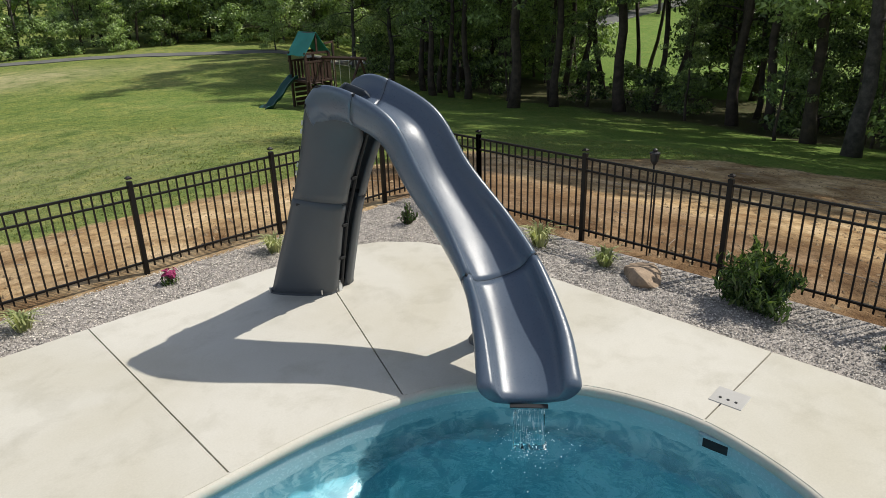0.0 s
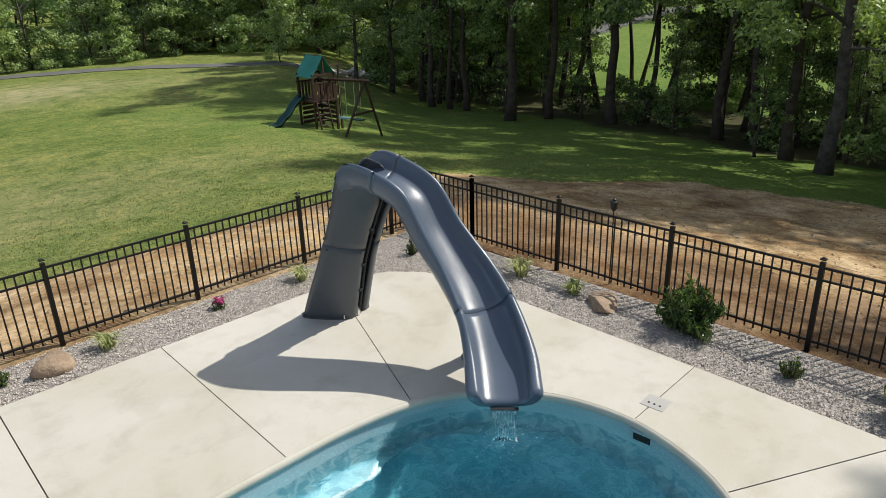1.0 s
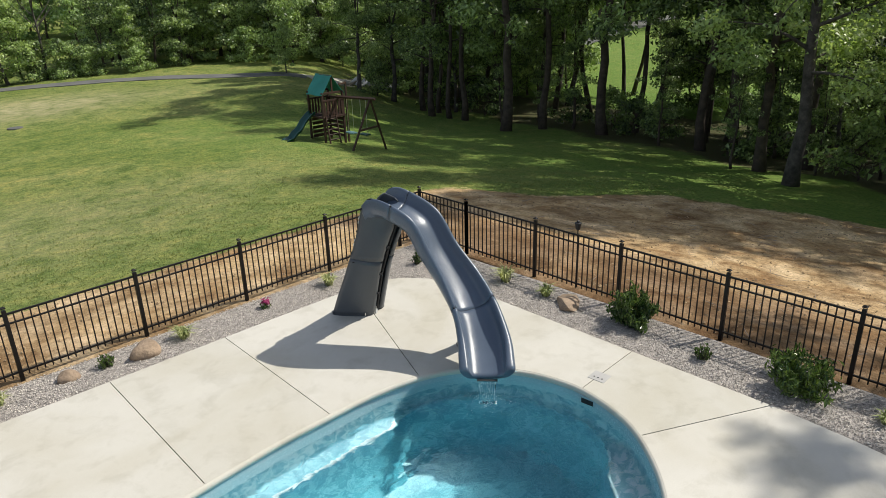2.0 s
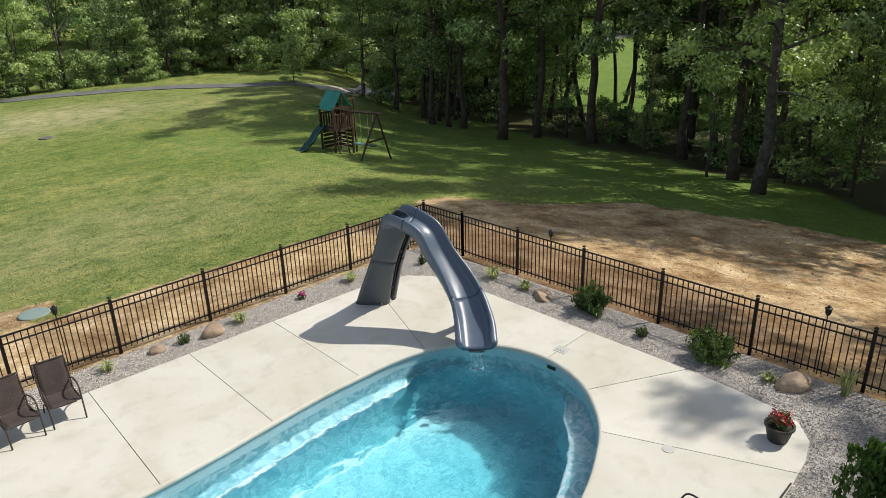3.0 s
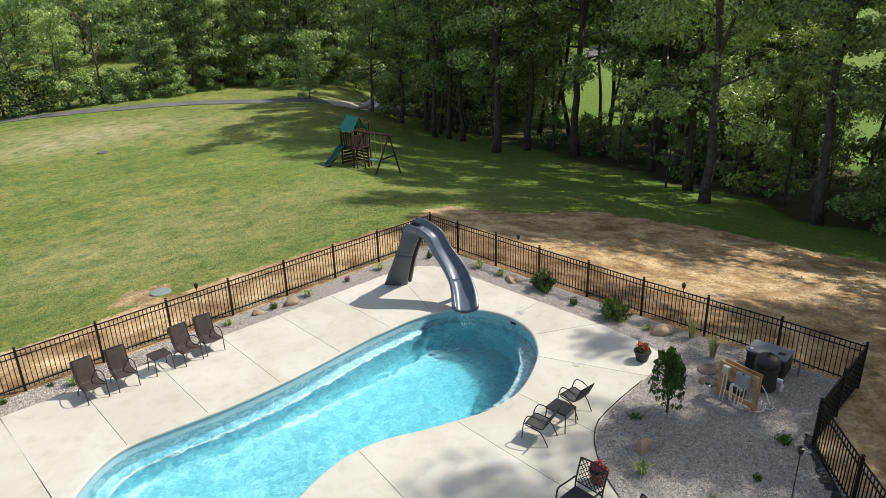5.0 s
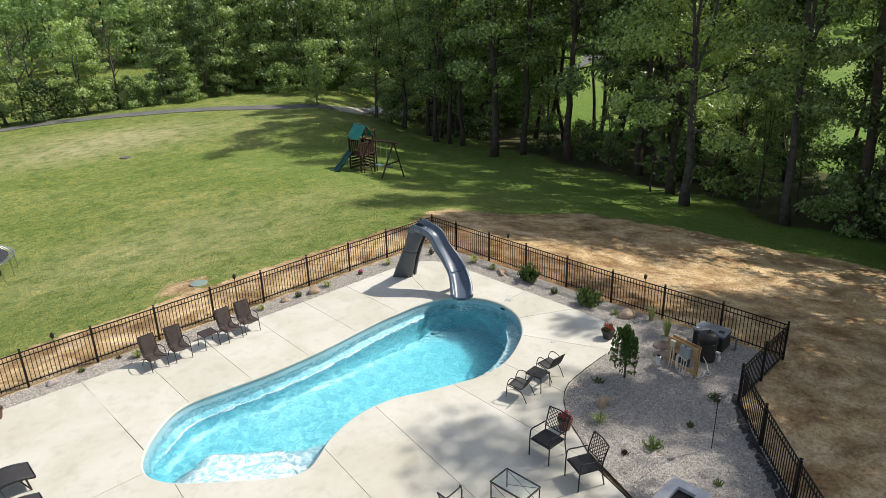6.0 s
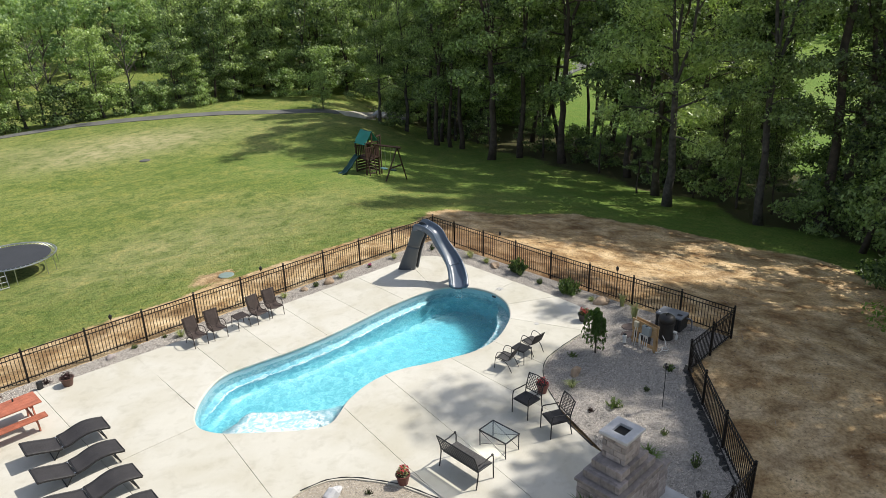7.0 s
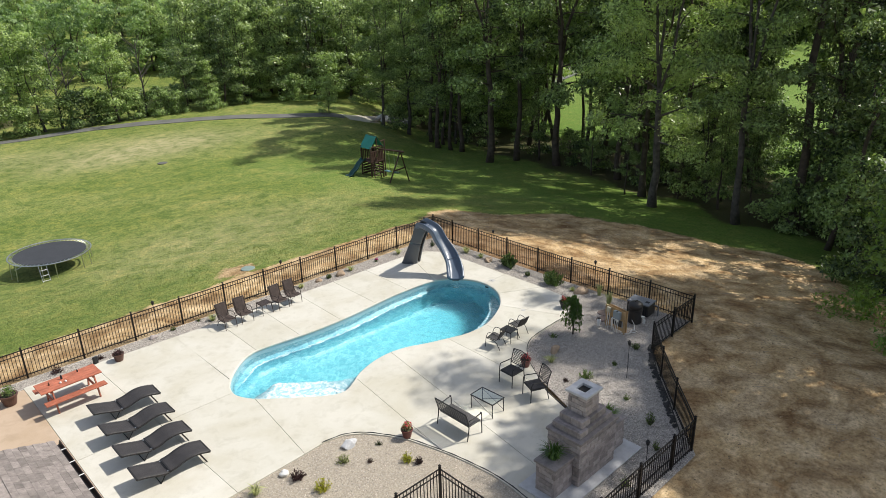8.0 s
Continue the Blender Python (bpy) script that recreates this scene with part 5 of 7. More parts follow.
def lounger(x, y, rz):
    """Lies along x; head at -x, wave-shaped leg part towards +x."""
    t = thing("sun_lounger", "charcoal wave-shaped sun lounger on a dark frame", "lounger", x, y, 0.0, rz, "sun loungers in a row")
    back = [(-0.99, 0.50), (-0.80, 0.46), (-0.55, 0.38), (-0.30, 0.30), (-0.19, 0.285)]
    legs = [(-0.16, 0.30), (0.05, 0.33), (0.30, 0.405), (0.50, 0.43), (0.72, 0.405), (0.98, 0.33)]
    for nm, prof in (("back_sling", back), ("leg_sling", legs)):
        p2 = spline(prof, 4)
        rows = [[(q[0], u, q[1] - 0.012 * (1 - (u / 0.29) ** 2)) for u in np.linspace(-0.322, 0.322, 7)] for q in p2]
        part(nm, sheet(bmesh.new(), rows, 0.06), M_LOUNGE, t, smooth=True)
        for s in (-0.325, 0.325):
            part("side_rail", tube(bmesh.new(), [(q[0], s, q[1] - 0.008) for q in p2], 0.018, 7), M_BLACKMETAL, t, smooth=True)
        for q in (p2[0], p2[-1]):
            part("end_bar", tube(bmesh.new(), [(q[0], -0.325, q[1] - 0.008), (q[0], 0.325, q[1] - 0.008)], 0.016, 7), M_BLACKMETAL, t)
    for s in (-0.27, 0.27):
        part("leg", tube(bmesh.new(), [(-0.22, s, 0.28), (-0.42, s, 0.0)], 0.016, 7), M_BLACKMETAL, t)
        part("leg", tube(bmesh.new(), [(0.66, s, 0.40), (0.86, s, 0.0)], 0.016, 7), M_BLACKMETAL, t)
        part("hinge", box(bmesh.new(), (-0.175, s, 0.285), (0.07, 0.03, 0.03), bev=0.005), M_CHROME, t, "pale metal hinge")
    part("foot_bar", tube(bmesh.new(), [(-0.42, -0.27, 0.012), (-0.42, 0.27, 0.012)], 0.014, 7), M_BLACKMETAL, t)
    part("foot_bar", tube(bmesh.new(), [(0.86, -0.27, 0.012), (0.86, 0.27, 0.012)], 0.014, 7), M_BLACKMETAL, t)
    return t


c = lounger(-9.82, 3.90, -1)
copies(c, [(-9.93, 2.60, 0), (-10.0, 1.30, 0), (-10.06, 0.04, -1)])

# picnic table with its two benches
t = thing("picnic_table", "orange-red stained wooden picnic table on the deck", "table", -10.80, 5.78, 0.0, 2)
for k in range(5):
    part("top_plank", box(bmesh.new(), (0, -0.30 + 0.15 * k, 0.745), (1.80, 0.142, 0.038), bev=0.006), M_REDWOOD, t)
for s in (-0.62, 0.62):
    part("crosspiece", box(bmesh.new(), (s, 0, 0.70), (0.04, 0.70, 0.085), bev=0.005), M_REDWOOD, t)
    part("bench_bearer", box(bmesh.new(), (s, 0, 0.38), (0.04, 1.30, 0.085), bev=0.005), M_REDWOOD, t)
    for q in (-1, 1):
        d = Vector((0, q * 0.28, 0.70))
        a = math.atan2(0.24, 0.72) * q
        part("leg", box(bmesh.new(), (s + 0.045, q * 0.39, 0.36), (0.04, 0.085, 0.76), Matrix.Rotation(a, 4, "X"), 0.005), M_REDWOOD, t)
for q in (-1, 1):
    for k in (0, 1):
        part("bench_plank", box(bmesh.new(), (0, q * (0.47 + 0.145 * k), 0.445), (1.80, 0.138, 0.038), bev=0.006), M_REDWOOD, t)
for x, y, r, h, m_, lb in [(-11.35, 5.78, 0.022, 0.10, M_TERRACOTTA, "small brown jar on the picnic table"), (-10.95, 5.90, 0.028, 0.14, M_SEAM, "small dark bottle on the picnic table"), (-10.45, 6.0, 0.02, 0.09, M_SEAM, "small dark candle on the picnic table"), (-11.05, 5.66, 0.03, 0.05, M_WHITEPVC, "small white cup on the picnic table"), (-10.9, 5.64, 0.03, 0.05, M_WHITEPVC, "small white cup on the picnic table")]:
    o = part("jar", lathe(bmesh.new(), [(r, 0), (r * 1.15, h * 0.3), (r, h * 0.75), (r * 0.6, h)], 12), m_)
    o.location = (x, y, 0.766)
    tagged(o, lb, "jar", "small things on the picnic table")


def pot(x, y, z, r, h, material, label, seed, flower=None, leafm=None, grow=0.16, n=160):
    t = thing("plant_pot", label, "plant pot", x, y, z)
    part("pot", lathe(bmesh.new(), [(r * 0.68, 0), (r * 0.82, h * 0.4), (r * 0.95, h * 0.86), (r * 1.06, h * 0.88), (r * 1.06, h), (r * 0.9, h), (r * 0.86, h * 0.88)], 22, cap=True), material, t, smooth=False)
    part("soil", lathe(bmesh.new(), [(r * 0.88, h * 0.885), (r * 0.4, h * 0.92), (0.01, h * 0.93)], 16), M_SOIL, t)
    leaves("leaf_tuft", [(0, 0, h + grow * 0.35, r * 0.95, n), (0, 0, h + grow * 0.7, r * 0.7, n * 0.6)], 0.055, leafm or L_BUSH, t, seed)["kind"] = "stuff"
    if flower:
        leaves("bloom", [(0, 0, h + grow * 0.8, r * 0.85, n * 0.8)], 0.05, flower, t, seed + 1, 0.8, 0.05, 0.8)["kind"] = "stuff"
    return t


pot(5.22, -1.58, 0, 0.20, 0.27, M_DARKPLASTIC, "dark round planter with red flowers on the deck", 101, M_RED)
pot(-4.62, -3.36, 0, 0.17, 0.27, M_REDPOT, "brown planter with red and white flowers", 103, M_RED, L_GRASSY)
pot(0.72, -3.32, 0, 0.18, 0.28, M_REDPOT, "dark red planter with low red foliage", 105, M_RED, L_DARKRED, 0.10)
pot(-8.82, 7.22, 0, 0.19, 0.27, M_TERRACOTTA, "brown planter with trailing plant on the deck corner", 107, None, L_DARKRED, 0.10)
pot(-12.30, 6.95, 0, 0.26, 0.36, M_TERRACOTTA, "large brown planter with a green plant", 109, None, L_BUSH, 0.24, 260)
t = thing("cooler_bag", "small dark bag standing on the gravel", "bag", -9.48, 7.62, -0.03, 20)
part("body", box(bmesh.new(), (0, 0, 0.14), (0.16, 0.12, 0.28), bev=0.03), M_BLACKMETAL, t)


# ---- stone fireplace ----
fp = thing("stone_fireplace", "stepped grey stone-block outdoor fireplace with planters", "fireplace", 0, 0, 0)
bm = box(bmesh.new(), (-2.22, -7.70, 0.02), (3.55, 1.45, 0.05), bev=0.01)
part("base_pad", bm, M_CAP, fp, "pale concrete pad")
bl = random.Random(15)
BLOCK = {}


def block(parent, x0, x1, y0, y1, z0, z1):
    k = bl.randrange(3)
    key = (k, round(x1 - x0, 2), round(y1 - y0, 2), round(z1 - z0, 2))
    if key not in BLOCK:
        b = box(bmesh.new(), (0, 0, 0), (x1 - x0 - 0.006, y1 - y0 - 0.006, z1 - z0 - 0.006), bev=0.0)
        for v in b.verts:
            v.co *= 1 + 0.03 * bl.uniform(-1, 1)
        bmesh.ops.bevel(b, geom=b.edges[:], offset=0.008, segments=1, affect="EDGES")
        me = bpy.data.meshes.new("block")
        b.to_mesh(me)
        b.free()
        me.materials.append(M_STONE)
        BLOCK[key] = me
    o = new("block", BLOCK[key])
    o.parent = parent
    o.location = ((x0 + x1) / 2, (y0 + y1) / 2, (z0 + z1) / 2)


def masonry(name, x0, x1, y0, y1, z0, z1, course=0.15, length=0.34):
    """A solid core faced with blocks on its four sides, course by course."""
    c = part(name, box(bmesh.new(), ((x0 + x1) / 2, (y0 + y1) / 2, (z0 + z1) / 2), (x1 - x0 - 0.16, y1 - y0 - 0.16, z1 - z0 - 0.01)), M_STONE, fp)
    n = max(1, round((z1 - z0) / course))
    h = (z1 - z0) / n
    d = 0.10
    for k in range(n):
        za, zb = z0 + k * h, z0 + (k + 1) * h
        full_x = k % 2 == 0
        ax, bx = (x0, x1) if full_x else (x0 + d, x1 - d)
        ay, by = (y0 + d, y1 - d) if full_x else (y0, y1)
        m = max(1, round((bx - ax) / length))
        for j in range(m):
            u, v = ax + (bx - ax) * j / m, ax + (bx - ax) * (j + 1) / m
            block(c, u, v, y0, y0 + d, za, zb)
            block(c, u, v, y1 - d, y1, za, zb)
        m = max(1, round((by - ay) / length))
        for j in range(m):
            u, v = ay + (by - ay) * j / m, ay + (by - ay) * (j + 1) / m
            block(c, x0, x0 + d, u, v, za, zb)
            block(c, x1 - d, x1, u, v, za, zb)
    return c


masonry("firebox", -3.02, -1.40, -8.14, -7.12, 0.04, 1.32)
masonry("shoulder", -2.92, -1.50, -8.06, -7.18, 1.40, 1.58)
masonry("shoulder", -2.74, -1.68, -7.98, -7.26, 1.58, 1.78)
masonry("chimney", -2.50, -1.92, -7.90, -7.34, 1.78, 2.34, 0.14, 0.28)
masonry("side_pier", -3.78, -3.04, -7.96, -7.36, 0.04, 0.87)
masonry("side_pier", -1.38, -0.66, -7.96, -7.36, 0.04, 0.87)
part("shoulder_cap", box(bmesh.new(), (-2.21, -7.63, 1.36), (1.70, 1.10, 0.075), bev=0.012), M_STONE, fp)
for x in (-3.42, -1.02):
    part("pier_cap", box(bmesh.new(), (x, -7.66, 0.905), (0.82, 0.68, 0.065), bev=0.01), M_STONE, fp)
bm = bmesh.new()
o_, i_ = (0.36, 0.33), (0.17, 0.15)
ring = lambda w, z: [(-2.21 + sx * w[0], -7.62 + sy * w[1], z) for sx, sy in ((-1, -1), (1, -1), (1, 1), (-1, 1))]
loft(bm, [ring(i_, 2.345), ring(o_, 2.345), ring((0.36, 0.33), 2.40), ring((0.35, 0.32), 2.412), ring(i_, 2.415), ring(i_, 2.345)], True)
part("chimney_cap", bm, M_CAP, fp, "pale square cap stone with a flue hole")
part("flue", box(bmesh.new(), (-2.21, -7.62, 2.33), (0.36, 0.32, 0.02)), M_FLUE, fp, "near-black flue plate")
for x, y, s in ((-3.42, -7.62, 101), (-1.05, -7.62, 131)):
    t = thing("potted_grass", "arching green grass plant on the fireplace pier", "plant", x, y, 0.937)
    blades("blade_tuft", [(0, 0, 0)], 0.34, 190, L_WEEP, t, s, 0.16, 1.0, 0.011)

# ---- pool equipment ----
t = thing("heat_pump", "dark grey pool heat pump unit behind the filter", "heat pump", 6.92, -3.95, -0.03, 4)
part("body", box(bmesh.new(), (0, 0, 0.25), (0.62, 0.88, 0.46), bev=0.03), M_DARKPLASTIC, t)
part("lid", box(bmesh.new(), (0, 0, 0.505), (0.66, 0.92, 0.06), bev=0.025), M_UNITTOP, t, "grey plastic lid")
part("display", box(bmesh.new(), (-0.05, -0.28, 0.537), (0.14, 0.16, 0.008), bev=0.003), M_SEAM, t, "dark control display")
part("sticker", box(bmesh.new(), (-0.2, 0.36, 0.537), (0.08, 0.07, 0.006), bev=0.002), M_WHITEPVC, t, "white sticker")
for k in range(9):
    part("grille_bar", box(bmesh.new(), (-0.315, -0.36 + 0.09 * k, 0.25), (0.012, 0.03, 0.36), bev=0.003), M_SEAM, t)
part("outlet_pipe", tube(bmesh.new(), [(0.1, -0.46, 0.42), (0.1, -0.62, 0.42), (0.1, -0.66, 0.40), (0.1, -0.66, 0.0)], 0.025, 8), M_UNITTOP, t)
t = thing("pool_filter", "black upright pool filter tank with domed lid", "filter", 6.05, -4.22, -0.03)
part("tank", lathe(bmesh.new(), [(0.22, 0), (0.25, 0.03), (0.25, 0.52), (0.23, 0.54)], 24), M_DARKPLASTIC, t, smooth=False)
part("band", lathe(bmesh.new(), [(0.24, 0.53), (0.275, 0.545), (0.275, 0.59), (0.25, 0.60)], 24), M_DARKPLASTIC, t)
part("dome", lathe(bmesh.new(), [(0.265, 0.59), (0.27, 0.72), (0.245, 0.79), (0.17, 0.845), (0.07, 0.87), (0.01, 0.872)], 24), M_DARKPLASTIC, t, smooth=True)
part("top_handle", tube(bmesh.new(), [(-0.09, 0, 0.86), (-0.07, 0, 0.90), (0.07, 0, 0.90), (0.09, 0, 0.86)], 0.015, 7), M_SEAM, t)
part("side_valve", tube(bmesh.new(), [(0.05, -0.22, 0.30), (0.06, -0.34, 0.30), (0.06, -0.36, 0.20), (0.06, -0.34, 0.05)], 0.045, 10), M_WHITEPVC, t, "white plastic valve")
# wooden board with boxes and pipes, facing the pool deck
t = thing("equipment_board", "yellow lumber frame carrying grey control boxes and white pipes", "equipment board", 5.02, -4.02, -0.03, -100)
for s in (-0.42, 0.42):
    part("post", box(bmesh.new(), (s, 0, 0.42), (0.085, 0.04, 0.92), bev=0.004), M_LUMBER, t)
    part("rear_post", box(bmesh.new(), (s * 0.92, 0.14, 0.42), (0.085, 0.04, 0.88), bev=0.004), M_LUMBER, t)
for k in range(3):
    part("board", box(bmesh.new(), (0, -0.03, 0.83 - 0.135 * k), (0.96, 0.02, 0.128), bev=0.003), M_LUMBER, t)
part("top_board", box(bmesh.new(), (0, 0.14, 0.84), (0.90, 0.02, 0.09), bev=0.003), M_LUMBER, t)
part("lower_board", box(bmesh.new(), (0, -0.03, 0.16), (0.96, 0.02, 0.12), bev=0.003), M_LUMBER, t)
gb = part("control_box", box(bmesh.new(), (0.16, -0.10, 0.70), (0.30, 0.12, 0.30), bev=0.01), M_GREYBOX, t, "grey steel control box")
part("box_lid", box(bmesh.new(), (0.16, -0.165, 0.70), (0.28, 0.012, 0.27), bev=0.004), M_GREYBOX, gb)
part("latch", box(bmesh.new(), (0.16, -0.12, 0.853), (0.06, 0.05, 0.012), bev=0.003), M_SEAM, gb)
part("timer_box", box(bmesh.new(), (-0.26, -0.09, 0.76), (0.15, 0.10, 0.19), bev=0.01), M_BEIGEBOX, t, "beige plastic timer box")
for x, z0 in ((-0.30, 0.66), (-0.22, 0.66), (0.06, 0.56), (0.14, 0.56), (0.22, 0.56)):
    part("conduit", tube(bmesh.new(), [(x, -0.09, z0), (x - 0.01, -0.10, 0.3), (x - 0.03, -0.12, 0.0)], 0.012, 7), M_WHITEPVC, t)
part("elbow_pipe", tube(bmesh.new(), spline([(-0.10, -0.06, 0.05), (-0.10, -0.08, 0.42), (-0.02, -0.08, 0.50), (0.06, -0.06, 0.48), (0.08, 0.02, 0.36)], 4), 0.036, 9), M_WHITEPVC, t, smooth=True)
t = thing("pool_pump", "dark blue-black pool pump on the gravel", "pump", 5.28, -3.85, -0.03, 80)
part("motor", tube(bmesh.new(), [(-0.25, 0, 0.20), (-0.24, 0, 0.20), (0.10, 0, 0.20), (0.12, 0, 0.20)], [0.08, 0.115, 0.115, 0.08], 14), M_DARKPLASTIC, t)
part("strainer", lathe(bmesh.new(), [(0.11, 0), (0.12, 0.05), (0.12, 0.30), (0.10, 0.34), (0.02, 0.36)], 16, (0.26, 0, 0)), M_DARKPLASTIC, t)
part("base_foot", box(bmesh.new(), (-0.05, 0, 0.05), (0.36, 0.18, 0.10), bev=0.01), M_DARKPLASTIC, t)
t = thing("pool_fitting", "white pool valve standing on the gravel", "valve", 4.90, -3.40, -0.03)
part("body", lathe(bmesh.new(), [(0.05, 0), (0.055, 0.16), (0.075, 0.18), (0.075, 0.24), (0.03, 0.27)], 14), M_WHITEPVC, t)
part("wheel", lathe(bmesh.new(), [(0.05, 0.28), (0.06, 0.30), (0.05, 0.32)], 12), M_SEAM, t)
t = thing("garden_hose", "coiled pale hose end lying on gravel", "hose", 5.30, -4.62, -0.02)
part("coil", tube(bmesh.new(), spline([(0.45, 0.35, 0.22), (0.38, 0.2, 0.1), (0.28, 0.12, 0.03)] + [(0.10 * math.cos(k * 0.7) + 0.02 * k * 0.1, 0.10 * math.sin(k * 0.7), 0.02 + 0.003 * k) for k in range(14)] + [(-0.25, 0.05, 0.01), (-0.4, 0.25, 0.01)], 3), 0.012, 6), M_WHITEPVC, t, smooth=True)


# ---- torches, utility lid, trampoline ----
def torch(x, y, h, label):
    t = thing("garden_torch", label, "torch", x, y, -0.1, 0, "garden torches")
    part("pole", tube(bmesh.new(), [(0, 0, -0.1), (0.01, 0, h * 0.5), (0, 0, h)], 0.010, 7), M_BLACKMETAL, t)
    part("head", lathe(bmesh.new(), [(0.02, h - 0.02), (0.045, h + 0.02), (0.055, h + 0.10), (0.062, h + 0.105), (0.06, h + 0.12), (0.03, h + 0.13)], 12), M_BLACKMETAL, t)
    part("snuffer", lathe(bmesh.new(), [(0.025, h + 0.13), (0.028, h + 0.155), (0.008, h + 0.17)], 10), M_BLACKMETAL, t)


for x, y in ((7.62, 4.40), (7.66, -1.30), (-1.35, 8.56), (-6.9, 8.56)):
    torch(x, y, 1.14, "black garden torch standing against the fence")
torch(2.44, -6.14, 1.30, "black garden torch leaning in the gravel")
torch(-0.75, -8.75, 0.55, "short black path torch in the gravel")

t = thing("utility_lid", "round green utility lid set in the lawn", "lid", -0.95, 12.45, terrain(-0.95, 12.45) + 0.02)
part("disc", lathe(bmesh.new(), [(0.32, -0.1), (0.33, 0.02), (0.30, 0.035), (0.05, 0.05)], 26), M_LID, t)
t = thing("utility_lid", "small grey lid far out on the lawn", "lid", 7.9, 43.7, terrain(7.9, 43.7) + 0.0)
part("disc", lathe(bmesh.new(), [(0.42, -0.1), (0.43, 0.03), (0.39, 0.045), (0.05, 0.05)], 20), M_ASPHALT, t)

tx, ty = lay(-6.55, 24.6)
tz = terrain(tx, ty)
t = thing("trampoline", "large round trampoline with a dark mat on the lawn", "trampoline", tx, ty, tz)
part("mat", lathe(bmesh.new(), [(1.78, 0.90), (1.78, 0.915), (1.2, 0.90), (0.02, 0.885)], 40), M_TRAMP, t)
part("frame_ring", lathe(bmesh.new(), [(1.985, 0.93), (1.995, 0.955), (2.02, 0.965), (2.045, 0.955), (2.055, 0.93), (2.045, 0.905), (2.02, 0.895), (1.995, 0.905), (1.985, 0.93)], 48, cap=False), M_CHROME, t, "galvanised steel frame ring")
SPRING = bpy.data.meshes.new("spring")
b = tube(bmesh.new(), [(1.77, 0, 0.908), (1.88, 0, 0.918), (1.99, 0, 0.928)], 0.017, 5)
b.to_mesh(SPRING)
b.free()
SPRING.materials.append(M_CHROME)
for k in range(56):
    o = new("spring", SPRING)
    o.parent = t
    o.rotation_euler = (0, 0, k * math.pi / 28)
for k in range(6):
    a = k * math.pi / 3 + 0.2
    pts = []
    for q, r, z in ((-0.16, 1.99, 0.92), (-0.16, 2.06, -0.05), (0.16, 2.06, -0.05), (0.16, 1.99, 0.92)):
        pts.append((r * math.cos(a + q), r * math.sin(a + q), z))
    part("leg", tube(bmesh.new(), pts, 0.024, 7), M_CHROME, t, "galvanised steel leg")
for s in (-0.18, 0.18):
    part("ladder_rail", tube(bmesh.new(), [(-0.9 + s, -1.84, 0.95), (-0.9 + s, -2.2, -0.05)], 0.018, 6), M_CHROME, t)
for k in range(3):
    part("ladder_rung", tube(bmesh.new(), [(-1.08, -2.14 + 0.07 * k, 0.18 + 0.27 * k), (-0.72, -2.14 + 0.07 * k, 0.18 + 0.27 * k)], 0.022, 6), M_CHROME, t)

# ---- play set on the lawn ----
px, py, PS = 17.45, 26.05, 0.95
pz = terrain(px, py)


def ground_under(x, y):
    """Height of the lawn below a point of the play set, in the play set's own measure."""
    return (terrain(px + PS * x, py + PS * y) - pz) / PS


t = thing("play_set", "wooden play tower with teal roof, green slide and swings", "play set", px, py, pz, 0)
t.scale = (PS, PS, PS)
for sx in (-0.62, 0.62):
    for sy in (-0.62, 0.62):
        g0 = ground_under(sx, sy) - 0.1
        part("post", box(bmesh.new(), (sx, sy, (2.55 + g0) / 2), (0.1, 0.1, 2.55 - g0), bev=0.008), M_PLAYWOOD, t)
part("platform", box(bmesh.new(), (0, 0, 1.30), (1.40, 1.40, 0.10), bev=0.008), M_PLAYWOOD, t)
for sx, sy, w in ((0, -0.66, 1), (0, 0.66, 1), (0.66, 0, 0)):
    for k in range(7):
        o = -0.53 + 1.06 * k / 6
        c = (o, sy, 1.72) if w else (sx, o, 1.72)
        part("rail_board", box(bmesh.new(), c, (0.11, 0.025, 0.80) if w else (0.025, 0.11, 0.80), bev=0.004), M_PLAYWOOD, t)
    part("top_rail", box(bmesh.new(), (sx, sy, 2.14), (1.4, 0.05, 0.09) if w else (0.05, 1.4, 0.09), bev=0.004), M_PLAYWOOD, t)
# sagging canvas roof, open at both gables, on a ridge pole and two crossbars
for s in (-1, 1):
    bm = bmesh.new()
    sheet(bm, [[(0, v, 3.36 + 0.02 * v * v), (s * 0.24, v, 3.02 + 0.03 * math.sin(v * 4)), (s * 0.46, v, 2.74 + 0.03 * math.sin(v * 3)), (s * 0.70, v, 2.42 + 0.015 * math.sin(v * 7))] for v in np.linspace(-0.68, 0.68, 8)], 0.02)
    part("roof_canvas", bm, M_TEAL, t, "teal green canvas roof")
    part("crossbar", box(bmesh.new(), (0, s * 0.62, 2.50), (1.34, 0.05, 0.10), bev=0.004), M_PLAYWOOD, t)
    part("king_post", box(bmesh.new(), (0, s * 0.62, 2.92), (0.08, 0.05, 0.80), bev=0.004), M_PLAYWOOD, t)
part("ridge_pole", tube(bmesh.new(), [(0, -0.66, 3.32), (0, 0.66, 3.32)], 0.03, 6), M_PLAYWOOD, t)
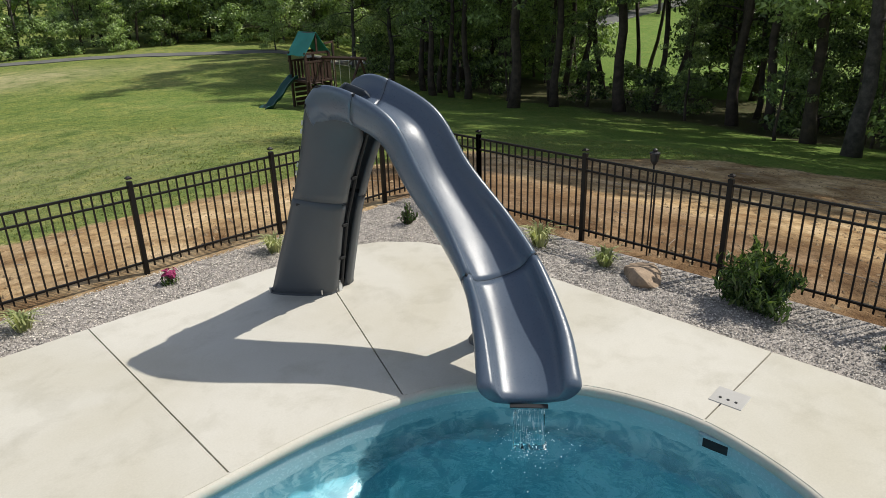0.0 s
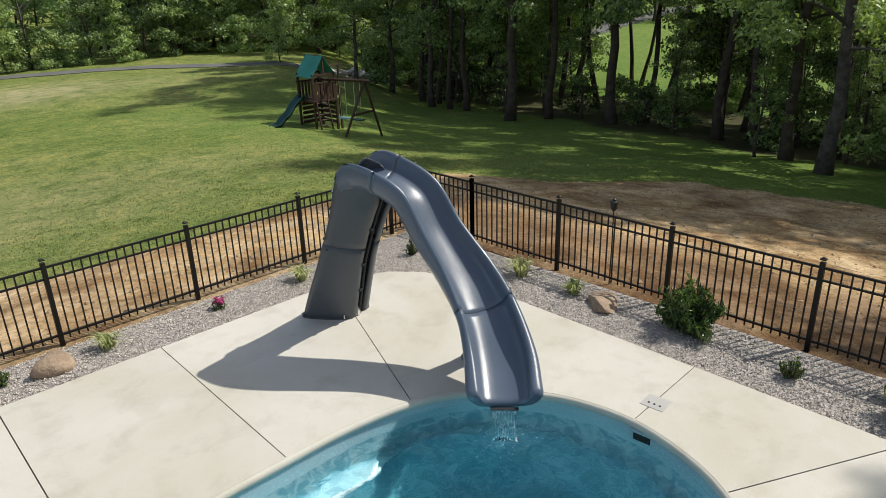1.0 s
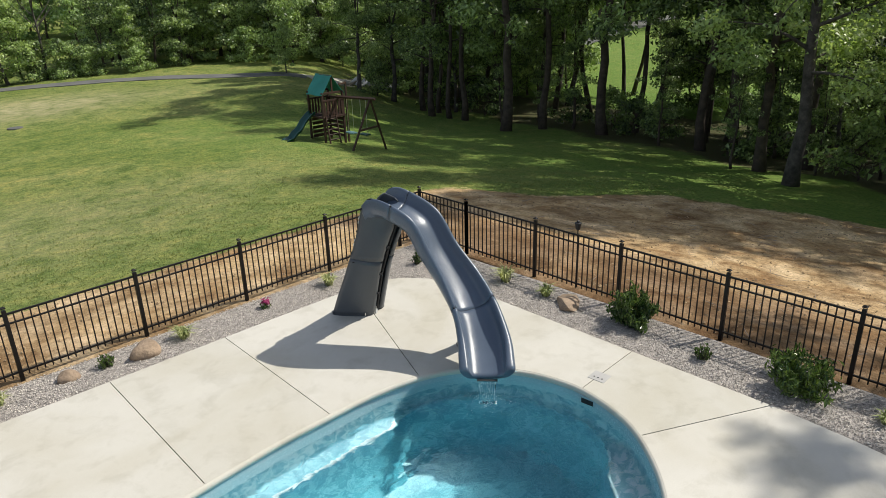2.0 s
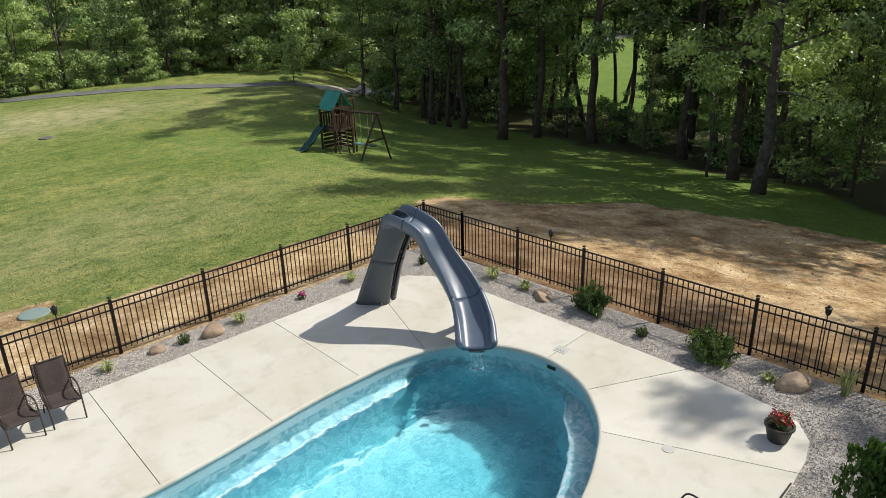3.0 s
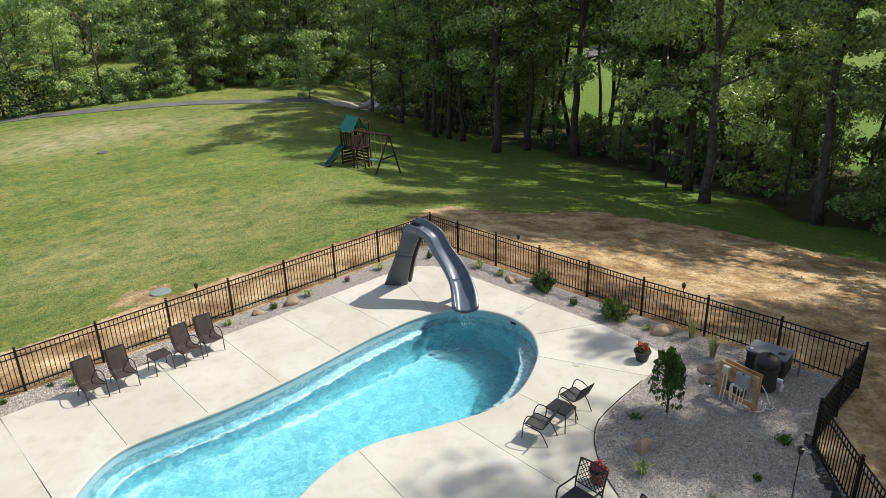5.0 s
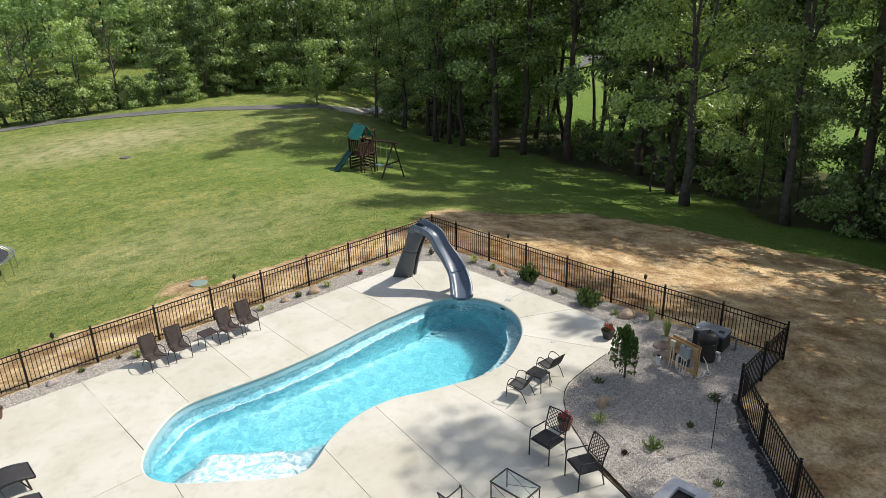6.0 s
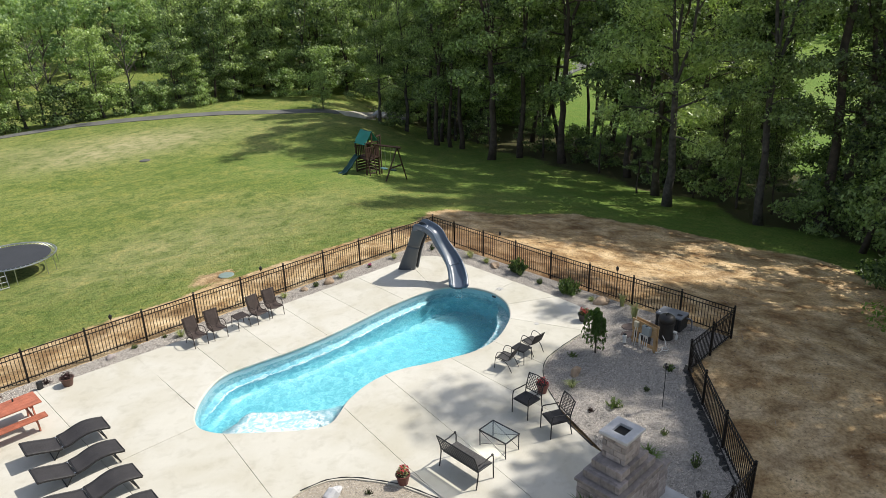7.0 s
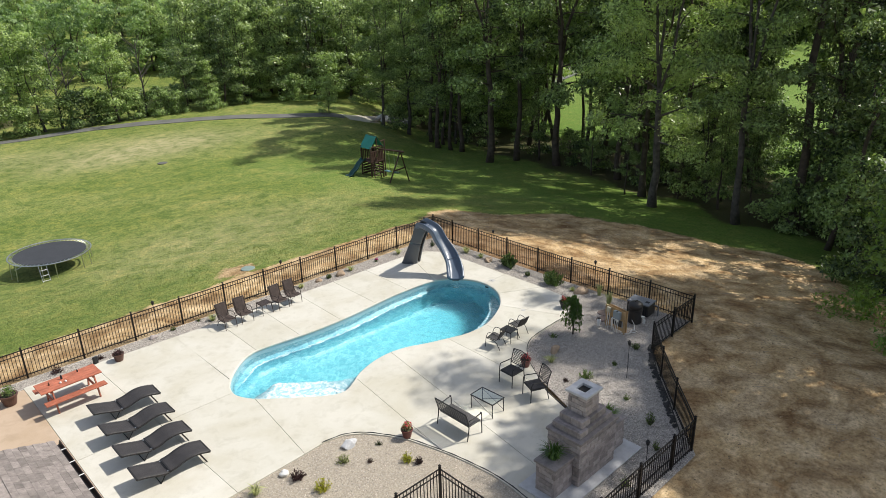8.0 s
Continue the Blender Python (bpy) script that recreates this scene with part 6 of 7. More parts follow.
# taller side post with its bar
g0 = ground_under(1.05, -0.35) - 0.1
part("side_post", box(bmesh.new(), (1.05, -0.35, (2.92 + g0) / 2), (0.09, 0.09, 2.92 - g0), bev=0.006), M_PLAYWOOD, t)
part("side_bar", box(bmesh.new(), (0.78, -0.45, 2.86), (0.62, 0.05, 0.08), Matrix.Rotation(0.3, 4, "Z"), 0.004), M_PLAYWOOD, t)
bm = bmesh.new()
sp = spline([(-0.68, 0.25, 1.40), (-1.00, 0.26, 1.28), (-1.4, 0.28, 0.86), (-1.8, 0.31, 0.50), (-2.1, 0.33, 0.28), (-2.45, 0.36, 0.16)], 5)
sheet(bm, [[(q[0], q[1] + u, q[2] + 0.03 * math.sin(i * 0.9) + h) for u, h in ((-0.29, 0.17), (-0.25, 0.17), (-0.22, 0.03), (-0.1, 0), (0.1, 0), (0.22, 0.03), (0.25, 0.17), (0.29, 0.17))] for i, q in enumerate(sp)], 0.03)
part("slide_chute", bm, M_GREENPLASTIC, t, "dark green plastic slide", smooth=True)
# swing beam on a splayed frame
top = Vector((0.72, -2.75, 2.30))
part("swing_beam", tube(bmesh.new(), [(0.30, -0.55, 2.26), top, top + Vector((0.06, -0.32, 0.0))], 0.075, 4), M_PLAYWOOD, t)
for x, y in ((-0.72, -2.95), (1.85, -2.45)):
    part("a_frame_leg", tube(bmesh.new(), [(top.x, top.y, top.z), (x, y, ground_under(x, y) - 0.1)], 0.058, 6), M_PLAYWOOD, t)
part("a_frame_brace", box(bmesh.new(), (0.64, -2.72, 0.86), (1.45, 0.05, 0.10), Matrix.Rotation(0.19, 4, "Z"), 0.006), M_PLAYWOOD, t)
for f, m_, lb in ((0.38, M_BLUEPLASTIC, "pale blue glider seat"), (0.78, M_GREENPLASTIC, "green swing seat")):
    c = Vector((0.30, -0.55, 2.22)).lerp(top, f)
    for k in (-0.22, 0.22):
        part("chain", tube(bmesh.new(), [(c.x, c.y + k, 2.22), (c.x, c.y + k, 0.52)], 0.014, 5), M_CHROME, t)
    part("swing_seat", box(bmesh.new(), (c.x, c.y, 0.50), (0.30, 0.62, 0.07), bev=0.02), m_, t, lb)
for k in range(5):
    part("ladder_rung", tube(bmesh.new(), [(-0.55, -0.95 + 0.06 * k, 0.22 + 0.25 * k), (0.05, -0.95 + 0.06 * k, 0.22 + 0.25 * k)], 0.03, 6), M_PLAYWOOD, t)
for k in range(5):
    part("low_board", box(bmesh.new(), (0.66, 0, 0.2 + 0.22 * k), (0.03, 1.30, 0.15), bev=0.004), M_PLAYWOOD, t)
    part("low_board", box(bmesh.new(), (0.1, 0.66, 0.2 + 0.22 * k), (1.15, 0.03, 0.15), bev=0.004), M_PLAYWOOD, t)
for k in (-0.57, 0.07):
    part("ladder_rail", box(bmesh.new(), (k, -0.84, 0.66), (0.05, 0.08, 1.42), Matrix.Rotation(-0.2, 4, "X"), 0.005), M_PLAYWOOD, t)

# ---- house corner: gutter and shingled roof ----
h = thing("house", "house corner with a brown-grey shingle roof and dark gutter", "house", 0, 0, 0)
part("wall", box(bmesh.new(), (-19.0, -7.2, 1.2), (12.0, 13.4, 2.6)), M_SIDING, h)
RISE = 0.28
roof = part("roof", sheet(bmesh.new(), [[(x, y, 2.42 + RISE * (-12.55 - x)) for x in (-12.55, -16, -20)] for y in (-0.12, -7, -14)], 0.12), M_SHINGLE, h, "brown-grey shingle roof")
part("roof_slope", sheet(bmesh.new(), [[(x, y, 2.42 + RISE * (x + 27.45)) for x in (-27.45, -24, -20)] for y in (-0.12, -7, -14)], 0.12), M_SHINGLE, h)
SH = {}
for row in range(9):
    k = 0
    y = -0.12 - (0.16 if row % 2 else 0.0)
    while y > -4.2:
        w = (0.30, 0.36, 0.26)[(row * 5 + k * 3) % 3]
        if w not in SH:
            b = box(bmesh.new(), (0, 0, 0), (0.155, w - 0.006, 0.012), Matrix.Rotation(math.atan(RISE) + 0.03, 4, "Y"))
            me = bpy.data.meshes.new("shingle")
            b.to_mesh(me)
            b.free()
            me.materials.append(M_SHINGLE)
            SH[w] = me
        x = -12.63 - 0.14 * row
        o = new("shingle", SH[w])
        o.parent = roof
        o.location = (x, y - w / 2, 2.428 + RISE * (-12.55 - x))
        y -= w
        k += 1
bm = bmesh.new()
loft(bm, [[(-12.56, y, 2.36), (-12.55, y, 2.27), (-12.47, y, 2.26), (-12.43, y, 2.38), (-12.445, y, 2.38), (-12.48, y, 2.275), (-12.54, y, 2.28), (-12.545, y, 2.36)] for y in (-0.10, -14)], True, True)
gut = part("gutter", bm, M_GUTTER, h, "dark brown rain gutter")
for k in range(9):
    part("gutter_strap", box(bmesh.new(), (-12.495, -0.55 - 0.62 * k, 2.385), (0.12, 0.03, 0.008), bev=0.002), M_WHITEPVC, gut, "white gutter strap")


# ---- trees ----
def tree_parts(t, H, crown_low, R, trunk_r, nlimb, leaf, count, leafm, bark, seed, lean=0.03, blob=1.0, shape=1.0, twig=True, flat=0.55):
    """A tapered trunk that forks into three leaders, limbs off them, and leaf clumps along the limbs' outer halves."""
    rr = random.Random(seed)
    fork = max(crown_low + 0.12, 0.36)
    trunk = []
    dx, dy = rr.uniform(-1, 1) * lean, rr.uniform(-1, 1) * lean
    x = y = 0.0
    n = 6
    for k in range(n + 1):
        trunk.append(Vector((x, y, k / n * H * fork - 0.25)))
        x += dx * H * fork / n + rr.uniform(-1, 1) * 0.009 * H
        y += dy * H * fork / n + rr.uniform(-1, 1) * 0.009 * H
    rad = [trunk_r * (1 - 0.38 * k / n) * (1.4 if k == 0 else 1.08 if k == 1 else 1) for k in range(n + 1)]
    part("trunk", tube(bmesh.new(), trunk, rad, 9), bark, t, smooth=True)
    limbs = bmesh.new()
    leaders = []
    a0 = rr.random() * 6.283
    for k in range(3):
        a = a0 + k * 2.094 + rr.uniform(-0.4, 0.4)
        out = R * rr.uniform(0.18, 0.45)
        top = H * rr.uniform(0.82, 0.97)
        pts = [trunk[-1] - Vector((0, 0, 0.3))]
        for j in range(1, 6):
            f = j / 5
            pts.append(Vector((trunk[-1].x + out * math.cos(a) * f ** 0.8 + rr.uniform(-0.2, 0.2), trunk[-1].y + out * math.sin(a) * f ** 0.8 + rr.uniform(-0.2, 0.2), trunk[-1].z + (top - trunk[-1].z) * f)))
        r0 = trunk_r * rr.uniform(0.38, 0.52)
        tube(limbs, pts, [r0, r0 * 0.85, r0 * 0.65, r0 * 0.45, r0 * 0.25, 0.02], 6, False)
        leaders.append(pts)
    blobs = []
    for k in range(nlimb):
        s = crown_low + (0.97 - crown_low) * (k + rr.random() * 0.7) / nlimb
        az = k * 2.399 + rr.uniform(-0.5, 0.5)
        line = trunk if s < fork else leaders[k % 3]
        z = s * H
        p = line[-1].copy()
        for q, w in zip(line, line[1:]):
            if q.z <= z <= w.z:
                p = q.lerp(w, (z - q.z) / (w.z - q.z))
        u = (s - crown_low) / (1 - crown_low)
        reach = R * (math.sin(math.pi * (0.2 + 0.72 * u ** shape)) ** 0.7) * rr.uniform(0.6, 1.1) * (1 if s < fork else 0.78)
        el = radians(rr.uniform(8, 38) + 30 * u)
        d = Vector((math.cos(az) * math.cos(el), math.sin(az) * math.cos(el), math.sin(el)))
        pts = [p]
        for j in range(4):
            d = (d + Vector((rr.uniform(-0.28, 0.28), rr.uniform(-0.28, 0.28), rr.uniform(-0.30, 0.08)))).normalized()
            pts.append(pts[-1] + d * reach / 4)
        r0 = max(0.03, trunk_r * 0.30 * (1 - 0.6 * u))
        tube(limbs, pts, [r0, r0 * 0.75, r0 * 0.5, r0 * 0.3, r0 * 0.12], 4, False)
        for j in range(1, 5):
            q = pts[j]
            for _ in range(1 if j < 4 else 2):
                off = Vector((rr.gauss(0, 1), rr.gauss(0, 1), rr.gauss(0, 0.5))) * (0.42 * blob * (0.6 + 0.15 * reach))
                c = q + off
                br = blob * rr.choice((0.45, 0.6, 0.8, 1.15, 1.4)) * (0.55 + 0.12 * R)
                if twig and rr.random() < 0.3:
                    tube(limbs, [q, (q + c) / 2 + Vector((0, 0, 0.1)), c], [r0 * 0.3, r0 * 0.2, 0.012], 3, False)
                if j > 1 or rr.random() < 0.4:
                    blobs.append([*c, br, br * br])
    tot = sum(b[4] for b in blobs)
    for b in blobs:
        b[4] = max(4, round(count * b[4] / tot))
    part("branchwork", limbs, bark, t, smooth=True)
    leaves("crown", blobs, leaf, leafm, t, seed, 0.62, 0.25, 0.75, 0.42, "", True, flat)


def proto(name, label, **k):
    t = thing(name, label, "tree", 0, 0, 0, 0, "woodland trees")
    tree_parts(t, **k)
    return t


TALL = [proto("tree", "tall shade tree with bare trunk at the wood edge", H=24, crown_low=0.20, R=5.6, trunk_r=0.28, nlimb=26, leaf=0.21, count=15000, leafm=L_WOOD, bark=M_BARK, seed=11, blob=0.82),
        proto("tree", "tall leaning shade tree with dark bark and open crown", H=26, crown_low=0.27, R=4.8, trunk_r=0.235, nlimb=24, leaf=0.21, count=13500, leafm=L_WOOD, bark=M_BARK, seed=12, lean=0.07, blob=0.82),
        proto("tree", "slender woodland tree with thin trunk and ragged crown", H=20, crown_low=0.20, R=3.8, trunk_r=0.19, nlimb=22, leaf=0.20, count=9000, leafm=L_WOOD, bark=M_BARK, seed=13, lean=0.05, blob=0.8),
        proto("tree", "broad sunlit tree with pale green leaves hanging low", H=19, crown_low=0.19, R=5.4, trunk_r=0.29, nlimb=28, leaf=0.21, count=14500, leafm=L_LIGHT, bark=M_BARKPALE, seed=14, blob=0.85),
        proto("tree", "slim leaning tree with long bare trunk at the field edge", H=19, crown_low=0.46, R=4.2, trunk_r=0.20, nlimb=18, leaf=0.24, count=9000, leafm=L_WOOD, bark=M_BARK, seed=15, lean=0.08, blob=0.8),
        proto("tree", "leafy sunlit maple with branches down to the soil", H=12, crown_low=0.05, R=4.6, trunk_r=0.20, nlimb=32, leaf=0.17, count=21000, leafm=L_MAPLE, bark=M_BARKPALE, seed=16, blob=0.9, shape=0.7),
        proto("tree", "broad old tree with grey trunk and low sunlit sprays", H=24, crown_low=0.19, R=6.0, trunk_r=0.29, nlimb=34, leaf=0.18, count=31000, leafm=L_LIGHT, bark=M_BARKPALE, seed=17, blob=0.85),
        proto("tree", "tall forked tree with grey trunk beside the bare soil", H=27, crown_low=0.24, R=5.2, trunk_r=0.25, nlimb=30, leaf=0.18, count=29000, leafm=L_WOOD, bark=M_BARKPALE, seed=18, lean=0.03, blob=0.85),
        proto("tree", "dense broad tree, its leaf colour darkened for shade", H=24, crown_low=0.18, R=5.8, trunk_r=0.27, nlimb=28, leaf=0.21, count=15000, leafm=L_SHADE, bark=M_BARK, seed=19, blob=0.85)]
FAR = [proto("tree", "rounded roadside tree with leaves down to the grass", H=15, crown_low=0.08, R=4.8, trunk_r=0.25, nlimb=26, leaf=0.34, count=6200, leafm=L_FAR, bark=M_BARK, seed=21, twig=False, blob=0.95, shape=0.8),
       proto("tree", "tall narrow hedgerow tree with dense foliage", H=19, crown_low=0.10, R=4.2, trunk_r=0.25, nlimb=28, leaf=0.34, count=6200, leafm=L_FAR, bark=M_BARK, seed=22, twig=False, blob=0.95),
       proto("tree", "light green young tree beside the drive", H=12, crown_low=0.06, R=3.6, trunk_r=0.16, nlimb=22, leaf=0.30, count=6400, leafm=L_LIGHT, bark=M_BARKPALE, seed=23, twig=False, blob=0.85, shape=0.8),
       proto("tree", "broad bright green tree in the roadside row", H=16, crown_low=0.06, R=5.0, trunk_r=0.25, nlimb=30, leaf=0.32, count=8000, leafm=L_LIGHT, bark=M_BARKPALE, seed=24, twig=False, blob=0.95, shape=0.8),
       proto("tree", "far hillside tree with haze in its pale leaf colour", H=16, crown_low=0.08, R=5.0, trunk_r=0.25, nlimb=24, leaf=0.5, count=3000, leafm=L_HAZE, bark=M_BARK, seed=25, twig=False, blob=1.0, shape=0.8)]
BRUSH = [proto("shrub", "wild green brush along the wood edge", H=3.4, crown_low=0.05, R=2.2, trunk_r=0.06, nlimb=14, leaf=0.22, count=2600, leafm=L_WOOD, bark=M_BARK, seed=31, blob=0.75),
         proto("shrub", "low wild green undergrowth in the wood", H=2.0, crown_low=0.05, R=1.8, trunk_r=0.05, nlimb=12, leaf=0.18, count=1900, leafm=L_WOOD, bark=M_BARK, seed=32, blob=0.65),
         proto("shrub", "tall dark thicket at the wood edge", H=5.6, crown_low=0.05, R=3.3, trunk_r=0.09, nlimb=24, leaf=0.20, count=5500, leafm=L_WOOD, bark=M_BARK, seed=33, blob=0.75)]
for b_ in BRUSH:
    b_["category"], b_["group"] = "shrub", "wild brush"
USED = set()


def plant(src, x, y, s=1.0, rz=0.0, dz=0.0):
    x, y = lay(x, y)
    s = s / stretch(x, y)
    m = pose(x, y, terrain(x, y) + dz, 0, 0, rz) @ Matrix.Diagonal((s, s, s, 1))
    if src not in USED:
        USED.add(src)
        src.matrix_basis = m
        return src
    c = copy_thing(src, pose(x, y, terrain(x, y) + dz, 0, 0, rz))
    c.matrix_basis = m
    return c


rr = random.Random(77)
# some, such as (30.5, -1.2) and (33.6, -1.6), are added for their shade
for x, y, k, s in [(34.4, 29.1, 0, 1.2), (37.5, 28.2, 1, 1.1), (38.2, 23.7, 0, 1.2), (37.2, 35.7, 1, 1.0), (36.8, 37.0, 2, 1.05), (36.6, 38.8, 0, 0.9), (39.3, 42.8, 1, 0.95),
                   (28.8, 8.0, 6, 1.0), (31.5, 10.4, 0, 0.95), (35.7, 9.6, 1, 1.05), (29.0, 1.9, 7, 1.0), (37.1, 16.1, 1, 1.15), (37.6, 14.4, 2, 1.35), (44.2, 58.1, 6, 0.75),
                   (54.7, 32.2, 4, 0.95), (59.3, 34.0, 4, 0.9), (52.0, 13.6, 4, 1.1), (30.5, -1.2, 4, 1.5), (27.2, -4.4, 4, 0.75), (36.5, -8.0, 8, 0.9),
                   (43.5, 38.0, 3, 1.0), (40.5, 34.2, 0, 1.0), (38.8, 40.3, 2, 1.0), (47.0, 46.0, 0, 1.0), (41.6, 49.5, 6, 0.8), (50.0, 54.0, 3, 1.1), (45.0, -2.0, 8, 1.05),
                   (48.0, 41.5, 2, 1.1), (41.5, 31.5, 2, 1.0), (46.5, 12.5, 2, 1.0), (45.0, 18.0, 2, 1.0), (47.5, 8.5, 4, 1.1), (49.0, 0.0, 8, 1.1), (33.6, -1.6, 8, 1.1), (38.0, -6.5, 8, 1.0), (42.0, -3.0, 8, 1.05), (46.0, -6.0, 0, 1.1), (41.0, -10.0, 0, 1.1), (57.0, -4.0, 0, 1.0), (45.5, 44.0, 2, 1.0), (43.0, 42.5, 2, 0.9), (52.5, 47.0, 2, 1.1), (56.0, 40.5, 3, 0.9), (42.5, 18.5, 0, 1.0), (47.0, 20.5, 1, 1.0), (52.0, 18.5, 0, 1.0), (50.0, 4.0, 4, 1.2), (39.5, 27.0, 2, 0.6), (43.0, 24.0, 4, 1.0), (33.5, 5.2, 2, 0.45), (31.0, 11.6, 2, 0.36), (39.0, 12.5, 2, 0.5), (36.5, 18.5, 2, 0.4), (34.0, 3.0, 2, 0.4), (41.0, 9.8, 3, 0.5), (38.5, -1.0, 2, 0.6), (37.0, 6.5, 2, 0.4), (40.0, 30.0, 2, 0.4), (39.0, 33.5, 2, 0.5), (40.5, 40.0, 3, 0.5), (33.8, 8.6, 2, 0.32), (46.0, 24.5, 4, 1.1), (50.5, 26.5, 4, 1.2), (47.0, 30.5, 4, 1.1), (54.0, 22.0, 4, 1.2), (49.5, 16.0, 4, 1.1), (56.0, 12.5, 4, 1.2), (46.5, 34.0, 4, 1.1), (52.0, 36.5, 4, 1.2), (53.5, 1.0, 4, 1.2), (46.0, 20.2, 2, 0.9), (47.6, 16.4, 2, 0.85), (48.8, 13.4, 2, 0.9), (50.4, 9.2, 2, 1.0), (52.5, 5.5, 2, 1.0), (39.5, -3.0, 8, 0.9)]:
    turn = {(35.7, 9.6): -144, (52.0, 13.6): 0, (54.7, 32.2): 90}
    plant(TALL[k], x, y, s, turn[x, y] if (x, y) in turn else rr.uniform(0, 360))
# trees east and south-east of the pool, mostly unseen, placed so that their shade falls on the gravel and the seats
for x, y, k, s in [(14.5, -11.7, 5, 0.85), (17.6, -15.6, 0, 1.2), (17.6, -12.6, 0, 0.85), (22, -15.5, 1, 1.05), (14, -18, 0, 1.1), (26, -10.5, 4, 1.4), (27, -13, 0, 1), (19, -23, 3, 1.1), (13.8, -14.6, 4, 1.15)]:
    plant(TALL[k], x, y, s, rr.uniform(0, 360))
# row beyond the drive
for x, y, k, s in [(9.7, 106.5, 3, 1.05), (12.3, 104.5, 3, 0.9), (5.5, 107, 3, 1.1), (1, 106, 3, 1.0), (-6, 108, 0, 1.1), (22.3, 99.5, 3, 0.85), (24.2, 100.5, 2, 0.85), (33.3, 97.8, 0, 0.72), (36.6, 96.6, 2, 0.72), (40, 97, 1, 0.8), (43.6, 97, 1, 0.92), (47.5, 97.5, 2, 0.8),
                   (38, 107, 1, 1.0), (43, 108, 0, 1.15), (47.5, 103, 1, 1.1), (51, 97, 0, 1.1), (53, 108, 1, 1.2), (56, 93, 1, 1.1), (58, 84, 0, 1.1), (61, 78, 1, 1.15), (57, 102, 1, 1.25), (63, 91, 1, 1.2), (64, 70, 0, 1.2),
                   (59, 64, 1, 1.15), (66, 62, 1, 1.2), (-14, 112, 1, 1.1), (8, 118, 1, 1.1), (-2, 118, 1, 1.1), (70, 80, 1, 1.2), (46.0, 74.0, 2, 0.5),
                   (50, 152, 0, 1.0), (54, 158, 1, 0.9), (58, 150, 0, 1.0), (44, 168, 0, 0.9), (62, 142, 1, 1.0), (66, 150, 0, 1.2), (70, 138, 1, 1.1), (64, 128, 0, 1.0), (58, 122, 1, 1.0), (72, 120, 1, 1.2), (46, 116, 1, 1.1), (51, 114, 0, 1.2), (56, 112, 1, 1.2), (60, 107, 0, 1.2), (52, 102, 1, 1.0), (61, 98, 0, 1.2), (66, 104, 1, 1.2), (67, 94, 1, 1.1), (60, 116, 1, 1.2), (66, 86, 0, 1.2), (41, 113, 0, 1.0), (54, 119, 1, 1.2)]:
    plant(FAR[k], x, y, s, rr.uniform(0, 360))
for k in range(17):
    a = radians(8 + 1.15 * k + rr.uniform(-0.4, 0.4))
    d = 222 + rr.uniform(-6, 14) + 5 * math.sin(k * 1.3)
    plant(FAR[k % 2], -15 + d * math.sin(a), -16 + d * math.cos(a), rr.uniform(0.9, 1.25), rr.uniform(0, 360), -0.5)
# trees that close the small field beyond the drive
for k in range(11):
    a = radians(10.5 + 1.4 * k + rr.uniform(-0.35, 0.35))
    d = 182 + rr.uniform(-8, 8)
    plant(FAR[4], -15 + d * math.sin(a), -16 + d * math.cos(a), rr.uniform(0.9, 1.3), rr.uniform(0, 360), -0.5)
# thickets on the near edge of the green field, open in two places
for k, (x, y) in enumerate([(52, 40.2), (54, 43.0), (56, 45.5), (53, 47.5), (57, 49.5), (54, 51.5), (58, 54), (55, 56.5), (60, 58.5), (57, 61), (52, 58), (58, 41.0), (61, 46.5), (63, 52), (57, 27.0), (55, 24.2), (58, 22.4), (56, 13.2), (55, 11.0)]):
    plant(BRUSH[2], x, y, (1.25, 1.45, 1.1, 1.6)[k % 4], k * 77)
for x, y in [(60, 50), (62, 44), (59, 57), (60, 25.5)]:
    plant(FAR[1], x, y, 0.95, x * 31)
# wooded rise behind; the pale field stays open between
for k in range(44):
    a = radians(rr.uniform(-12, 62))
    d = rr.uniform(118, 196)
    x, y = -5 + d * math.sin(a), d * math.cos(a)
    u = math.degrees(math.atan2(x + 15, y + 16))
    if 12 < u < 24.5 and d < 190 or 24.5 <= u < 33 and d < 140:
        continue
    plant(FAR[rr.choice((0, 1, 4))], x, y, rr.uniform(1.0, 1.35), rr.uniform(0, 360))
for k in range(12):
    a = radians(rr.uniform(50, 96))
    d = rr.uniform(125, 160)
    x, y = d * math.sin(a), d * math.cos(a)
    plant(FAR[rr.choice((0, 1))], x, y, rr.uniform(1.0, 1.4), rr.uniform(0, 360))
